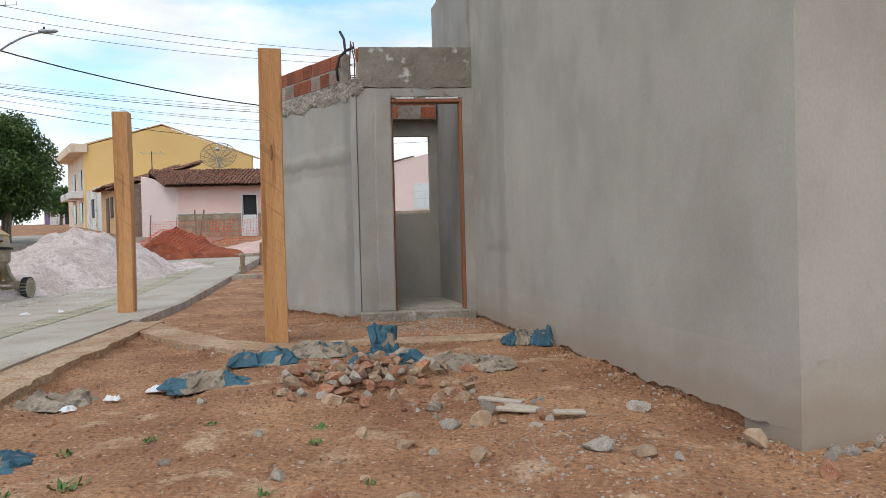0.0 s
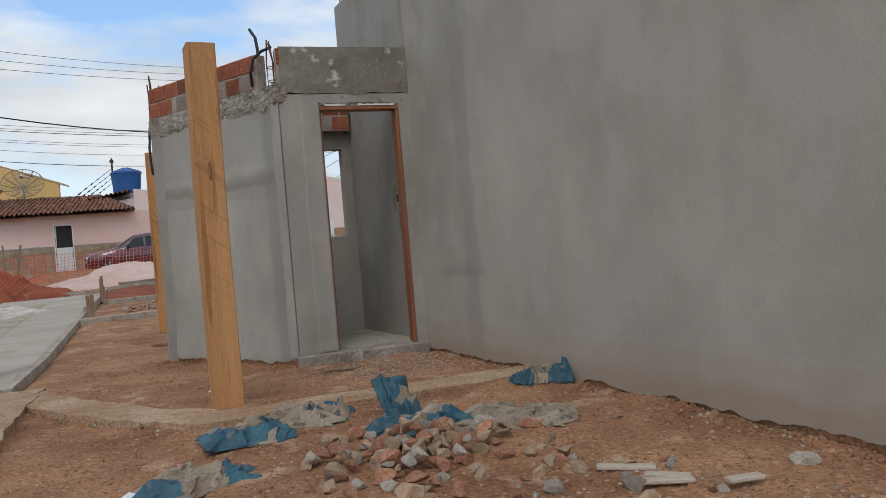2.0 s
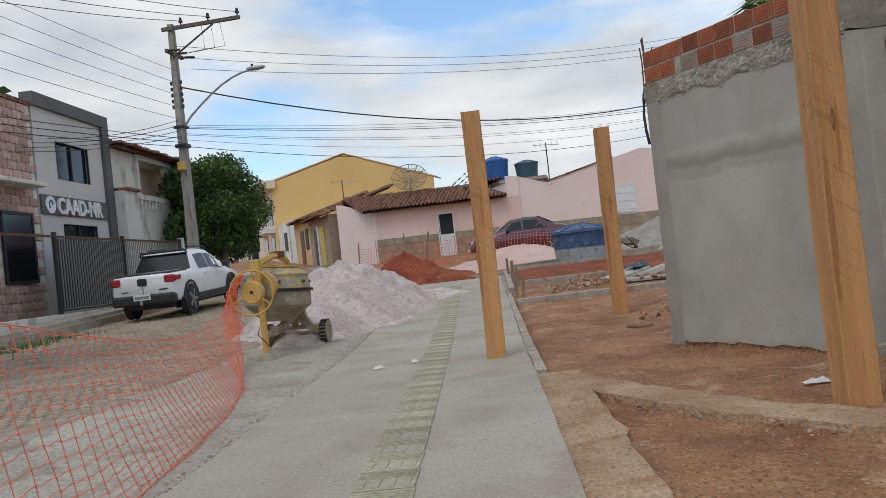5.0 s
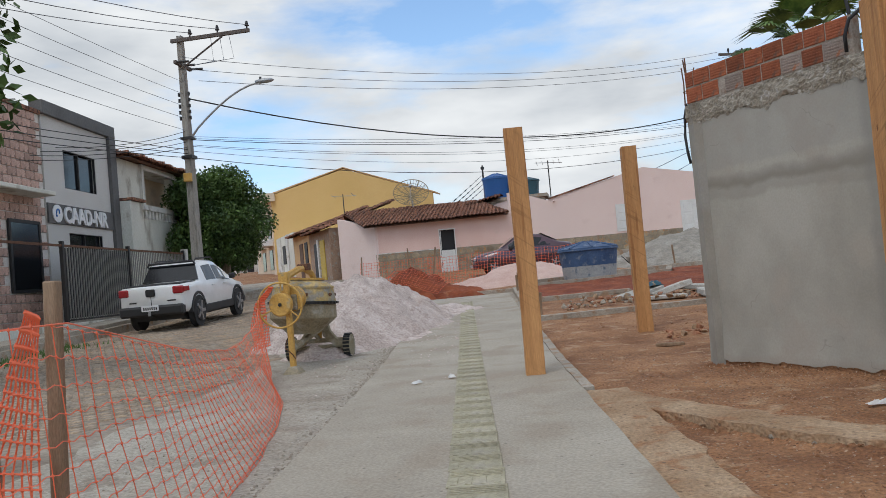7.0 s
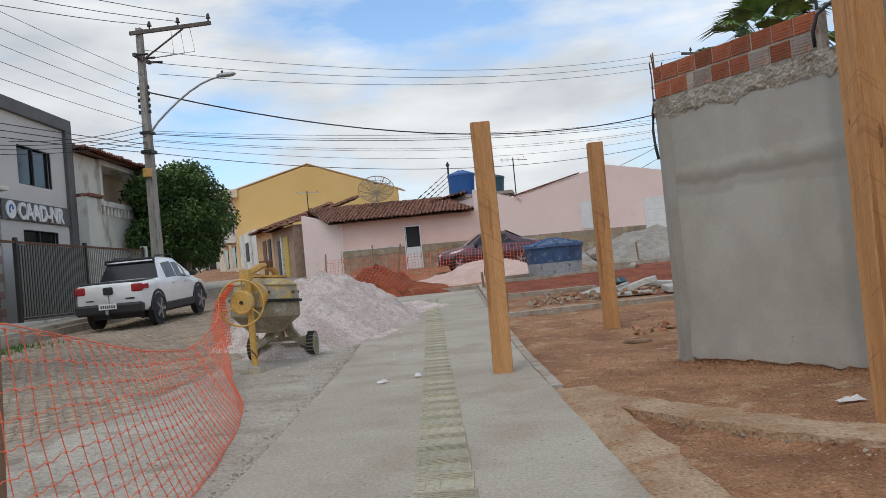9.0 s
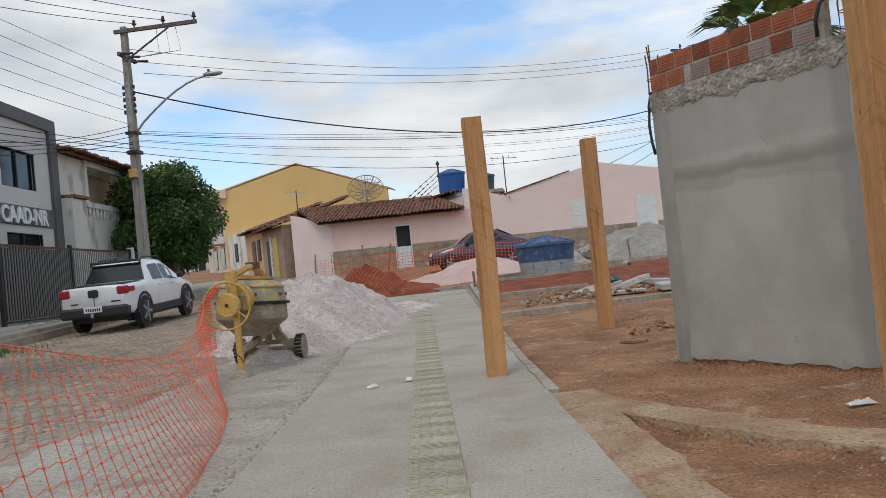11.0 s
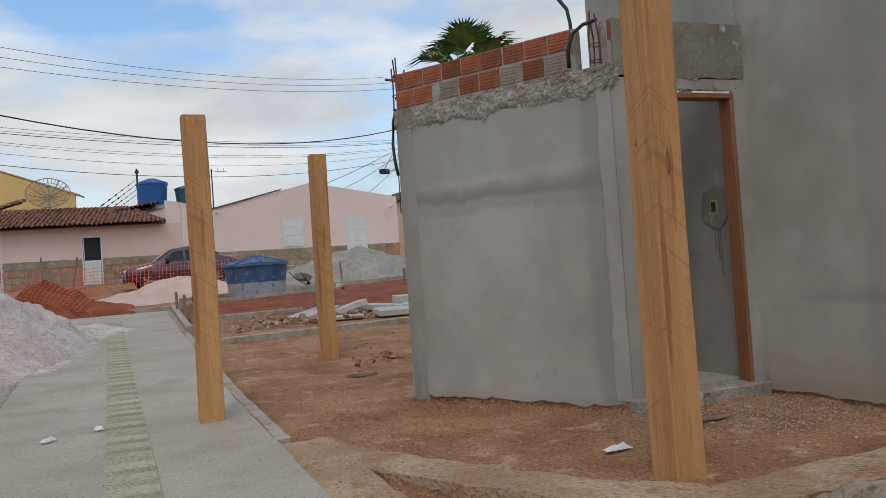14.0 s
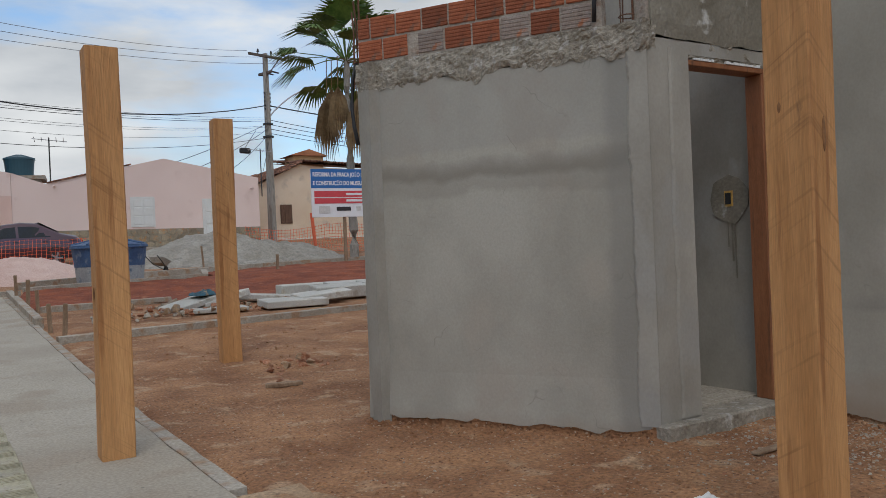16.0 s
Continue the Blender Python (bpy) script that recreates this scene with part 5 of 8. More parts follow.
# ---- poles and wires ----
def curve_pts(a, b, sag, n=18):
    a, b = Vector(a), Vector(b)
    return [a.lerp(b, i / n) - Vector((0, 0, sag * 4 * (i / n) * (1 - i / n))) for i in range(n + 1)]


def light_pole(m, h, label, arm_len, arm_turn, cross, box_z=None, lamp_from=0.62):
    """A tapered concrete pole with a crossarm, insulators and a bent street lamp; x of m is the crossarm's way."""
    p = thing("utility_pole", label, "utility pole", m, "utility poles")
    bm = bmesh.new()
    rings = []
    for z, w, d in ((-0.5, 0.15, 0.21), (h * 0.33, 0.13, 0.18), (h, 0.085, 0.12)):
        rings.append([(-w, -d, z), (-w * 0.35, -d * 0.75, z), (w * 0.35, -d * 0.75, z), (w, -d, z), (w, d, z), (w * 0.35, d * 0.75, z), (-w * 0.35, d * 0.75, z), (-w, d, z)])
    loft(bm, rings)
    part("shaft", bm, M_POLE, p, "grey concrete shaft")
    x0, x1 = cross
    arm = part("crossarm", one_box(x0, -0.19, h - 0.26, x1, -0.1, h - 0.12, 0.01), M_POLEWOOD, p, "dark wooden crossarm")
    for k in range(3):
        x = x0 + (x1 - x0) * (0.25, 0.6, 0.97)[k]
        bm = bmesh.new()
        cone(bm, 0.03, 0.03, 0.1, 8, Matrix.Translation((x, -0.145, h - 0.12)))
        cone(bm, 0.085, 0.05, 0.07, 10, Matrix.Translation((x, -0.145, h - 0.02)))
        cone(bm, 0.06, 0.04, 0.1, 10, Matrix.Translation((x, -0.145, h + 0.05)))
        part("insulator", bm, M_IRON, arm)
    part("brace", tube(bmesh.new(), [(0.02, -0.12, h - 1.25), (x1 * 0.62, -0.15, h - 0.27)], 0.035, 5), M_POLEWOOD, p)
    low = part("lower_crossarm", one_box(-0.06, -0.55, h - 1.15, 0.06, 0.65, h - 1.02, 0.01), M_POLEWOOD, p)
    for y in (-0.5, 0.0, 0.6):
        part("insulator", tube(bmesh.new(), [(0.05, y, h - 1.08), (0.5, y, h - 1.12)], 0.045, 7), M_IRON, low)
    for k in range(5):
        z = h * 0.78 - k * 0.22
        for s in (-1, 1):
            part("spool", cone(bmesh.new(), 0.045, 0.045, 0.12, 8, Matrix.Translation((s * 0.19, -0.05, z))), M_IRON, p)
    part("clamp", one_box(-0.2, -0.2, h * 0.62, 0.2, 0.2, h * 0.62 + 0.09), M_IRON, p)
    part("clamp", one_box(-0.2, -0.22, h * 0.55, 0.2, 0.22, h * 0.55 + 0.12), M_IRON, p)
    ca, sa = math.cos(radians(arm_turn)), math.sin(radians(arm_turn))
    z0 = h * lamp_from
    path = [(0.1, 0, z0)] + [(ca * arm_len * u, sa * arm_len * u, z0 + 1.75 * math.sin(u * 1.45)) for u in (0.15, 0.3, 0.45, 0.6, 0.75, 0.88, 1.0)]
    bm = bmesh.new()
    tube(bm, path, 0.04, 8)
    la = part("lamp_arm", bm, M_STEEL, p, "bent galvanised lamp arm")
    e = Vector(path[-1])
    bm = bmesh.new()
    mm = Matrix.Translation(e) @ Matrix.Rotation(radians(arm_turn), 4, "Z")
    rings = []
    for x, w, t in ((-0.1, 0.05, 0.05), (0.05, 0.11, 0.08), (0.3, 0.13, 0.09), (0.5, 0.1, 0.07), (0.6, 0.03, 0.02)):
        rings.append([mm @ Vector((x, w * math.cos(k * math.tau / 10), 0.03 + t * math.sin(k * math.tau / 10))) for k in range(10)])
    loft(bm, rings)
    part("lamp_head", bm, M_STEEL, la, "grey street lamp head", True)
    bm = bmesh.new()
    cone(bm, 0.045, 0.045, 0.09, 8, mm @ Matrix.Translation((0.1, 0, 0.1)))
    part("photocell", bm, M_IRON, la)
    if box_z:
        part("meter_box", one_box(-0.14, -0.34, box_z - 0.05, 0.14, -0.18, box_z + 0.26, 0.02), M_YELLOWP, p, "small yellow box")
    return p


P1 = Vector((-17.36, 28.55, ground_z(-17.2, 28.6)))
P2 = Vector((5.6, 49.0, ground_z(5.6, 49)))
P0 = Vector((-11.9, -7.0, -0.3))
light_pole(pose(P1.x, P1.y, P1.z, 0, 0, 2), 10.1, "tall grey concrete utility pole with wooden crossarm and lamp", 2.85, 0, (-0.3, 2.75), 4.75, 0.622)
light_pole(pose(P2.x, P2.y, P2.z, 0, 0, 24), 10.5, "grey concrete utility pole beside the beige house", 2.6, -18, (-1.2, 1.3), None, 0.66)

def wire(a, b, sag, r, material, label):
    bm = bmesh.new()
    tube(bm, curve_pts(a, b, sag), r, 4)
    return tagged(mesh_ob("overhead_wire", bm, material), label, "wire", "overhead wires")


def rel(p, x, y, z):
    return (p.x + x, p.y + y, p.z + z)


for k, x in enumerate((0.5, 1.5, 2.6)):
    wire(rel(P1, x, 0, 10.15), rel(P0, x - 9, 0, 8.3), 1.4, 0.012, M_WIRE, "thin bare power line along the street")
for k, y in enumerate((-0.5, 0.1, 0.6)):
    wire(rel(P1, 0.3, y, 9.15 - k * 0.3), rel(P2, -1.0 + k, 0, 10.6 - k * 0.3), 0.9, 0.010, M_WIRE, "thin bare power line over the square")
wire(rel(P1, 0.2, 0, 7.75), rel(P2, 0, 0, 7.6), 1.7, 0.026, M_CABLE, "thick black cable sagging over the square")
wire(rel(P2, 0, 0, 7.6), (30, 52, 9.2), 0.8, 0.034, M_CABLE, "thick black cable beyond the far pole")
for k in range(5):
    wire(rel(P1, 0, -0.1, 8.4 - k * 0.45), rel(P0, -0.5, 0, 8.0 - k * 0.35), 0.45, 0.008, M_WIRE, "black service cable along the street")
for k in (0, 0.6, 1, 2.6, 3, 4.5, 6.5):
    wire(rel(P1, 0, 0.05, 6.4 - k * 0.12), rel(P2, 0, 0, 6.9 - k * 0.17), 0.6 + 0.10 * k, 0.007 + 0.005 * (k in (1, 6.5)), M_CABLE, "telephone cable over the square")
for k in range(4):
    wire(rel(P1, 0, 0, 6.6 - k * 0.2), (-19.2 + k * 0.1, 22.5 - k, 6.0 - k * 0.25), 0.25, 0.010, M_CABLE, "service cable to the street houses")
for k in range(3):
    wire(rel(P1, 0, 0, 5.9 - k * 0.15), rel(P0, -4.5, 0, 5.6 - k * 0.3), 0.5, 0.012, M_CABLE, "telephone cable along the houses")
for k in range(4):
    wire(rel(P2, 0, 0, 6.6 - k * 0.3), (-3.0 + k * 2.5, 46.5, 4.9), 0.3, 0.014, M_CABLE, "service cable to the pink house")
for k in range(4):
    wire(rel(P2, 0, 0, 6.8 - k * 0.25), (26, 46 + k, 6.6), 0.6, 0.016, M_CABLE, "telephone cable beyond the far pole")
for k in range(3):
    bm = bmesh.new()
    tube(bm, [(P1.x + 1.2 + 0.35 * k, P1.y, P1.z + 10.0), (P1.x + 1.25 + 0.4 * k, P1.y, P1.z + 9.0), (P1.x + 0.4 + 0.3 * k, P1.y - 0.2, P1.z + 8.9)], 0.012, 4)
    tagged(mesh_ob("jumper_wire", bm, M_WIRE), "hanging jumper wire at the crossarm", "wire", "overhead wires")
jb = thing("splice_box", "black cable splice box hung on the wires", "splice box", pose(P2.x - 1.4, P2.y - 0.4, P2.z + 5.0, 0, 0, 20))
part("case", one_box(-0.32, -0.12, -0.15, 0.32, 0.12, 0.15, 0.06), M_BLACKPLAST, jb)
part("hanger", tube(bmesh.new(), [(0, 0, 0.15), (0.9, 0.3, 1.2)], 0.02, 4), M_CABLE, jb)


# ---- vehicles ----
def car_ring(x, zb, zs, zt, ws, wt):
    half = [(ws * 0.9, zb), (ws * 0.985, zb + 0.1), (ws, (zb + zs) / 2), (ws * 0.985, zs), (wt + 0.03, zt - 0.05), (wt - 0.06, zt), (wt * 0.5, zt + 0.012)]
    return [(x, y, z) for y, z in half] + [(x, -y, z) for y, z in reversed(half)]


def lerp_section(secs, x):
    for a, b in zip(secs, secs[1:]):
        if a[0] <= x <= b[0]:
            f = (x - a[0]) / (b[0] - a[0])
            return [p + (q - p) * f for p, q in zip(a, b)]
    return list(secs[-1])


def side_panes(parent, secs, xs, low, high, out=0.008):
    """A pane on each side that follows the body between two shares of the pillar's height."""
    for s in (-1, 1):
        bm = bmesh.new()
        rows = []
        for x in xs:
            _, zb, zs, zt, ws, wt = lerp_section(secs, x)
            a, b = Vector((x, ws * 0.985, zs)), Vector((x, wt + 0.03, zt - 0.05))
            rows.append([Vector((q.x, s * (q.y + out), q.z)) for q in (a.lerp(b, low), a.lerp(b, high))])
        inner = [[Vector((v.x, v.y - s * 0.02, v.z)) for v in r] for r in rows]
        loft(bm, [[r[0], r[1], i[1], i[0]] for r, i in zip(rows, inner)])
        part("side_glass", bm, M_GLASSDARK, parent, "tinted side window")


def wheel(parent, x, y, r, w, spokes=5):
    side = 1 if y > 0 else -1
    mm = Matrix.Translation((x, y, r)) @ pose(0, 0, 0, -90 * side, 0, 0)
    wh = part("wheel", cone(cone(bmesh.new(), r * 0.93, r, w * 0.3, 26, mm @ Matrix.Translation((0, 0, w * 0.2))), r, r * 0.95, w * 0.5, 26, mm @ Matrix.Translation((0, 0, -w * 0.3))), M_RUBBER, parent, "black rubber tyre")
    part("rim", cone(bmesh.new(), r * 0.68, r * 0.62, 0.03, 24, mm @ Matrix.Translation((0, 0, w * 0.5))), M_BLACKPLAST, wh)
    for k in range(spokes):
        bm = one_box(0.03, -r * 0.09, 0, r * 0.66, r * 0.09, 0.03)
        bmesh.ops.transform(bm, matrix=mm @ Matrix.Translation((0, 0, w * 0.5 + 0.02)) @ Matrix.Rotation(k * math.tau / spokes, 4, "Z"), verts=bm.verts)
        part("spoke", bm, M_RIM, wh, "grey alloy spoke")
    part("hub", cone(bmesh.new(), r * 0.16, r * 0.14, 0.05, 12, mm @ Matrix.Translation((0, 0, w * 0.5 + 0.02))), M_RIM, wh)
    bm = bmesh.new()
    n = 16
    arch = []
    for k in range(n + 1):
        a = math.pi * k / n
        arch.append((r * 1.24 * math.cos(a), r * 1.24 * math.sin(a)))
    for k in range(n + 1):
        a = math.pi * (n - k) / n
        arch.append((r * 1.07 * math.cos(a), r * 1.07 * math.sin(a)))
    loft(bm, [[Vector((x + a, y + side * d, r + b)) for a, b in arch] for d in (-0.16, 0.115)])
    part("wheel_arch", bm, M_BLACKPLAST, parent)


def pickup(m):
    t = thing("pickup_truck", "white four-door pickup truck with black bumpers, parked at the kerb", "pickup truck", m)
    secs = [(0.0, 0.50, 0.93, 1.08, 0.84, 0.83), (0.06, 0.44, 0.98, 1.13, 0.90, 0.87), (0.9, 0.40, 1.02, 1.15, 0.92, 0.87), (1.25, 0.38, 1.05, 1.17, 0.92, 0.85),
            (1.5, 0.36, 1.08, 1.64, 0.92, 0.68), (2.2, 0.34, 1.08, 1.69, 0.92, 0.64), (2.75, 0.34, 1.06, 1.66, 0.92, 0.64), (3.1, 0.34, 1.05, 1.52, 0.915, 0.66),
            (3.8, 0.34, 1.02, 1.12, 0.91, 0.76), (4.4, 0.36, 0.94, 1.03, 0.89, 0.72), (4.78, 0.42, 0.80, 0.90, 0.80, 0.64), (4.9, 0.48, 0.68, 0.76, 0.68, 0.55)]
    part("body", loft(bmesh.new(), [car_ring(*s) for s in secs]), M_CARWHITE, t, "", True)
    side_panes(t, secs, (1.68, 2.0, 2.38), 0.12, 0.86)
    side_panes(t, secs, (2.45, 2.75, 3.1, 3.45), 0.12, 0.84)
    bm = bmesh.new()
    loft(bm, [[(1.225, -0.82, 1.19), (1.225, 0.82, 1.19), (1.465, 0.67, 1.62), (1.465, -0.67, 1.62)], [(1.29, -0.82, 1.19), (1.29, 0.82, 1.19), (1.50, 0.67, 1.60), (1.50, -0.67, 1.60)]])
    part("rear_glass", bm, M_GLASSDARK, t)
    bm = bmesh.new()
    quad(bm, (3.83, -0.7, 1.13), (3.13, -0.6, 1.51), (3.13, 0.6, 1.51), (3.83, 0.7, 1.13))
    bmesh.ops.translate(bm, vec=(0.01, 0, 0.025), verts=bm.verts)
    part("windscreen", bm, M_GLASSDARK, t)
    part("bed_cover", one_box(0.1, -0.8, 1.13, 1.2, 0.8, 1.175, 0.015), M_BLACKPLAST, t, "black bed cover")
    bm = bmesh.new()
    tube(bm, [(1.42, -0.70, 1.60), (1.36, -0.66, 1.68), (1.36, 0.66, 1.68), (1.42, 0.70, 1.60)], 0.03, 8)
    part("spoiler", bm, M_BLACKPLAST, t, "black roof-end spoiler bar")
    for s in (-1, 1):
        part("roof_rail", tube(bmesh.new(), [(1.6, s * 0.6, 1.66), (1.75, s * 0.6, 1.74), (2.8, s * 0.6, 1.74), (2.95, s * 0.6, 1.65)], 0.022, 6), M_BLACKPLAST, t)
        lamp = part("tail_lamp", one_box(-0.03, s * 0.62, 0.91, 0.12, s * 0.912, 1.10, 0.03), M_REDLAMP, t, "red wraparound tail lamp")
        part("lamp_side", one_box(0.05, s * 0.895, 0.95, 0.40, s * 0.928, 1.07, 0.01), M_REDLAMP, lamp)
        part("mirror", one_box(3.25, s * 0.93, 1.1, 3.4, s * 1.1, 1.25, 0.03), M_BLACKPLAST, t, "black door mirror")
        part("sill", one_box(1.35, s * 0.88, 0.32, 3.5, s * 0.935, 0.52, 0.02), M_BLACKPLAST, t, "black side cladding")
        for x in (1.95, 2.85):
            part("door_handle", one_box(x, s * 0.915, 0.98, x + 0.18, s * 0.945, 1.02, 0.008), M_CARWHITE, t)
        part("headlamp", one_box(4.62, s * 0.55, 0.78, 4.86, s * 0.76, 0.88, 0.02), M_LAMP, t)
        for x in (0.95, 3.93):
            wheel(t, x, s * 0.82, 0.40, 0.22)
    part("rear_bumper", one_box(-0.10, -0.90, 0.40, 0.16, 0.90, 0.66, 0.05), M_BLACKPLAST, t, "black rear bumper")
    part("front_bumper", one_box(4.75, -0.78, 0.34, 4.98, 0.78, 0.56, 0.05), M_BLACKPLAST, t)
    plate = part("number_plate", one_box(-0.125, -0.24, 0.53, -0.101, 0.24, 0.67, 0.005), M_SIGNWHITE, t, "white number plate")
    for k in range(7):
        part("character_bar", one_box(-0.129, -0.2 + k * 0.058, 0.56, -0.126, -0.165 + k * 0.058, 0.63), M_IRON, plate)
    part("tow_ball", cone(bmesh.new(), 0.04, 0.04, 0.1, 10, Matrix.Translation((-0.17, 0, 0.42))), M_STEEL, t)
    part("tow_bar", one_box(-0.19, -0.03, 0.36, 0.1, 0.03, 0.42), M_IRON, t)
    part("emblem", one_box(-0.035, -0.13, 0.88, -0.002, 0.13, 1.06, 0.03), M_BLACKPLAST, t, "dark badge on the tailgate")
    part("tailgate_seam", one_box(-0.012, -0.006, 0.66, 0.0, 0.006, 0.9), M_BLACKPLAST, t)
    part("name_bar", one_box(-0.012, -0.7, 0.74, 0.0, -0.45, 0.775), M_IRON, t)
    part("name_bar", one_box(-0.012, 0.42, 0.74, 0.0, 0.62, 0.77), M_IRON, t)
    part("underbody", one_box(0.4, -0.7, 0.26, 4.5, 0.7, 0.40), M_IRON, t)
    return t


tp = street(-11.2, 22.3)
pickup(Matrix.Translation((tp.x, tp.y, tp.z + 0.02)) @ Matrix(((SU.x, -SU.y, 0, 0), (SU.y, SU.x, 0, 0), (0, 0, 1, 0), (0, 0, 0, 1))) @ pose(0, 0, 0, 0, -2.6, -4) @ Matrix.Diagonal((0.93, 0.95, 1.03, 1)))


def sedan(m):
    t = thing("sedan_car", "dark wine-red four-door saloon car, parked before the pink house", "car", m)
    secs = [(0.0, 0.36, 0.62, 0.70, 0.66, 0.55), (0.12, 0.28, 0.70, 0.78, 0.78, 0.64), (0.95, 0.24, 0.84, 0.92, 0.82, 0.70), (1.15, 0.24, 0.88, 0.98, 0.83, 0.72),
            (1.75, 0.24, 0.90, 1.36, 0.83, 0.60), (2.3, 0.24, 0.90, 1.43, 0.83, 0.58), (2.8, 0.24, 0.92, 1.40, 0.83, 0.58), (3.5, 0.26, 0.94, 1.08, 0.82, 0.66),
            (4.0, 0.30, 0.90, 1.0, 0.80, 0.66), (4.2, 0.40, 0.76, 0.84, 0.72, 0.6)]
    part("body", loft(bmesh.new(), [car_ring(*s) for s in secs]), M_CARDARK, t, "", True)
    side_panes(t, secs, (1.42, 1.75, 2.1), 0.1, 0.86)
    side_panes(t, secs, (2.18, 2.6, 2.95, 3.15), 0.1, 0.86)
    bm = bmesh.new()
    quad(bm, (1.18, -0.66, 0.99), (1.18, 0.66, 0.99), (1.72, 0.54, 1.36), (1.72, -0.54, 1.36))
    bmesh.ops.translate(bm, vec=(-0.012, 0, 0.03), verts=bm.verts)
    part("windscreen", bm, M_GLASSSKY, t)
    bm = bmesh.new()
    quad(bm, (3.46, -0.6, 1.09), (2.84, -0.52, 1.40), (2.84, 0.52, 1.40), (3.46, 0.6, 1.09))
    bmesh.ops.translate(bm, vec=(0.012, 0, 0.03), verts=bm.verts)
    part("rear_glass", bm, M_GLASSDARK, t)
    for s in (-1, 1):
        part("headlamp", one_box(-0.02, s * 0.42, 0.58, 0.16, s * 0.70, 0.70, 0.03), M_LAMP, t, "clear headlamp")
        part("tail_lamp", one_box(4.05, s * 0.5, 0.72, 4.2, s * 0.72, 0.86, 0.02), M_REDLAMP, t)
        part("mirror", one_box(1.45, s * 0.82, 0.9, 1.58, s * 0.98, 1.02, 0.02), M_BLACKPLAST, t)
        for x in (1.75, 2.65):
            part("door_handle", one_box(x + 0.25, s * 0.82, 0.8, x + 0.4, s * 0.845, 0.83, 0.005), M_BLACKPLAST, t)
        for x in (0.78, 3.3):
            wheel(t, x, s * 0.72, 0.29, 0.18)
    part("front_bumper", one_box(-0.07, -0.72, 0.26, 0.12, 0.72, 0.5, 0.05), M_CARDARK, t)
    part("grille", one_box(-0.03, -0.38, 0.58, 0.05, 0.38, 0.66, 0.01), M_BLACKPLAST, t)
    return t


sedan(pose(-8.5, 36.3, ground_z(-8, 36.3) - 0.06, 0, 0, 14) @ Matrix.Diagonal((1.05, 1.05, 1.14, 1)))


# ---- concrete mixer ----
def mixer(m):
    """Two wheels at the back (y = -0.1), a front leg at y = -1.5 with the drive pulley and the tilting wheel, the drum between."""
    t = thing("concrete_mixer", "worn yellow concrete mixer crusted with cement on two wheels", "concrete mixer", m)
    lean = Matrix.Translation((0.06, -0.80, 0.43)) @ pose(0, 0, 0, -3, 4, 0)
    seg = 32

    def ringed(profile, caps=True):
        bm = bmesh.new()
        loft(bm, [[lean @ Vector((r * math.cos(k * math.tau / seg), r * math.sin(k * math.tau / seg), z)) for k in range(seg)] for r, z in profile], caps)
        return bm
    part("drum_base", ringed([(0.19, 0.0), (0.21, 0.006), (0.435, 0.205), (0.44, 0.212)]), M_DRUM, t, "cement-crusted conical drum bottom")
    part("drum_band", ringed([(0.442, 0.213), (0.444, 0.225), (0.436, 0.39), (0.434, 0.395)]), M_DRUM, t, "cement-crusted drum wall")
    part("drum_ring", ringed([(0.436, 0.396), (0.456, 0.40), (0.456, 0.43), (0.436, 0.435)]), M_IRON, t, "dark toothed ring")
    for k in range(40):
        a = k * math.tau / 40
        bb = one_box(0.448, -0.018, 0.398, 0.470, 0.018, 0.432)
        bmesh.ops.transform(bb, matrix=lean @ Matrix.Rotation(a, 4, "Z"), verts=bb.verts)
        part("tooth", bb, M_IRON, t)
    part("drum_shoulder", ringed([(0.434, 0.436), (0.43, 0.46), (0.40, 0.60), (0.398, 0.605)]), M_DRUMTOP, t, "yellow drum wall splashed with cement")
    part("drum_top", ringed([(0.410, 0.606), (0.410, 0.625), (0.37, 0.65), (0.27, 0.705), (0.265, 0.71)]), M_DRUMTOP, t, "yellow drum cone splashed with cement")
    part("mouth_rim", ringed([(0.255, 0.711), (0.285, 0.714), (0.285, 0.74), (0.245, 0.74), (0.22, 0.64)], False), M_YELLOWP, t)
    for k in range(4):
        a = -2.0 + k * 0.85
        part("paddle_bolt", cone(bmesh.new(), 0.022, 0.018, 0.03, 8, lean @ Matrix.Translation((0.415 * math.cos(a), 0.415 * math.sin(a), 0.52)) @ pose(0, 0, 0, 0, 90, 0) @ Matrix.Rotation(-a, 4, "X")), M_RUST, t)
    lx, ly = 0.13, -1.49
    part("leg", one_box(lx - 0.034, ly - 0.034, 0.05, lx + 0.034, ly + 0.034, 1.12, 0.008), M_YELLOWP, t, "yellow upright leg")
    part("leg_head", one_box(lx - 0.085, ly - 0.05, 1.121, lx + 0.04, ly + 0.06, 1.27, 0.01), M_YELLOWP, t, "yellow bearing block")
    bm = bmesh.new()
    loft(bm, [[(lx - 0.12, ly - 0.12, -0.01), (lx + 0.12, ly - 0.12, -0.01), (lx + 0.12, ly + 0.12, -0.01), (lx - 0.12, ly + 0.12, -0.01)],
              [(lx - 0.05, ly - 0.05, 0.09), (lx + 0.05, ly - 0.05, 0.09), (lx + 0.05, ly + 0.05, 0.09), (lx - 0.05, ly + 0.05, 0.09)]])
    part("foot", bm, M_DRUM, t, "cement-caked flared foot")
    bm = bmesh.new()
    tube(bm, [(lx - 0.02, ly + 0.03, 1.2), (lx + 0.02, -1.05, 1.29), (lx, -0.75, 1.30), (lx - 0.02, -0.42, 1.24), (lx - 0.02, -0.20, 1.05)], 0.045, 6)
    part("yoke", bm, M_YELLOWP, t, "yellow yoke arched over the drum")
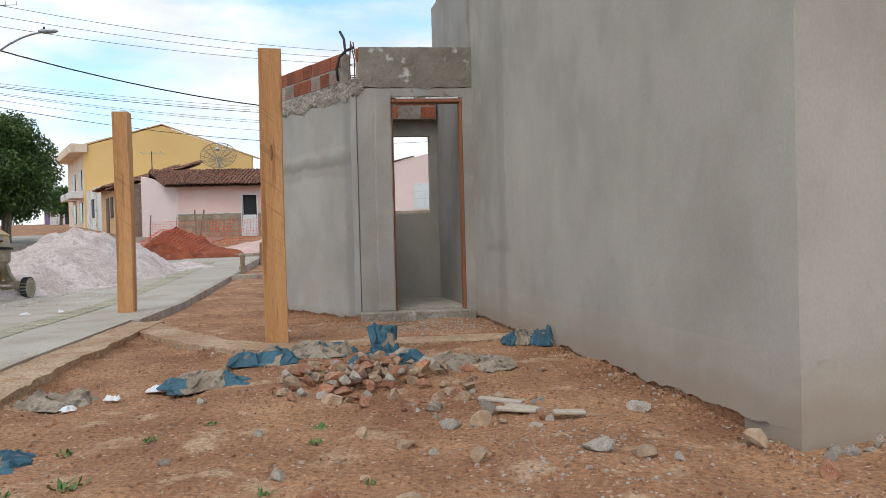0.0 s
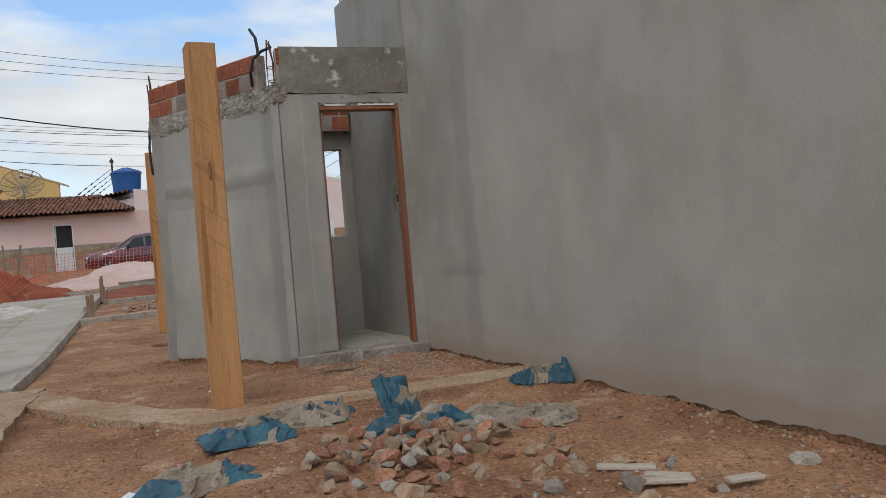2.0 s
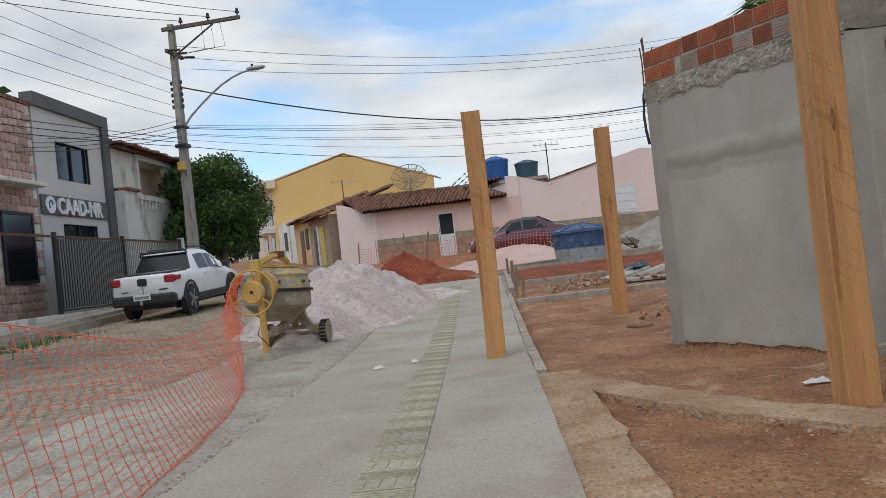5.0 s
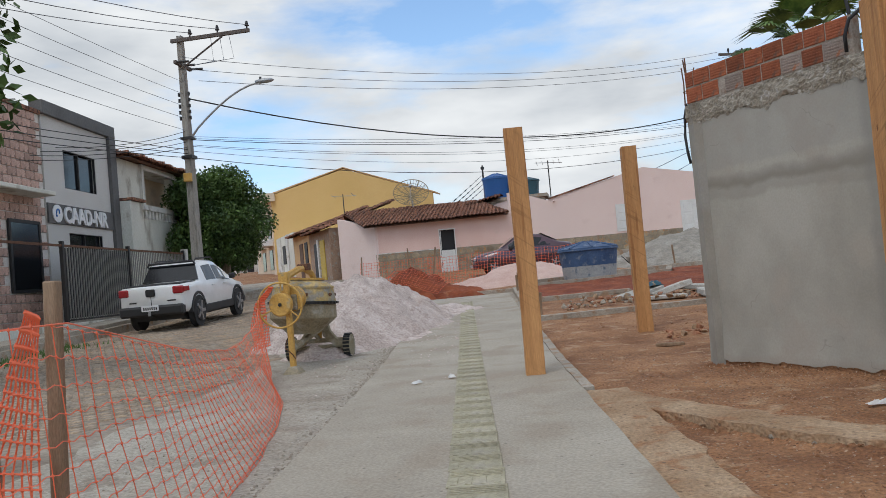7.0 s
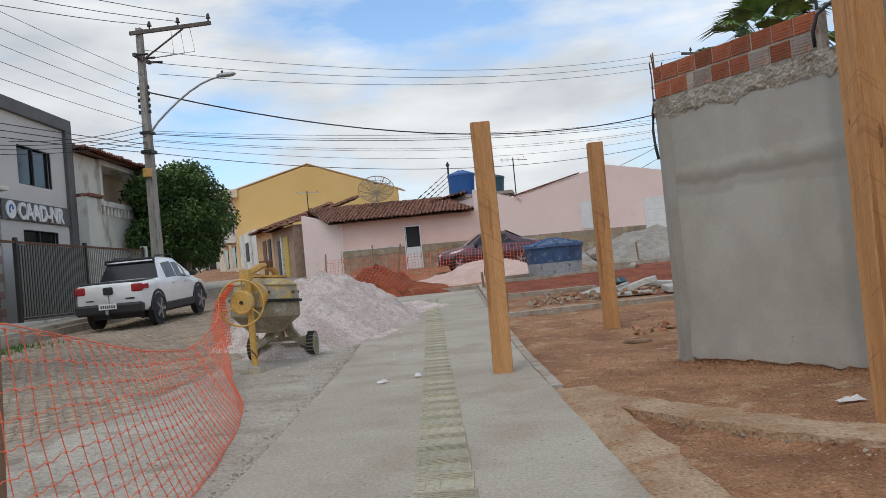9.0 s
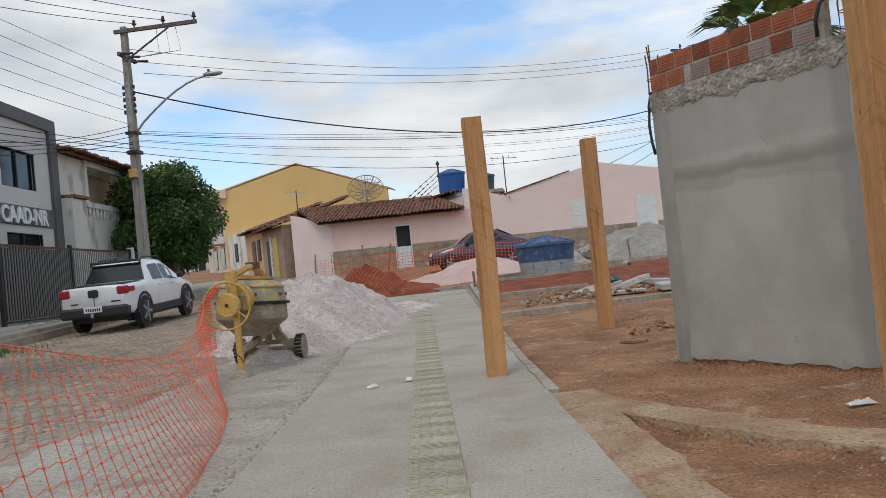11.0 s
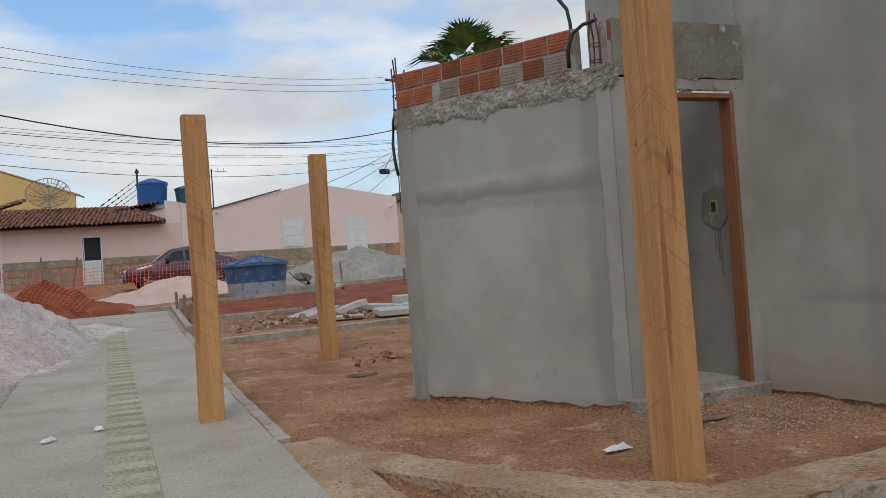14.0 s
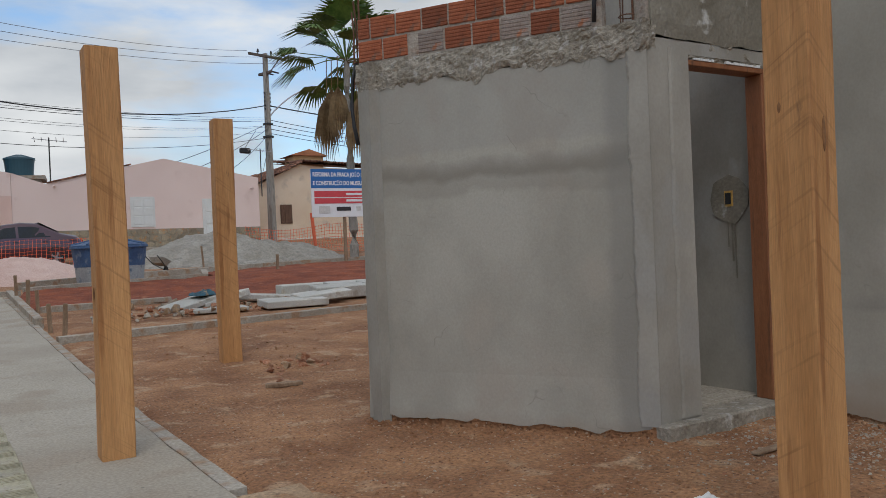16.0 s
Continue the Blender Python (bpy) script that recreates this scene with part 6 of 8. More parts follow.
    part("yoke_clamp", one_box(lx - 0.06, -0.86, 1.27, lx + 0.09, -0.72, 1.36, 0.01), M_RUST, t)
    part("rear_post", tube(bmesh.new(), [(lx - 0.02, -0.20, 1.06), (0.06, -0.12, 0.30)], 0.035, 6), M_YELLOWP, t)
    disc = part("pulley_guard", cone(cone(bmesh.new(), 0.147, 0.147, 0.06, 30, Matrix.Translation((lx - 0.06, ly - 0.05, 0.87)) @ pose(0, 0, 0, 90, 0, 0)), 0.147, 0.132, 0.012, 30, Matrix.Translation((lx - 0.06, ly - 0.11, 0.87)) @ pose(0, 0, 0, 90, 0, 0)), M_YELLOWP, t, "round yellow pulley guard")
    part("axle_cap", cone(bmesh.new(), 0.022, 0.02, 0.02, 12, Matrix.Translation((lx - 0.06, ly - 0.123, 0.87)) @ pose(0, 0, 0, 90, 0, 0)), M_IRON, disc)
    part("motor_cover", cone(bmesh.new(), 0.16, 0.16, 0.09, 22, Matrix.Translation((lx + 0.03, ly + 0.16, 0.93)) @ pose(0, 0, 0, 90, 0, 0)), M_YELLOWP, t, "yellow gear cover behind the leg")
    part("gear_box", one_box(lx - 0.09, ly + 0.04, 0.78, lx + 0.10, ly + 0.30, 0.98, 0.015), M_DRUM, t)
    bm = bmesh.new()
    R = 0.262
    ring = [(lx - 0.05 + R * math.cos(k * math.tau / 36), ly - 0.15 + 0.05 * math.cos(k * math.tau / 36), 0.865 + R * 1.06 * math.sin(k * math.tau / 36)) for k in range(37)]
    tube(bm, ring, 0.0125, 8)
    hw = part("hand_wheel", bm, M_YELLOWP, t, "large thin yellow tilting hand wheel")
    for k in range(3):
        a = k * math.tau / 3 - 0.62
        part("spoke", tube(bmesh.new(), [(lx - 0.05 + 0.12 * math.cos(a), ly - 0.10, 0.87 + 0.12 * math.sin(a)), (lx - 0.05 + R * math.cos(a), ly - 0.15 + 0.05 * math.cos(a), 0.865 + R * 1.06 * math.sin(a))], 0.01, 5), M_YELLOWP, hw)
    part("axle", tube(bmesh.new(), [(-0.37, -0.10, 0.17), (0.47, -0.10, 0.17)], 0.03, 8), M_DRUM, t)
    part("cross_tube", tube(bmesh.new(), [(-0.30, -0.14, 0.27), (0.40, -0.14, 0.26)], 0.035, 6), M_DRUM, t)
    part("tow_beam", tube(bmesh.new(), [(lx, ly + 0.02, 0.30), (0.06, -0.14, 0.42)], 0.04, 6), M_DRUM, t, "cement-caked beam from leg to axle")
    part("chain", tube(bmesh.new(), [(lx - 0.04, ly - 0.04, 0.42), (lx - 0.07, ly - 0.05, 0.33), (lx + 0.02, ly - 0.05, 0.24), (lx + 0.05, ly - 0.04, 0.18)], 0.008, 5), M_RUST, t)
    part("strut", tube(bmesh.new(), [(0.06, -0.14, 0.28), (0.06, -0.5, 0.45)], 0.03, 6), M_DRUM, t)
    for s in (-1, 1):
        bm = bmesh.new()
        prism(bm, [(0.05 + s * 0.06, 0.46), (0.05 + s * 0.14, 0.55), (0.05 + s * 0.18, 0.40), (0.05 + s * 0.26, 0.29), (0.05 + s * 0.37, 0.24), (0.05 + s * 0.37, 0.16), (0.05 + s * 0.22, 0.2), (0.05 + s * 0.08, 0.33)], -0.19, -0.10)
        part("bracket", bm, M_DRUM, t, "curved steel support")
        mm = Matrix.Translation((0.05 + s * 0.42, -0.10, 0.17)) @ pose(0, 0, 0, 0, 90, 0)
        bm = bmesh.new()
        n = 24
        loft(bm, [[mm @ Vector((r * math.cos(k * math.tau / n), r * math.sin(k * math.tau / n), z)) for k in range(n)] for r, z in ((0.10, -0.05), (0.155, -0.047), (0.16, 0), (0.155, 0.047), (0.10, 0.05))])
        w = part("wheel", bm, M_DRUM, t, "dusty solid rubber wheel")
        for k in range(20):
            a = k * math.tau / 20
            bb = one_box(0.154, -0.015, -0.045, 0.172, 0.015, 0.045)
            bmesh.ops.transform(bb, matrix=mm @ Matrix.Rotation(a, 4, "Z"), verts=bb.verts)
            part("tread_block", bb, M_RUBBER, w)
        for k in range(5):
            bb = one_box(0.02, -0.014, -0.056, 0.105, 0.014, 0.056)
            bmesh.ops.transform(bb, matrix=mm @ Matrix.Rotation(k * math.tau / 5, 4, "Z"), verts=bb.verts)
            part("spoke", bb, M_DRUM, w)
    return t


mixer(pose(-7.17, 12.84, ground_z(-7.2, 12.7) + 0.0, 1.0, 0, 2.5))


# ---- heaps ----
def heap(name, x, y, rx, ry, h, material, label, seed, turn=0.0, kind="", lump=0.10, n=56):
    bm = bmesh.new()
    ca, sa = math.cos(radians(turn)), math.sin(radians(turn))
    rows = []
    for j in range(n + 1):
        row = []
        for i in range(n + 1):
            u, v = 2 * i / n - 1, 2 * j / n - 1
            px, py = u * rx * 1.15, v * ry * 1.15
            wx, wy = x + px * ca - py * sa, y + px * sa + py * ca
            d = math.hypot(px / rx, py / ry) * (1 + 0.22 * fbm(wx, wy, seed, 0.8))
            k = max(0.0, 1 - d)
            z = h * (1 - (1 - k) ** 1.25) * 1.0
            z += (lump * fbm(wx, wy, seed + 5, 1.6, 4) + 0.35 * lump * fbm(wx, wy, seed + 9, 6.0)) * min(k * 4, 1)
            row.append(bm.verts.new((wx - x, wy - y, ground_z(wx, wy) - ground_z(x, y) - 0.04 + z if k > 0 else ground_z(wx, wy) - ground_z(x, y) - 0.12)))
        rows.append(row)
    for a, b in zip(rows, rows[1:]):
        for i in range(n):
            bm.faces.new((a[i], a[i + 1], b[i + 1], b[i]))
    ob = mesh_ob(name, bm, material, True)
    ob.matrix_basis = pose(x, y, ground_z(x, y))
    return tagged(ob, label, "heap", kind="stuff")


heap("sand_heap", -7.6, 16.5, 1.75, 4.0, 1.12, M_SAND, "pale pinkish sand heap spilling over the walkway", 1.0, 6, lump=0.16, n=90)
heap("sand_spill", -6.55, 15.2, 1.1, 2.4, 0.14, M_SAND, "thin spilled pale sand on the walkway", 8.0, 10, lump=0.05)
heap("sand_spill", -6.7, 19.2, 1.2, 2.6, 0.2, M_SAND, "low pale sand spilled along the walkway edge", 9.0, 8, lump=0.06)
heap("red_earth_heap", -8.6, 25.4, 1.35, 2.3, 0.95, M_RED, "dark red earth heap under orange netting", 2.0, 4, lump=0.2)
heap("red_earth_heap", -7.5, 24.9, 1.2, 1.2, 0.35, M_RED, "low red earth at the walkway end", 2.6, 4, lump=0.1)
heap("pink_sand_heap", -5.75, 29.6, 2.6, 2.2, 0.72, M_PINKSAND, "pink sand heap behind a net", 3.0)
heap("gravel_heap", 0.5, 34.6, 3.9, 2.8, 1.15, M_GREYSAND, "wide grey gravel heap by the far kerb", 4.0, 0, lump=0.14)
heap("gravel_heap", -1.3, 33.4, 1.3, 1.6, 0.5, M_GREYSAND, "small grey gravel heap", 5.0)
heap("gravel_heap", 2.9, 34.6, 2.4, 2.0, 0.7, M_GREYSAND, "side lobe of the grey gravel heap", 6.0, lump=0.12)


# ---- orange nets ----
def net(name, low, high, rows, label, step=0.075, r=0.0035, sag=0.0, seed=1.0, ripple=0.03, group="orange nets", wave=0.0, gather=1.0, knot=2.4):
    """A plastic net between a lower and an upper line of points; round strands, each cell open."""
    def walkline(pts, n):
        pts = [Vector(p) for p in pts]
        lens = [0.0]
        for a, b in zip(pts, pts[1:]):
            lens.append(lens[-1] + (b - a).length)
        out = []
        for i in range(n + 1):
            d = lens[-1] * i / n
            k = max(j for j in range(len(lens)) if lens[j] <= d + 1e-9)
            k = min(k, len(pts) - 2)
            f = (d - lens[k]) / max(lens[k + 1] - lens[k], 1e-9)
            out.append(pts[k].lerp(pts[k + 1], f))
        return out, lens[-1]
    _, length = walkline(low, 4)
    n = int(length / step)
    a, _ = walkline(low, n)
    b, _ = walkline(high, n)
    grid = []
    for i in range(n + 1):
        col = []
        for j in range(rows + 1):
            f = (j / rows) ** gather
            p = a[i].lerp(b[i], f)
            q = Vector((fbm(p.x, p.y, p.z + seed, 1.4), fbm(p.x + 9, p.y, p.z + seed, 1.4), fbm(p.x, p.y + 7, p.z + seed, 1.4))) * ripple
            p = p + q - Vector((0, 0, sag * math.sin(math.pi * f)))
            col.append(p)
        grid.append(col)
    vs, fs = [], []

    def strand(p, q):
        d = (q - p)
        if d.length < 1e-6:
            return
        d.normalize()
        s = d.cross(Vector((0.3, 0.5, 0.81))).normalized()
        u = d.cross(s)
        k0 = len(vs)
        for e in (p, q):
            for k in range(3):
                an = k * math.tau / 3
                vs.append(e + (s * math.cos(an) + u * math.sin(an)) * r)
        for k in range(3):
            fs.append((k0 + k, k0 + (k + 1) % 3, k0 + 3 + (k + 1) % 3, k0 + 3 + k))
    for i in range(n + 1):
        for j in range(rows + 1):
            c, q = grid[i][j], r * knot
            k0 = len(vs)
            vs.extend(c + Vector(o) for o in ((q, 0, 0), (-q, 0, 0), (0, q, 0), (0, -q, 0), (0, 0, q * 1.5), (0, 0, -q * 1.5)))
            for a0, b0 in ((0, 2), (2, 1), (1, 3), (3, 0)):
                fs.append((k0 + a0, k0 + b0, k0 + 4))
                fs.append((k0 + b0, k0 + a0, k0 + 5))
            if j < rows:
                strand(grid[i][j], grid[i][j + 1])
            if i < n:
                a0, b0 = grid[i][j], grid[i + 1][j]
                up = (grid[i][min(j + 1, rows)] - grid[i][max(j - 1, 0)]) * wave * 0.11
                pts = [a0, a0.lerp(b0, 0.3) - up, a0.lerp(b0, 0.7) + up, b0] if wave else [a0, b0]
                for p0, p1 in zip(pts, pts[1:]):
                    strand(p0, p1)
    me = bpy.data.meshes.new(name)
    me.from_pydata([tuple(v) for v in vs], [], fs)
    me.materials.append(M_NET)
    return tagged(new(name, me), label, "safety net", group)


NET_LOW = [(-4.7, 2.6, -0.03), (-4.92, 4.5, 0.0), (-5.05, 5.6, 0.02), (-5.25, 6.35, 0.02), (-5.65, 7.7, 0.02), (-6.1, 8.9, 0.02), (-6.85, 10.4, 0.03), (-7.24, 11.2, 0.10)]
NET_TOP = [(-4.8, 2.6, 1.0), (-5.0, 4.5, 1.0), (-5.32, 5.6, 0.84), (-5.55, 6.35, 0.74), (-6.02, 7.7, 0.63), (-6.45, 8.9, 0.62), (-6.98, 10.4, 0.72), (-7.30, 11.22, 1.0)]
big = net("net_mesh", NET_LOW, NET_TOP, 14, "", 0.13, 0.0023, 0.04, 1.0, 0.03, "", 0.3, 1.3, 3.0)
big_net = thing("safety_net", "orange plastic safety net sagging from a stake to the mixer", "safety net", None, "orange nets")
big.parent = big_net
for key in ("label", "category", "group"):
    if key in big:
        del big[key]
for pts in (NET_LOW, NET_TOP):
    part("edge_cord", tube(bmesh.new(), [Vector(p) + Vector((0, 0, 0.004)) for p in pts], 0.0035, 5), M_NET, big_net)
net("tied_net", [(-7.16, 11.16, 0.42), (-7.22, 11.15, 0.7), (-7.22, 11.16, 0.95), (-7.10, 11.18, 1.12)], [(-7.34, 11.1, 0.40), (-7.37, 11.1, 0.66), (-7.32, 11.12, 0.92), (-7.14, 11.15, 1.13)], 9,
    "bunched orange net tied to the mixer", 0.035, 0.0045, 0.0, 3.0, 0.06)
net("tied_net", [(-5.08, 4.42, 0.02), (-5.10, 4.42, 0.5), (-5.06, 4.43, 1.02)], [(-5.27, 4.30, 0.0), (-5.24, 4.32, 0.5), (-5.09, 4.40, 1.04)], 7,
    "orange net gathered round the stake", 0.05, 0.004, 0.0, 5.0, 0.06)


def heap_net(name, x0, x1, y0, y1, zf, label, step=0.1, r=0.008, rowsn=None):
    n = int((x1 - x0) / step)
    low = [(x0 + (x1 - x0) * i / n, y0, zf(x0 + (x1 - x0) * i / n, y0)) for i in range(n + 1)]
    high = [(x0 + (x1 - x0) * i / n, y1, zf(x0 + (x1 - x0) * i / n, y1)) for i in range(n + 1)]
    return net(name, low, high, rowsn or 12, label, step, r, 0.0, 5.0, 0.05)


# upright nets on stakes farther off
heap_net("safety_net", -13.2, -9.6, 34.6, 34.9, lambda x, y: ground_z(x, y) + (0.05 if y < 34.7 else 1.0), "orange safety net before the pink house", 0.12, 0.006, 8)
heap_net("safety_net", -9.5, -3.0, 31.4, 31.7, lambda x, y: ground_z(x, y) + (0.05 if y < 31.6 else 1.05), "orange safety net beside the parked car", 0.12, 0.006, 9)
heap_net("safety_net", 2.0, 12.0, 37.0, 37.25, lambda x, y: ground_z(x, y) + (0.05 if y < 37.1 else 1.1 + 0.12 * math.sin(x * 1.3)), "orange safety net across the far street", 0.12, 0.008, 8)
net("heap_net", [(-10.1, 24.6, 0.85), (-9.2, 24.0, 0.9), (-8.6, 23.9, 0.95), (-7.6, 23.7, 0.62)], [(-10.2, 26.0, 0.75), (-9.2, 25.4, 1.38), (-8.6, 25.5, 1.40), (-7.4, 25.4, 0.95)], 12,
    "orange net thrown over the red earth heap", 0.11, 0.003, -0.06, 2.0, 0.05)


# ---- loose things on the ground ----
def stake(x, y, h, w=0.05, lean=0.0, turn=0.0, z=None, material=None, label="weathered wooden stake driven into the earth"):
    bm = bmesh.new()
    box(bm, -w / 2, -w / 2, -0.15, w / 2, w / 2, h, None, w * 0.12)
    ob = mesh_ob("wooden_stake", bm, material or M_STAKE)
    ob.matrix_basis = pose(x, y, ground_z(x, y) if z is None else z, 0, lean, turn)
    return tagged(ob, label, "stake", "wooden stakes")


stake(-5.11, 4.52, 1.19, 0.05, 2, 10, None, None, "brown wooden stake holding the orange net")
stake(-5.24, 4.42, 1.03, 0.05, -3, 30, None, None, "brown wooden stake draped with orange net")
stake(-4.25, 16.45, 0.45, 0.06, 3)
stake(-4.45, 17.2, 0.4, 0.06, -2)
stake(-4.95, 20.9, 0.55, 0.07, 2)
stake(-4.75, 20.2, 0.4, 0.06, -2)
stake(-5.25, 22.6, 0.55, 0.06, -1)
stake(0.95, 26.9, 0.55, 0.08)
stake(-0.45, 31.6, 0.7, 0.06, -4)
stake(-8.3, 26.2, 1.5, 0.05, 9, 0, None, None, "thin brown stick standing in the red heap")
stake(-10.6, 33.2, 1.5, 0.05, -2)
stake(-13.1, 34.6, 1.3, 0.05, 3)
stake(-3.1, 31.6, 1.3, 0.06, 2)
stake(4.6, 36.2, 1.7, 0.12, -5, 0, None, M_NET, "stake wrapped in orange net")
stake(8.2, 37.2, 1.3, 0.07, 4, 0, None, M_NET, "stake wrapped in orange net")

ROCKS = []
for k in range(9):
    rr = random.Random(50 + k)
    bm = bmesh.new()
    bmesh.ops.create_icosphere(bm, subdivisions=2, radius=0.5)
    sc = Vector((rr.uniform(0.8, 1.2), rr.uniform(0.6, 0.95), rr.uniform(0.5, 0.75)))
    planes = [(Vector((rr.uniform(-1, 1), rr.uniform(-1, 1), rr.uniform(-0.7, 1))).normalized(), rr.uniform(0.13, 0.33)) for _ in range(12)]
    for v in bm.verts:
        for nn, d in planes:
            e = v.co.dot(nn) - d
            if e > 0:
                v.co -= nn * e
        v.co *= 1.12 + 0.05 * noise.noise(v.co * 9 + Vector((k, 0, 0)))
        v.co = Vector((v.co.x * sc.x, v.co.y * sc.y, v.co.z * sc.z))
    lo = min(v.co.z for v in bm.verts)
    bmesh.ops.translate(bm, vec=(0, 0, -lo * 0.82), verts=bm.verts)
    me = bpy.data.meshes.new("rock")
    bm.to_mesh(me)
    bm.free()
    me.materials.append((M_ROCK, M_ROCKGREY, M_ROCKRED)[k % 3])
    ROCKS.append(me)
ROCK_LABEL = ("ochre broken stone lying on the bare earth", "grey lump of broken concrete on the earth", "reddish broken brick lump on the earth")


def rock(x, y, size, kind, seed, z=None, group="loose stones"):
    rr = random.Random(seed)
    k = kind + 3 * rr.randrange(3)
    ob = new("rock", ROCKS[k])
    zz = dirt_z(x, y) if z is None else z
    ob.matrix_basis = pose(x, y, zz - 0.012, rr.uniform(-12, 12), rr.uniform(-12, 12), rr.uniform(0, 360)) @ Matrix.Diagonal((size, size, size, 1))
    return tagged(ob, ROCK_LABEL[kind], "rock", group)


for i, (x, y, s, k) in enumerate(((-0.83, 3.83, 0.10, 1), (-1.11, 3.42, 0.09, 1), (-0.62, 3.24, 0.12, 1), (-0.43, 2.96, 0.16, 2), (-0.08, 2.94, 0.15, 0), (-0.14, 3.56, 0.13, 0), (0.15, 3.38, 0.14, 0),
                                  (-0.03, 3.51, 0.08, 1), (0.95, 4.12, 0.16, 1), (0.65, 3.45, 0.18, 1), (0.82, 3.38, 0.19, 0), (1.30, 3.50, 0.17, 0), (1.40, 3.12, 0.16, 2), (0.93, 3.33, 0.09, 1),
                                  (-0.03, 4.28, 0.16, 1), (0.22, 4.15, 0.18, 1), (0.05, 3.95, 0.15, 1), (0.16, 3.92, 0.17, 0), (-0.60, 4.45, 0.20, 0), (-0.38, 4.40, 0.15, 2), (-0.85, 4.75, 0.18, 0),
                                  (-0.66, 4.85, 0.2, 0), (-0.45, 4.9, 0.2, 0), (-0.78, 4.6, 0.13, 1), (-0.42, 4.6, 0.12, 1), (-0.3, 4.75, 0.17, 2), (0.3, 4.4, 0.14, 0), (0.05, 4.55, 0.13, 0),
                                  (-0.28, 3.2, 0.09, 0), (0.4, 3.7, 0.08, 2), (-1.3, 4.0, 0.07, 0), (0.8, 4.9, 0.09, 2), (0.6, 5.1, 0.08, 0), (-1.0, 3.0, 0.07, 2))):
    rock(x, y, s, k, 300 + i)
rr = random.Random(77)
for i in range(150):
    a, d = rr.uniform(0, math.tau), abs(rr.gauss(0, 1))
    x, y = -0.45 + math.cos(a) * d * 0.42, 4.95 + math.sin(a) * d * 0.33
    hgt = 0.13 * max(0, 1 - d / 1.8)
    rock(x, y, rr.uniform(0.05, 0.16), rr.choice((0, 0, 2, 2, 1)), 500 + i, dirt_z(x, y) + hgt * rr.random(), "rubble heap stones")
for i in range(34):
    x = rr.uniform(-0.2, 0.55)
    rock(x, rr.uniform(3.9, 4.5), rr.uniform(0.03, 0.09), rr.choice((0, 1, 1, 2)), 900 + i)
for i, (x, y, s, k) in enumerate(((-2.15, 12.55, 0.16, 0), (-1.98, 12.5, 0.13, 2), (-2.3, 12.25, 0.12, 2), (-1.9, 12.65, 0.15, 0), (-2.02, 12.62, 0.12, 0), (-1.75, 12.5, 0.1, 2), (-2.38, 11.85, 0.12, 2), (-2.12, 12.75, 0.14, 0), (-1.95, 12.6, 0.14, 2), (-2.33, 12.45, 0.16, 2))):
    rock(x, y, s, k, 1200 + i, dirt_z(x, y) + (0.07 if i in (4, 8) else 0), "stones by the post")
rubble = ([], [], [])
for i in range(170):
    x = rr.uniform(-3.9, -0.4)
    y = 17.3 + (x + 4) * 0.3 + abs(rr.gauss(0.6, 0.8))
    k = rr.choice((0, 0, 2, 1)) + 3 * rr.randrange(3)
    sz = rr.uniform(0.06, 0.12) + 0.14 * rr.random() ** 3
    rm = pose(x, y, ground_z(x, y) + rr.uniform(-0.01, 0.05), rr.uniform(-12, 12), rr.uniform(-12, 12), rr.uniform(0, 360)) @ Matrix.Diagonal((sz, sz, sz, 1))
    rubble[k % 3].append((ROCKS[k], rm))
for k, lumps in enumerate(rubble):
    vs, fs = [], []
    for me, rm in lumps:
        k0 = len(vs)
        vs += [tuple(rm @ v.co) for v in me.vertices]
        fs += [tuple(k0 + q for q in f.vertices) for f in me.polygons]
    me = bpy.data.meshes.new("rubble")
    me.from_pydata(vs, [], fs)
    me.materials.append((M_ROCK, M_ROCKGREY, M_ROCKRED)[k])
    tagged(new("rubble", me), ("ochre stone rubble", "grey concrete rubble", "red brick rubble")[k] + " lying behind the low kerb", "rubble", kind="stuff")
bm = one_box(-0.16, -0.025, 0, 0.16, 0.03, 0.045, 0.01)
log = mesh_ob("wood_offcut", bm, M_STAKE)
log.matrix_basis = pose(-2.41, 11.55, dirt_z(-2.41, 11.55), 0, 0, -6)
tagged(log, "dark broken wood offcut lying on the earth", "offcut", "wood scraps")
for i, (x, y, l, a) in enumerate(((0.30, 4.36, 0.24, -24), (0.36, 4.12, 0.2, -12), (0.60, 3.98, 0.15, 4), (0.40, 4.2, 0.18, -30), (-0.55, 7.9, 0.3, 15))):
    ob = mesh_ob("wood_offcut", one_box(-l / 2, -0.025, 0, l / 2, 0.025, 0.018, 0.004), M_LATH if i < 4 else M_STAKE)
    ob.matrix_basis = pose(x, y, dirt_z(x, y) + 0.012 * (i % 3), 0, 2, a)
    tagged(ob, "thin pale wood lath lying on the earth" if i < 4 else "dark stick lying by the doorway", "offcut", "wood scraps")


rp = random.Random(77)
for k in range(15):
    rock(rp.uniform(-2.35, -1.7), rp.uniform(12.4, 12.95), rp.uniform(0.07, 0.14), 2, 2300 + k, None, "stones by the post")


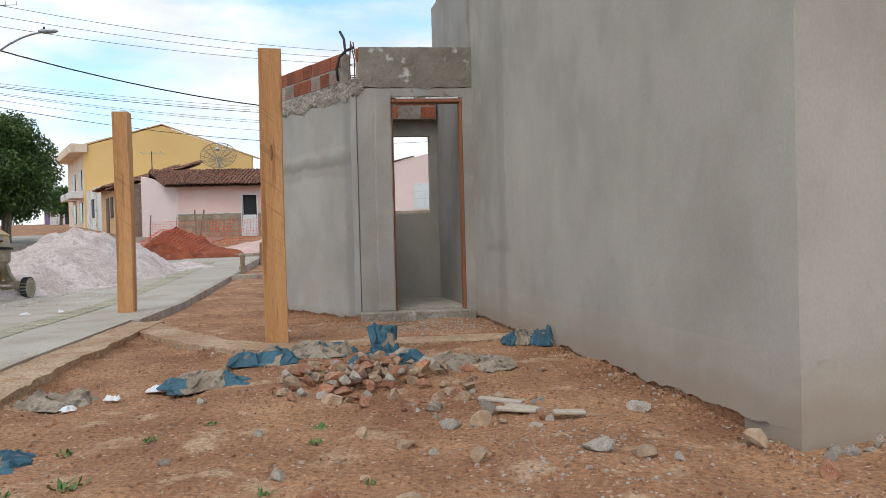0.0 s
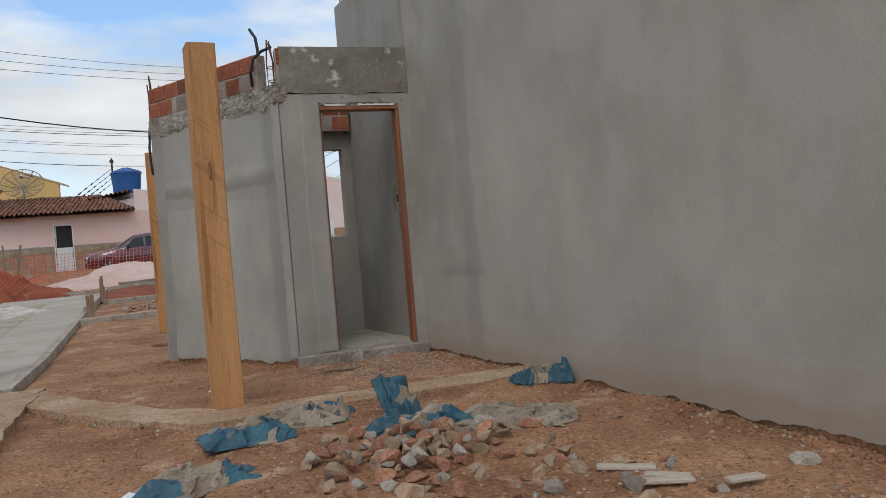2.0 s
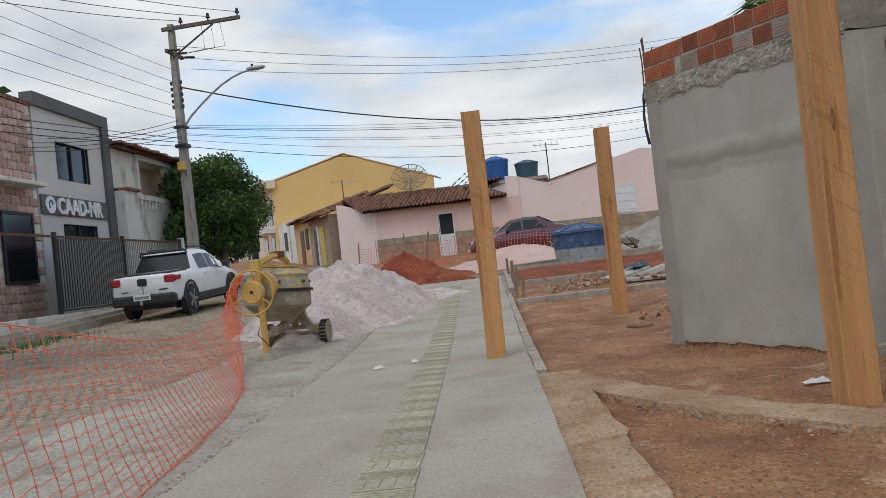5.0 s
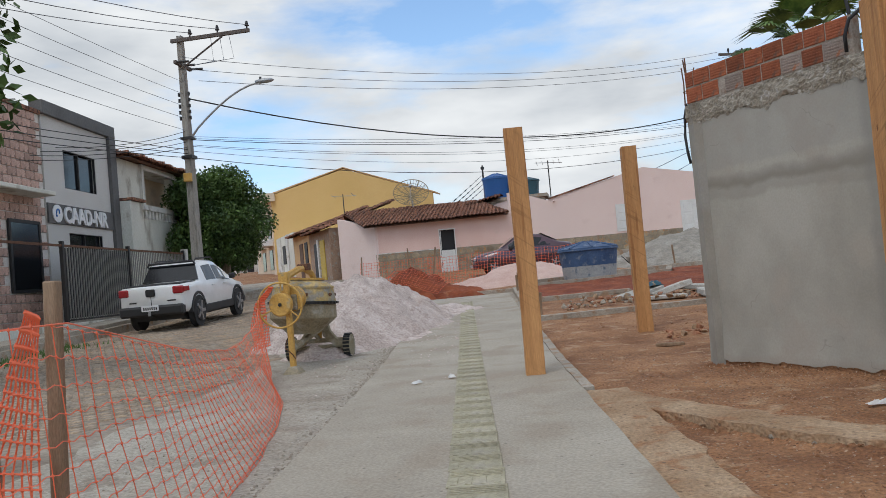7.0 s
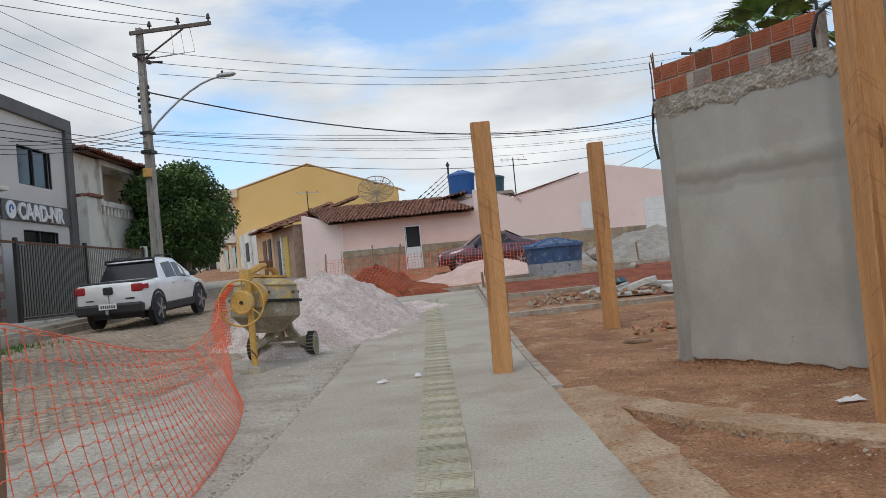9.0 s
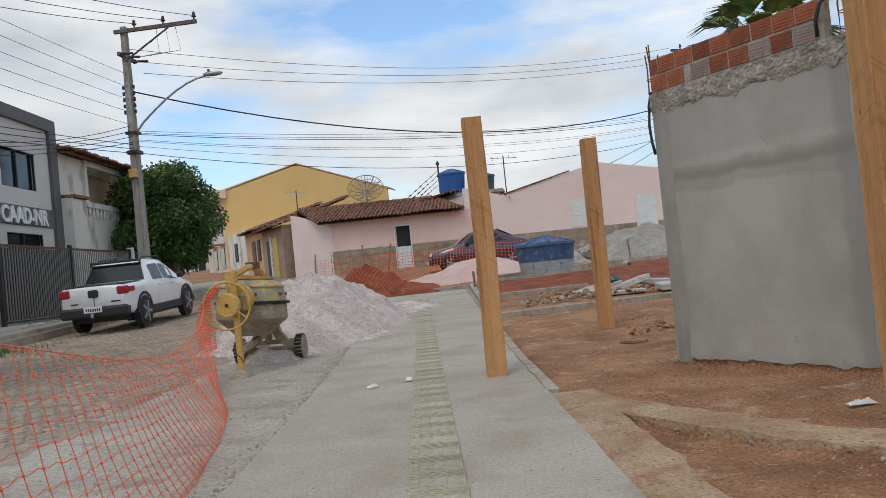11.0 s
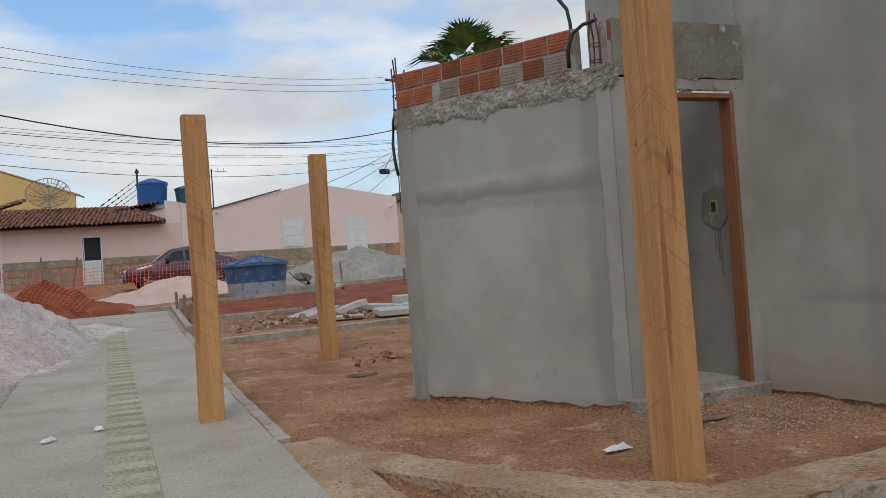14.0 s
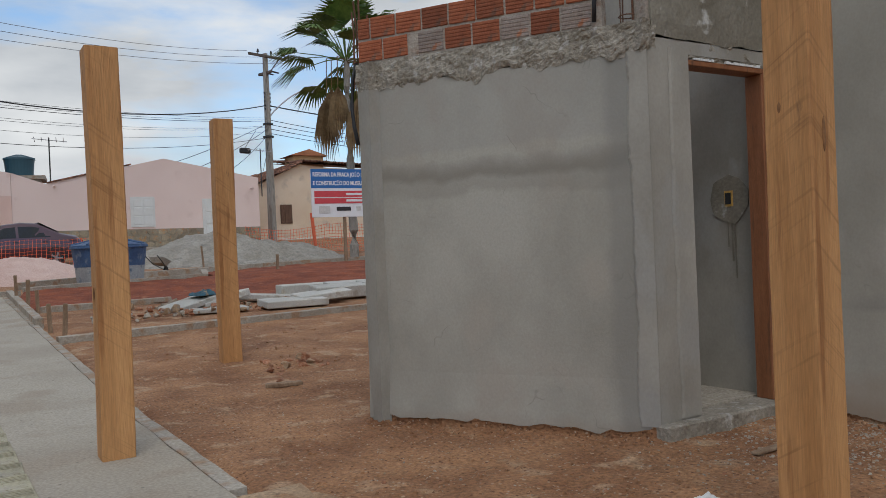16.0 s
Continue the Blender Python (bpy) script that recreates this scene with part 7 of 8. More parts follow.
def crumpled(name, x, y, w, l, h, turn, material, label, seed, tilt=0.0, n=18, cat="paper bag", group="torn cement bags"):
    """A torn paper sack: a folded double skin with sharp creases."""
    w, l, h = w * 0.92, l * 0.92, h * 0.85
    rnd = random.Random(int(seed * 10))
    bm = bmesh.new()
    def pt(u, v, top):
        px = (u - 0.5) * w * (1 + 0.45 * noise.noise((v * 2.3, seed, 1.0)))
        py = (v - 0.5) * l * (1 + 0.45 * noise.noise((u * 2.3, seed, 4.0)))
        k1, k2 = noise.noise((u * 2.2, v * 2.0, seed)), noise.noise((u * 4.5, v * 4.0, seed + 7))
        fold = 0.5 + 0.5 * math.sin(5.5 * u + 3.5 * k1 + seed) * math.cos(3.5 * v + 2.5 * k2)
        crease = 1 - abs(math.sin(9 * (u * 0.7 + v * 0.6) + 4 * k1))
        bulge = min(1.0, 5 * min(u, 1 - u, v, 1 - v) + 0.12)
        z = 0.008 + (h * (0.25 + 0.55 * fold + 0.22 * crease + 0.18 * k2) * bulge if top else 0.0)
        if tilt:
            z += tilt * max(0, u - 0.45) ** 1.3
        if top:
            z += h * rnd.uniform(-0.08, 0.08) * bulge
        return (px + 0.10 * w * k2 + 0.05 * w * fold + w * rnd.uniform(-0.02, 0.02), py + 0.10 * l * k1 + l * rnd.uniform(-0.02, 0.02), max(z, 0.004))
    top = [[bm.verts.new(pt(i / n, j / n, True)) for i in range(n + 1)] for j in range(n + 1)]
    bot = [[bm.verts.new(pt(i / n, j / n, False)) for i in range(n + 1)] for j in range(n + 1)]
    for g, flip in ((top, False), (bot, True)):
        for j in range(n):
            for i in range(n):
                bm.faces.new((g[j][i], g[j][i + 1], g[j + 1][i + 1], g[j + 1][i]))
    for j in range(n):
        bm.faces.new((top[j][0], top[j + 1][0], bot[j + 1][0], bot[j][0]))
        bm.faces.new((top[j][n], bot[j][n], bot[j + 1][n], top[j + 1][n]))
        bm.faces.new((top[0][j], bot[0][j], bot[0][j + 1], top[0][j + 1]))
        bm.faces.new((top[n][j], top[n][j + 1], bot[n][j + 1], bot[n][j]))
    ob = mesh_ob(name, bm, material)
    if material is M_BAG:
        # printed ends are blue, the bare paper between them brown
        ob.data.materials.append(M_BAGGREY)
        for f in ob.data.polygons:
            c = f.center
            if abs(c.x / w + 0.10) + 0.4 * noise.noise((c.x * 4, c.y * 4, seed)) < 0.2:
                f.material_index = 1
    ob.matrix_basis = pose(x, y, dirt_z(x, y) - 0.005, 0, 0, turn)
    return tagged(ob, label, cat, group)


crumpled("cement_bag", -1.46, 5.05, 0.55, 0.36, 0.11, 25, M_BAG, "blue and grey torn cement bag lying flat", 1.0)
crumpled("cement_bag", -1.26, 5.70, 0.52, 0.42, 0.13, 12, M_BAG, "crumpled blue and brown cement bag by the post", 2.0)
crumpled("cement_bag", -0.98, 5.95, 0.50, 0.42, 0.11, -15, M_BAGGREY, "brown crumpled paper cement bag", 3.0)
crumpled("cement_bag", -0.80, 6.0, 0.30, 0.28, 0.15, 60, M_BAG, "blue folded end of a cement bag", 4.0)
crumpled("cement_bag", -0.42, 5.75, 0.30, 0.22, 0.2, 100, M_BAG, "blue torn bag flap standing up", 5.0, 0.42)
crumpled("cement_bag", -0.40, 5.40, 0.55, 0.35, 0.13, -20, M_BAG, "blue cement bag lying in the rubble", 6.0)
crumpled("cement_bag", -0.05, 5.40, 0.65, 0.5, 0.09, 15, M_BAGGREY, "grey-brown torn paper sheets on the rubble", 7.0)
crumpled("cement_bag", 0.22, 5.30, 0.45, 0.34, 0.09, -35, M_BAGGREY, "dusty brown paper bag on the rubble", 8.0)
crumpled("cement_bag", 0.56, 6.30, 0.27, 0.27, 0.15, 10, M_BAG, "blue cement bag beside the tall wall", 9.0)
crumpled("cement_bag", 0.70, 6.26, 0.2, 0.24, 0.17, 70, M_BAG, "blue bag end beside the tall wall", 10.0, 0.06)
crumpled("cement_bag", -1.87, 3.42, 0.34, 0.3, 0.13, 20, M_BAG, "blue cement bag by the walkway strip", 11.0)
crumpled("cement_bag", -2.26, 4.78, 0.42, 0.36, 0.10, -20, M_BAGGREY, "brown paper scrap beside the concrete strip", 12.0)
for i, (x, y, w, l, a) in enumerate(((-1.50, 7.38, 0.17, 0.06, 8), (-1.72, 5.0, 0.16, 0.08, 10), (-4.66, 9.72, 0.07, 0.06, 20), (-4.95, 9.45, 0.12, 0.05, 50), (-2.05, 4.55, 0.08, 0.07, 30), (-1.9, 4.75, 0.09, 0.05, 0))):
    ob = crumpled("paper_scrap", x, y, w, l, 0.045, a, M_WHITEBITS, "small white torn paper scrap lying on the ground", 20.0 + i, 0, 8, "paper scrap", "white scraps")
    ob.location.z += 0.012
    if x < -4:
        ob.location.z = ground_z(x, y) + 0.045

# concrete slabs stacked behind the kerb
def slab(x, y, z, l, w, h, turn, tip=0.0, roll=0.0):
    ob = mesh_ob("precast_slab", one_box(-l / 2, -w / 2, 0, l / 2, w / 2, h, 0.012), M_SLAB)
    ob.matrix_basis = pose(x, y, z, roll, tip, turn)
    return tagged(ob, "pale precast concrete slab lying in a loose stack", "concrete slab", "stacked slabs")


gz = ground_z(-1, 19)
for x, y, z, l, w, h, a, tp_, ro in ((-2.35, 19.0, 0.05, 0.9, 0.5, 0.10, 30, -12, 4), (-1.75, 19.2, 0.05, 0.9, 0.5, 0.12, 20, -14, -6), (-1.95, 18.3, 0.0, 0.9, 0.45, 0.07, 4, 0, 0), (-0.7, 18.3, 0.02, 1.1, 0.6, 0.12, 6, 0, 3), (-0.1, 18.6, 0.08, 1.0, 0.5, 0.12, 8, -4, 5),
                                    (0.35, 19.0, 0.05, 1.1, 0.35, 0.22, 12, 0, 8), (0.8, 19.5, 0.05, 1.2, 0.3, 0.24, 10, 0, 6), (1.4, 19.4, 0.05, 1.2, 0.3, 0.24, 14, 0, 6), (0.2, 20.0, 0.05, 1.6, 0.35, 0.2, 8, 0, 2), (1.6, 18.9, 0.02, 0.9, 0.5, 0.18, 15, 0, 0), (-0.9, 19.7, 0.02, 1.0, 0.5, 0.1, -12, 4, 0), (2.3, 19.3, 0.02, 1.0, 0.5, 0.2, 10, 0, 0)):
    slab(x, y, ground_z(x, y) + z, l, w, h, a, tp_, ro)
crumpled("cement_bag", -2.1, 19.1, 0.45, 0.35, 0.12, 30, M_BAG, "blue rag bag lying on the slabs", 31.0).location.z = gz + 0.22
crumpled("cement_bag", -2.6, 19.5, 0.6, 0.45, 0.2, 10, M_BAGGREY, "dark crumpled bag beside the slabs", 32.0)

tagged(mesh_ob("tank_base", one_box(-4.3, 25.05, ground_z(0, 25.9) - 0.3, -2.55, 26.8, ground_z(0, 25.9) + 0.079, 0.02), M_RED), "levelled earth pad under the water tank", "pad", kind="structure")
water_tank("water_tank", pose(-3.42, 25.9, ground_z(-3.4, 25.9) + 0.08, 0, 0, 10), 0.89, 1.12, M_TANK, "dark blue round water tank with lid on the ground", M_TANK, "", True)
wb = thing("wheelbarrow", "tipped dark metal wheelbarrow beside the gravel heap", "wheelbarrow", pose(-1.9, 30.6, ground_z(-1.9, 30.6), 0, 14, 60) @ Matrix.Diagonal((0.7, 0.7, 0.7, 1)))
bm = bmesh.new()
loft(bm, [[(-0.3, -0.22, 0.3), (0.3, -0.18, 0.3), (0.3, 0.18, 0.3), (-0.3, 0.22, 0.3)], [(-0.42, -0.33, 0.55), (0.5, -0.28, 0.55), (0.5, 0.28, 0.55), (-0.42, 0.33, 0.55)]])
part("tray", bm, M_GREYSAND, wb)
part("wheel", cone(bmesh.new(), 0.18, 0.18, 0.07, 16, Matrix.Translation((0.6, 0.035, 0.18)) @ pose(0, 0, 0, 90, 0, 0)), M_RUBBER, wb)
for s in (-1, 1):
    part("handle", tube(bmesh.new(), [(0.6, s * 0.06, 0.18), (-0.2, s * 0.25, 0.3), (-0.9, s * 0.28, 0.5)], 0.02, 6), M_IRON, wb)

# ---- site sign ----
sign = thing("site_sign", "white, blue and red works sign on wooden legs", "sign", pose(2.7, 29.5, 0, 0, 0, 6))
board = part("board", one_box(0.0, 0, 2.22, 3.6, 0.04, 3.78, 0.004), M_SIGNWHITE, sign, "white printed sign board")
part("blue_band", one_box(0.0, -0.006, 3.16, 3.6, -0.001, 3.78), M_SIGNBLUE, board, "blue band with white writing")
part("red_band", one_box(0.1, -0.006, 2.87, 3.6, -0.001, 3.07), M_SIGNRED, board)
part("red_band", one_box(0.1, -0.006, 2.66, 3.6, -0.001, 2.84), M_SIGNRED, board)
mt = pose(0, 0, 0, 90, 0, 0)
letters("REFORMA DA PRAÇA JOÃO DU", 0.185, 0.002, M_SIGNWHITE, board, Matrix.Translation((0.06, -0.01, 3.54)) @ mt @ Matrix.Diagonal((0.72, 1, 1, 1)), "lettering", 0.006)
letters("E CONSTRUÇÃO DO MUSEU DA", 0.185, 0.002, M_SIGNWHITE, board, Matrix.Translation((0.06, -0.01, 3.26)) @ mt @ Matrix.Diagonal((0.72, 1, 1, 1)), "lettering", 0.006)
for z in (2.93, 2.72):
    part("text_bar", one_box(1.2, -0.011, z, 2.9, -0.007, z + 0.07), M_SIGNWHITE, board)
part("logo_block", one_box(0.25, -0.011, 2.34, 0.62, -0.002, 2.58), M_GREYWALL, board)
part("logo_block", one_box(0.85, -0.011, 2.42, 1.35, -0.002, 2.55), M_IRON, board)
part("logo_block", one_box(1.55, -0.011, 2.42, 1.72, -0.002, 2.57), M_GREYWALL, board)
for x, ln in ((1.15, 4), (3.2, -2)):
    bm = one_box(x - 0.05, 0.05, 0.5, x + 0.05, 0.13, 3.7, 0.008)
    part("leg", bm, M_STAKE, sign)


# ---- plants ----
def leaf_cloud(centres, count, size, seed, drop=0.4):
    rr = np.random.RandomState(seed)
    vs, fs = [], []
    tot = sum(r ** 2 for *_, r in centres)
    for cx, cy, cz, r in centres:
        for _ in range(int(count * r * r / tot)):
            d = rr.normal(size=3)
            d /= np.linalg.norm(d)
            q = r * (0.72 + 0.36 * rr.rand()) if rr.rand() < 0.8 else r * rr.rand()
            p = np.array((cx, cy, cz)) + d * q * np.array((1, 1, 0.85))
            a = rr.normal(size=3) + d * 0.4
            a[2] -= drop
            a /= np.linalg.norm(a)
            b = np.cross(a, rr.normal(size=3))
            b /= max(np.linalg.norm(b), 1e-6)
            l, w = size * (0.6 + 0.8 * rr.rand()), size * 0.32 * (0.6 + 0.6 * rr.rand())
            k = len(vs)
            vs += [tuple(p), tuple(p + a * l * 0.5 + b * w), tuple(p + a * l), tuple(p + a * l * 0.5 - b * w)]
            fs.append((k, k + 1, k + 2, k + 3))
    me = bpy.data.meshes.new("crown")
    me.from_pydata(vs, [], fs)
    me.materials.append(M_LEAF)
    return me


def tree(x, y, h, r, seed, count, label, size=0.16, flat=0.85):
    t = thing("street_tree", label, "tree", pose(x, y, ground_z(x, y) + 0.1), "trees")
    rr = random.Random(seed)
    bm = bmesh.new()
    tube(bm, [(0, 0, -0.3), (0.06, 0.04, h * 0.25), (-0.04, 0.1, h * 0.5)], r * 0.09, 8, r * 0.06)
    part("trunk", bm, M_BARK, t)
    cs = []
    for k in range(22):
        a, u = rr.uniform(0, math.tau), rr.uniform(-0.75, 0.95)
        q = math.sqrt(max(0, 1 - u * u)) * rr.uniform(0.45, 0.8)
        cx, cy, cz = r * q * math.cos(a), r * q * math.sin(a), h - r * flat + u * r * flat * 0.72
        cs.append((cx, cy, cz, r * rr.uniform(0.28, 0.46)))
        if k < 9:
            bm = bmesh.new()
            tube(bm, [(-0.04, 0.1, h * 0.42), (cx * 0.4, cy * 0.4, (h * 0.45 + cz) / 2), (cx, cy, cz)], r * 0.035, 5, 0.012)
            part("limb", bm, M_BARK, t)
    cs.append((0, 0, h - r * flat, r * 0.72))
    cr = new("crown", leaf_cloud(cs, count, size, seed))
    cr.parent = t
    tagged(cr, "dense dark green leaves")
    return t


tree(-18.75, 33.4, 5.35, 2.6, 3, 52000, "round dense dark green street tree", 0.14)
tree(-41.5, 84, 3.9, 2.0, 5, 3000, "small far green tree by the street", 0.3)
tree(-46, 104, 4.5, 3.0, 6, 3000, "far green tree beyond the houses", 0.4)
tree(-13.25, 10.45, 6.6, 2.5, 8, 9000, "light green street tree over the far pavement", 0.2)


def palm(x, y, h, label):
    t = thing("fan_palm", label, "palm tree", pose(x, y, ground_z(x, y)))
    bm = bmesh.new()
    pts = [(0.02 * math.sin(k), 0.02 * math.cos(k * 1.7), h * k / 14) for k in range(15)]
    pts[0] = (0, 0, -0.3)
    tube(bm, pts, 0.17, 10, 0.11)
    part("trunk", bm, M_POLE, t, "slim grey palm trunk")
    rr = random.Random(4)
    for k in range(36):
        dry = k >= 30
        az = rr.uniform(0, math.tau)
        el = radians(rr.uniform(-22, 80)) if not dry else radians(rr.uniform(-80, -30))
        ln = rr.uniform(1.3, 2.0) * (0.95 if dry else 1.15 - 0.45 * abs(math.sin(el)))
        d = Vector((math.cos(az) * math.cos(el), math.sin(az) * math.cos(el), math.sin(el)))
        base = Vector((0, 0, h - 0.05 * (k % 5)))
        tip = base + d * ln
        if dry:
            tip = base + Vector((math.cos(az) * 0.75, math.sin(az) * 0.75, -ln * 0.75))
            mid = base + Vector((math.cos(az) * 0.7, math.sin(az) * 0.7, 0.02))
            d = (tip - mid).normalized() * 0.3 + Vector((0, 0, -1))
            d.normalize()
        else:
            mid = base.lerp(tip, 0.5) + Vector((0, 0, 0.06))
        fr = part("frond", tube(bmesh.new(), [base, mid, tip], 0.025, 5, 0.015), M_FRONDDRY if dry else M_FROND, t, "hanging dry frond" if dry else "green fan frond")
        side = d.cross(Vector((0, 0, 1)))
        side = side.normalized() if side.length > 0.05 else Vector((1, 0, 0))
        nrm = side.cross(d)
        bm = bmesh.new()
        spread = 0.45 if dry else 1.0
        nb_ = 21
        R = rr.uniform(1.25, 1.75)
        for j in range(nb_):
            a = (j / (nb_ - 1) - 0.5) * 2 * spread
            w = d * math.cos(a) + side * math.sin(a)
            u = (-d * math.sin(a) + side * math.cos(a)) * 0.06
            L = R * (1 - 0.25 * abs(a) / spread) * rr.uniform(0.9, 1.08)
            fold = nrm * (0.03 if j % 2 else -0.03)
            drop = Vector((0, 0, -0.34 * L * (1 if not dry else 1.4)))
            p0, p1, p2, p3 = tip, tip + w * L * 0.5 - u + fold, tip + w * L * 0.5 + u + fold, tip + w * L + drop
            bm.faces.new([bm.verts.new(p) for p in (p0, p1, p3, p2)])
        part("fan", bm, M_FRONDDRY if dry else M_FROND, fr)
    return t


palm(4.85, 32.0, 7.25, "tall fan palm with green crown and hanging dry fronds")


def weed(x, y, s, seed):
    rr = random.Random(seed)
    bm = bmesh.new()
    for k in range(22):
        a, e = rr.uniform(0, math.tau), rr.uniform(0.2, 1.2)
        d = Vector((math.cos(a) * math.cos(e), math.sin(a) * math.cos(e), math.sin(e))) * s * rr.uniform(0.4, 1)
        o = Vector((rr.uniform(-s, s), rr.uniform(-s, s), 0)) * 0.7
        u = Vector((-math.sin(a), math.cos(a), 0)) * s * 0.14
        bm.faces.new([bm.verts.new(o + p) for p in (Vector((0, 0, 0)), d * 0.6 - u, d, d * 0.6 + u)])
    ob = mesh_ob("weed", bm, M_WEED)
    ob.matrix_basis = pose(x, y, dirt_z(x, y))
    return tagged(ob, "small green weed sprouting in the bare earth", "weed", "weeds")


for i, (x, y, s) in enumerate(((-0.58, 3.95, 0.07), (-0.55, 3.7, 0.06), (-1.35, 3.1, 0.09), (-1.55, 3.0, 0.07), (-0.62, 3.05, 0.05), (-1.3, 3.75, 0.06), (-1.1, 4.0, 0.05), (-1.75, 3.2, 0.06), (1.7, 3.2, 0.05), (-1.6, 3.6, 0.06), (-0.25, 3.15, 0.04))):
    weed(x, y, s * 0.65, 60 + i)
bm = bmesh.new()
rr = random.Random(9)
for k in range(900):
    p = street(-12.2 + rr.gauss(0, 0.35), rr.uniform(14, 20.5))
    if p.z < 1 and rr.random() < 0.9:
        a = rr.uniform(0, math.tau)
        u = Vector((math.cos(a), math.sin(a), 0)) * 0.02
        bm.faces.new([bm.verts.new(p + q) for q in (-u, u, Vector((rr.uniform(-0.05, 0.05), rr.uniform(-0.05, 0.05), rr.uniform(0.05, 0.14))))])
tagged(mesh_ob("kerb_grass", bm, M_WEED), "thin green grass along the street kerb", "grass", kind="stuff")


# ---- rebar, conduit, switch box ----
def rebar_bundle(x, y, z, h, n, spread, label):
    t = thing("rebar_bundle", label, "rebar", pose(x, y, z), "rebar")
    rr = random.Random(int(x * 100))
    for k in range(n):
        a = k * math.tau / n
        px, py = spread * math.cos(a), spread * math.sin(a)
        part("bar", tube(bmesh.new(), [(px, py, -0.1), (px + rr.uniform(-0.01, 0.01), py, h * 0.6), (px + rr.uniform(-0.03, 0.03), py + rr.uniform(-0.02, 0.02), h * rr.uniform(0.85, 1.1))], 0.007, 5), M_RUST, t)
    for zz in (0.08, 0.2):
        bm = bmesh.new()
        tube(bm, [(spread * 1.1 * math.cos(k * math.tau / 8), spread * 1.1 * math.sin(k * math.tau / 8), zz) for k in range(9)], 0.004, 4)
        part("stirrup", bm, M_RUST, t)
    return t


cp = m_left @ Vector((LW - 0.12, 0.07, 0))
rebar_bundle(cp.x, cp.y, 2.45, 0.42, 4, 0.05, "rusty vertical rebar at the open wall corner")
cq = m_left @ Vector((-0.01, 0.06, 0))
rebar_bundle(cq.x, cq.y, 2.42, 0.5, 4, 0.045, "thin rusty rebar at the wall end")
ct = m_tall @ Vector((0.06, 0.08, 0))
rebar_bundle(ct.x, ct.y, 3.74, 0.16, 4, 0.05, "short rebar stubs on top of the tall wall")


def conduit(pts, r, label):
    bm = bmesh.new()
    tube(bm, pts, r, 8)
    return tagged(mesh_ob("conduit", bm, M_CABLE, True), label, "conduit", "black conduits")


def lw(x, y, z):
    p = m_left @ Vector((x, y, z))
    return (p.x, p.y, p.z)


conduit([lw(LW - 0.30, -0.03, 2.5), lw(LW - 0.29, -0.05, 2.62), lw(LW - 0.25, -0.04, 2.74), lw(LW - 0.18, 0.0, 2.80), lw(LW - 0.08, 0.03, 2.82)], 0.014, "black corrugated conduit bent over the brick corner")
conduit([lw(LW - 0.32, 0.08, 2.5), lw(LW - 0.32, 0.08, 2.85), lw(LW - 0.34, 0.08, 2.97), lw(LW - 0.40, 0.07, 3.06)], 0.014, "black conduit standing up from the bricks")
conduit([lw(-0.02, 0.03, 2.5), lw(-0.05, 0.02, 2.38), lw(-0.06, 0.01, 2.2), lw(-0.04, 0.0, 2.05), lw(-0.01, -0.005, 1.92)], 0.014, "black conduit hanging at the wall end")
m_in = m_tall @ Matrix.Translation(((m_tall.inverted() @ Vector((0.23, 8.9, 0))).x, -0.035, 1.435))
sw = thing("switch_box", "empty yellow switch box in a grey mortar patch", "switch box", m_in)
bm = bmesh.new()
ring = []
for k in range(20):
    a = k * math.tau / 20
    ring.append((0.15 * math.cos(a) * (1 + 0.2 * fbm(math.cos(a), math.sin(a), 3, 2)), 0.17 * math.sin(a) * (1 + 0.2 * fbm(math.cos(a), math.sin(a), 7, 2))))
prism(bm, ring, -0.006, 0.001)
part("mortar_patch", bm, M_LINTEL, sw, "smooth grey mortar patch")
for x0, w0, ln in ((0.01, 0.012, 0.30), (0.035, 0.009, 0.42), (-0.02, 0.008, 0.2)):
    part("drip", one_box(x0, -0.004, -0.14 - ln, x0 + w0, 0.0005, -0.14), M_LINTEL, sw, "grey mortar drip")
part("box", one_box(-0.032, -0.012, -0.055, 0.032, -0.0065, 0.055), M_YELLOWP, sw, "yellow plastic box")
# black plate on the front, painted as the shade inside the empty box
part("hole", one_box(-0.025, -0.016, -0.04, 0.02, -0.0125, 0.04), M_DARK, sw)

# ---- small stones, clods and chips strewn on the earth ----
def chips(name, count, spread, size, material, label, seed):
    rr = random.Random(seed)
    vs, fs = [], []
    for _ in range(count):
        x, y = spread(rr)
        s = size * (0.4 + rr.random() ** 3 * 2.2)
        z = dirt_z(x, y)
        if name in ("edge_crumbs", "apron_grit"):
            z = ground_z(x, y) + 0.014
        elif name == "sand_grit":
            z = ground_z(x, y) + 0.042
        k = len(vs)
        a = rr.uniform(0, math.tau)
        for q in range(4):
            an = a + q * math.tau / 4 + rr.uniform(-0.3, 0.3)
            vs.append((x + s * math.cos(an) * rr.uniform(0.6, 1), y + s * math.sin(an) * rr.uniform(0.6, 1), z - 0.004))
        top = s * rr.uniform(0.25, 0.6)
        for q in range(3):
            an = a + q * math.tau / 3
            vs.append((x + s * 0.5 * math.cos(an), y + s * 0.5 * math.sin(an), z + top * rr.uniform(0.6, 1)))
        fs += [(k + 4, k + 5, k + 6), (k, k + 1, k + 4), (k + 1, k + 5, k + 4), (k + 1, k + 2, k + 5), (k + 2, k + 6, k + 5), (k + 2, k + 3, k + 6), (k + 3, k, k + 4), (k + 3, k + 4, k + 6)]
    me = bpy.data.meshes.new(name)
    me.from_pydata(vs, [], fs)
    me.materials.append(material)
    return tagged(new(name, me), label, "gravel", kind="stuff")


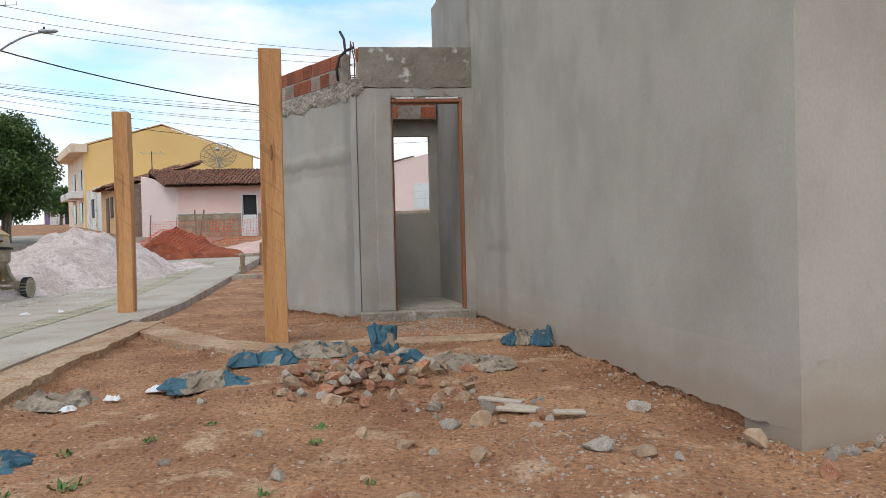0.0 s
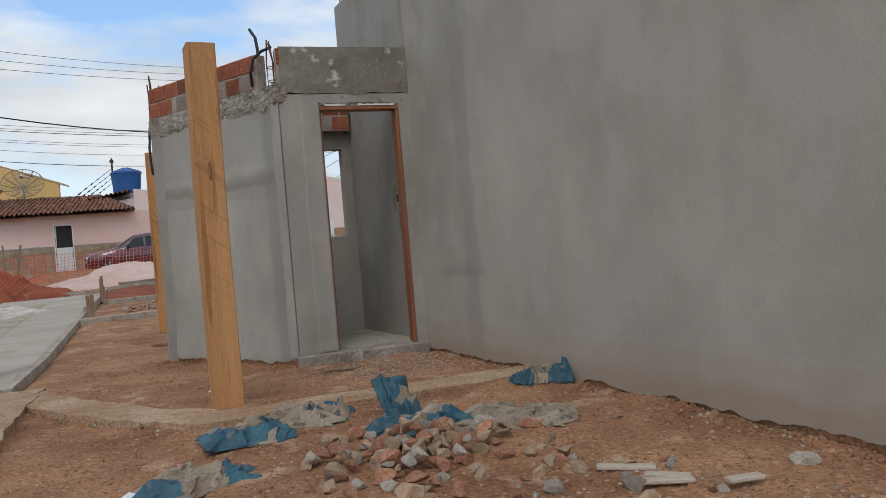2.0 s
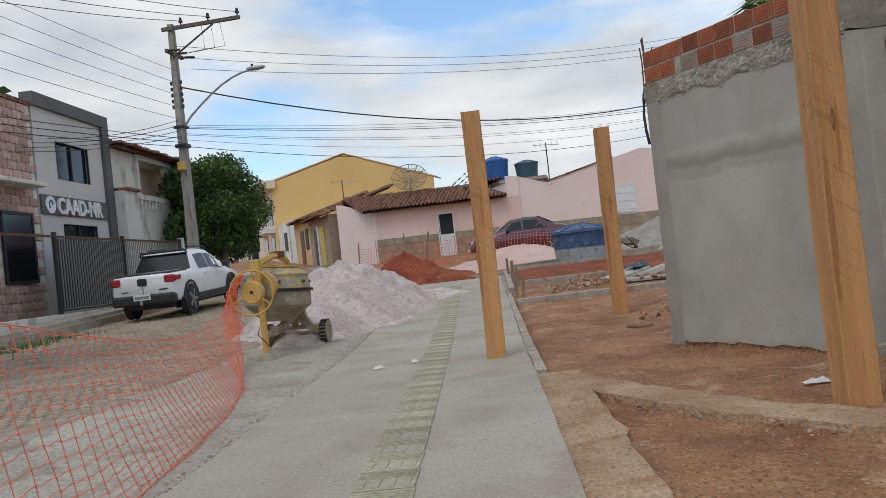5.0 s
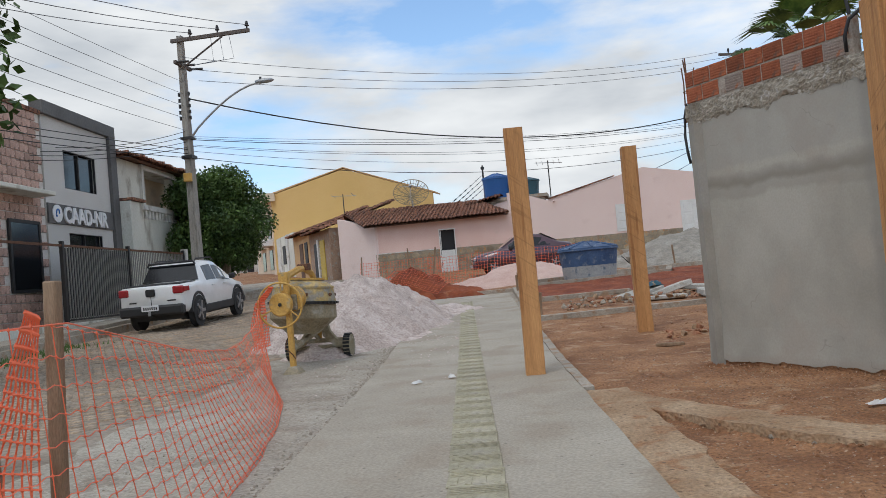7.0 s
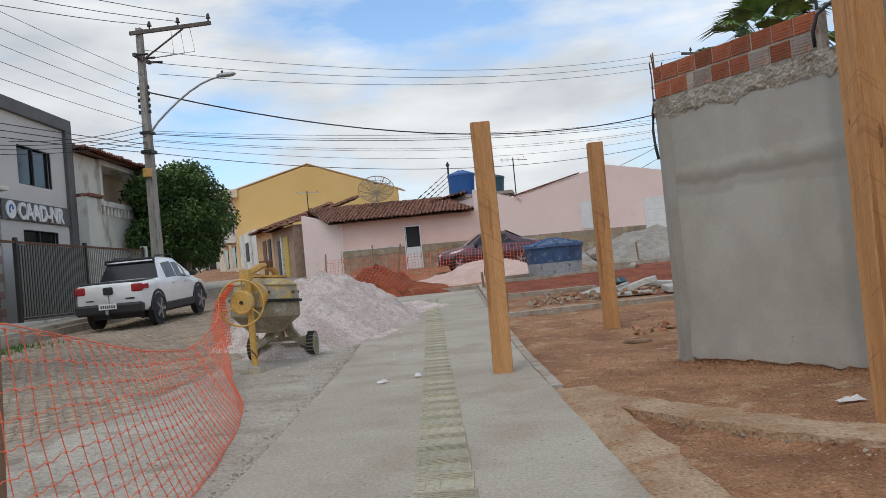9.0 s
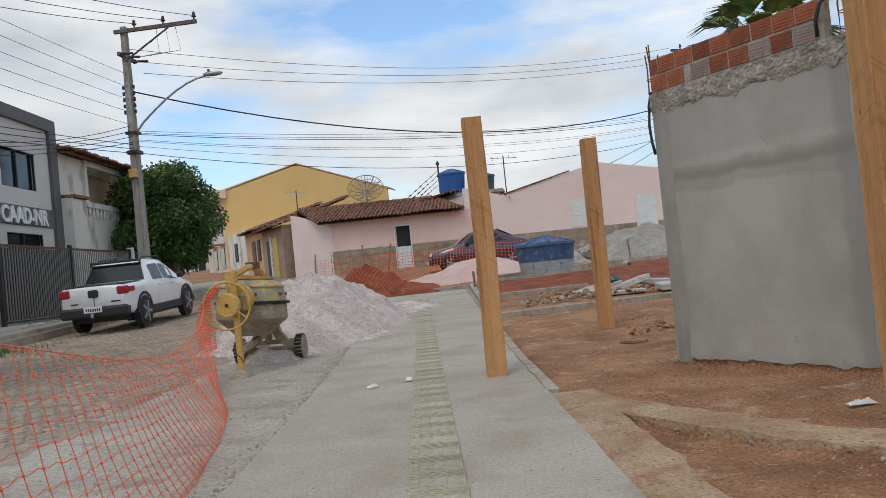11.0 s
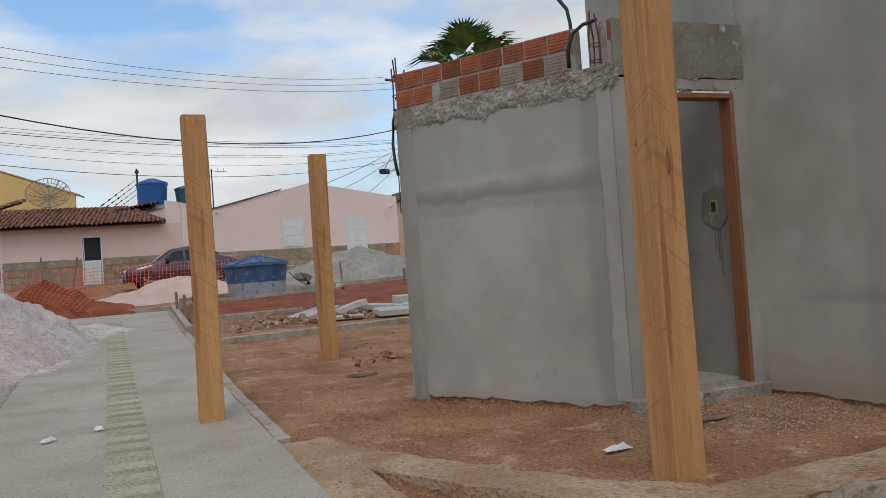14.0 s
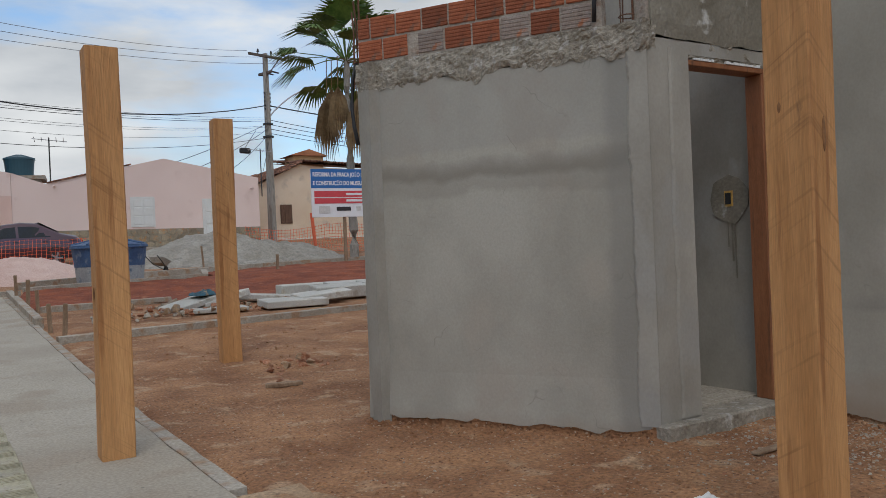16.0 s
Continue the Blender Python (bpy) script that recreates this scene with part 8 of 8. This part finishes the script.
def yard(rr):
    while True:
        x, y = rr.uniform(-3.4, 2.2), 1.8 + rr.random() ** 1.4 * 11
        wall_x = 0.31 - (y - 8.55) * 0.2255 if y < 8.5 else 9
        o = x * SN.x + y * SN.y
        if o > -1.62 and x < wall_x - 0.02 and not (y > 8.35 and x > -0.9 - (y - 8.4) * 0.8):
            return x, y


def wall_foot(rr):
    y = rr.uniform(3.2, 8.3)
    return 0.31 - (y - 8.55) * 0.2255 - abs(rr.gauss(0, 0.10)) - 0.01, y


def box_foot(rr):
    p = BC.lerp(BW, rr.random()) + Vector((-0.77, -0.63, 0)) * abs(rr.gauss(0, 0.12))
    return p.x, p.y


def grey_patch(rr):
    return 0.55 + rr.gauss(0, 0.22), 3.55 + rr.gauss(0, 0.45)


def door_patch(rr):
    return -0.05 + rr.gauss(0, 0.45), min(7.85 + rr.gauss(0, 0.35), 8.4)


def bed(rr):
    x = rr.uniform(-3.9, 2)
    return x, rr.uniform(13, 17) + 0.2 * x


chips("clods", 11000, yard, 0.008, M_DIRT, "small earth clods strewn over the ground", 1)
chips("pebbles", 2600, yard, 0.0065, M_ROCK, "small ochre pebbles strewn over the ground", 2)
chips("brick_chips", 1000, yard, 0.009, M_ROCKRED, "small red brick chips on the ground", 3)
chips("mortar_chips", 700, yard, 0.006, M_ROCKGREY, "small grey mortar chips on the ground", 4)
chips("wall_foot_chips", 500, wall_foot, 0.009, M_ROCKGREY, "mortar droppings along the foot of the tall wall", 5)
chips("wall_foot_clods", 2600, wall_foot, 0.013, M_DIRT, "earth clods along the foot of the tall wall", 6)
chips("box_foot_clods", 1200, box_foot, 0.012, M_DIRT, "earth clods along the foot of the small building", 7)
chips("mortar_spill", 700, grey_patch, 0.006, M_ROCKGREY, "grey mortar crumbs spilled on the earth", 8)
chips("door_spill", 2400, door_patch, 0.007, M_ROCKGREY, "grey mortar crumbs before the doorway", 9)


def walk_edge(rr):
    s = rr.uniform(1.5, 16)
    p = street(-3.80 - 0.48 * (s + 8) / 32.3 - 0.02 - abs(rr.gauss(0, 0.07)), s)
    return p.x, p.y


def apron_area(rr):
    p = street(rr.uniform(-5.6, -4.1), rr.uniform(2, 15))
    return p.x, p.y


def sand_foot(rr):
    p = street(rr.uniform(-5.0, -2.9), 15.5 + rr.gauss(0, 2.0))
    return p.x, p.y


chips("edge_crumbs", 1300, walk_edge, 0.009, M_ROCKGREY, "cement crumbs along the edge of the walkway", 11)
chips("apron_grit", 1800, apron_area, 0.007, M_ROCKGREY, "grit and cement crumbs on the rough concrete", 12)
chips("sand_grit", 900, sand_foot, 0.010, M_SAND, "coarse grains scattered round the sand heap", 13)
chips("bed_clods", 1200, bed, 0.012, M_DIRT, "clods on the trodden earth", 10)

# ---- tactile tiles in the walkway ----
walk_ob = bpy.data.objects["pavement"]
bm = bmesh.new()
box(bm, -0.143, -0.155, 0, 0.143, 0.155, 0.008, None, 0.003)
for i in range(4):
    x = -0.105 + i * 0.07
    box(bm, x - 0.016, -0.14, 0.008, x + 0.016, -0.005, 0.0115)
    box(bm, -0.13, 0.03 + i * 0.03 - 0.008, 0.008, 0.13, 0.03 + i * 0.03 + 0.008, 0.011)
tile_me = bpy.data.meshes.new("tactile_tile")
bm.to_mesh(tile_me)
bm.free()
tile_me.materials.append(M_TILE)
rr = random.Random(21)
for k in range(60):
    s = 3.2 + k * 0.318
    p = street(-2.93 - 0.018 * (s - 7), s, 0.0405)
    q = street(-2.93 - 0.018 * (s - 7), s + 0.3, 0.0405)
    share("tactile_tile", tile_me, walk_ob, Matrix.Translation(p) @ pose(0, 0, 0, math.degrees(math.atan2(q.z - p.z, 0.3)), 0, STREET_TURN + rr.uniform(-1.5, 1.5)))

# ---- stones bared along the edge of the dug patch ----
rr = random.Random(31)
EDGE = [(-2.80, 7.48), (-2.19, 6.76), (-1.62, 6.12), (-1.17, 6.2)]
for i in range(18):
    f = i / 18 * 2.999
    k = int(f)
    x = EDGE[k][0] + (EDGE[k + 1][0] - EDGE[k][0]) * (f - k) + rr.gauss(0, 0.025)
    y = EDGE[k][1] + (EDGE[k + 1][1] - EDGE[k][1]) * (f - k) + rr.gauss(0, 0.025)
    rock(x + 0.03, y + 0.03, rr.uniform(0.06, 0.12), rr.choice((1, 1, 0)), 3000 + i, ground_z(x, y) - 0.045, "stones along the dug edge")

# ---- cobbles of the street ----
road_ob = bpy.data.objects["road"]
M_COBBLE = mat("dusty_cobble", (0.24, 0.185, 0.135), (0.36, 0.295, 0.225), 1.2, 0.95, 0.8, 30, (0.40, 0.29, 0.195), 0.34, vary=0.14, grain=0.6)


def cobble_rings(rr, w, d):
    n = 6
    low = [(w * 0.5 * math.cos(math.tau * (k + rr.uniform(-0.2, 0.2)) / n), d * 0.5 * math.sin(math.tau * (k + rr.uniform(-0.2, 0.2)) / n)) for k in range(n)]
    h = rr.uniform(0.008, 0.02)
    return [[(x, y, -0.01) for x, y in low], [(x * 0.86, y * 0.86, h * 0.7) for x, y in low], [(x * 0.5, y * 0.5, h) for x, y in low]]


rr = random.Random(44)
COBBLES = []
for k in range(8):
    me = bpy.data.meshes.new("cobble")
    rings = cobble_rings(rr, 0.17, 0.14)
    vs = [p for r in rings for p in r]
    fs = [(r * 6 + k2, r * 6 + (k2 + 1) % 6, r * 6 + 6 + (k2 + 1) % 6, r * 6 + 6 + k2) for r in range(2) for k2 in range(6)] + [tuple(range(12, 18))]
    me.from_pydata(vs, [], fs)
    me.materials.append(M_COBBLE)
    COBBLES.append(me)
near, far_vs, far_fs = 0, [], []
for row in range(150):
    sv = 9.0 + row * 0.145
    for col in range(46):
        ov = -5.75 - col * 0.148 - (0.07 if row % 2 else 0) + rr.uniform(-0.012, 0.012)
        if rr.random() < 0.12 or ov < -12.5 or (ov > -6.4 and rr.random() < (ov + 6.6) * 1.2):
            continue
        p = street(ov, sv + rr.uniform(-0.012, 0.012), 0.001)
        if near < 300 and sv < 11.2 and -9.8 < ov < -6.4:
            share("cobble", COBBLES[rr.randrange(8)], road_ob, Matrix.Translation(p) @ pose(0, 0, 0, 0, 0, STREET_TURN + rr.uniform(-9, 9)))
            near += 1
        else:
            k0 = len(far_vs)
            for r in cobble_rings(rr, 0.17, 0.14):
                far_vs += [(p.x + x, p.y + y, p.z + z) for x, y, z in r]
            far_fs += [(k0 + r * 6 + k2, k0 + r * 6 + (k2 + 1) % 6, k0 + r * 6 + 6 + (k2 + 1) % 6, k0 + r * 6 + 6 + k2) for r in range(2) for k2 in range(6)]
            far_fs.append(tuple(range(k0 + 12, k0 + 18)))
me = bpy.data.meshes.new("cobbles")
me.from_pydata(far_vs, [], far_fs)
me.materials.append(M_COBBLE)
cob = new("cobbles", me)
cob.parent = road_ob
tagged(cob, "dust-filled uneven street cobbles", kind="stuff")

# ---- broken mortar at the foot of the tall building's front ----
rr = random.Random(12)
for i in range(9):
    q = TC + TR * (0.05 + rr.random() ** 1.5 * 0.75) + Vector((0.02, -0.06 - 0.05 * rr.random(), 0))
    rock(q.x, q.y, rr.uniform(0.07, 0.15), 1, 4000 + i, None, "mortar lumps at the wall foot")
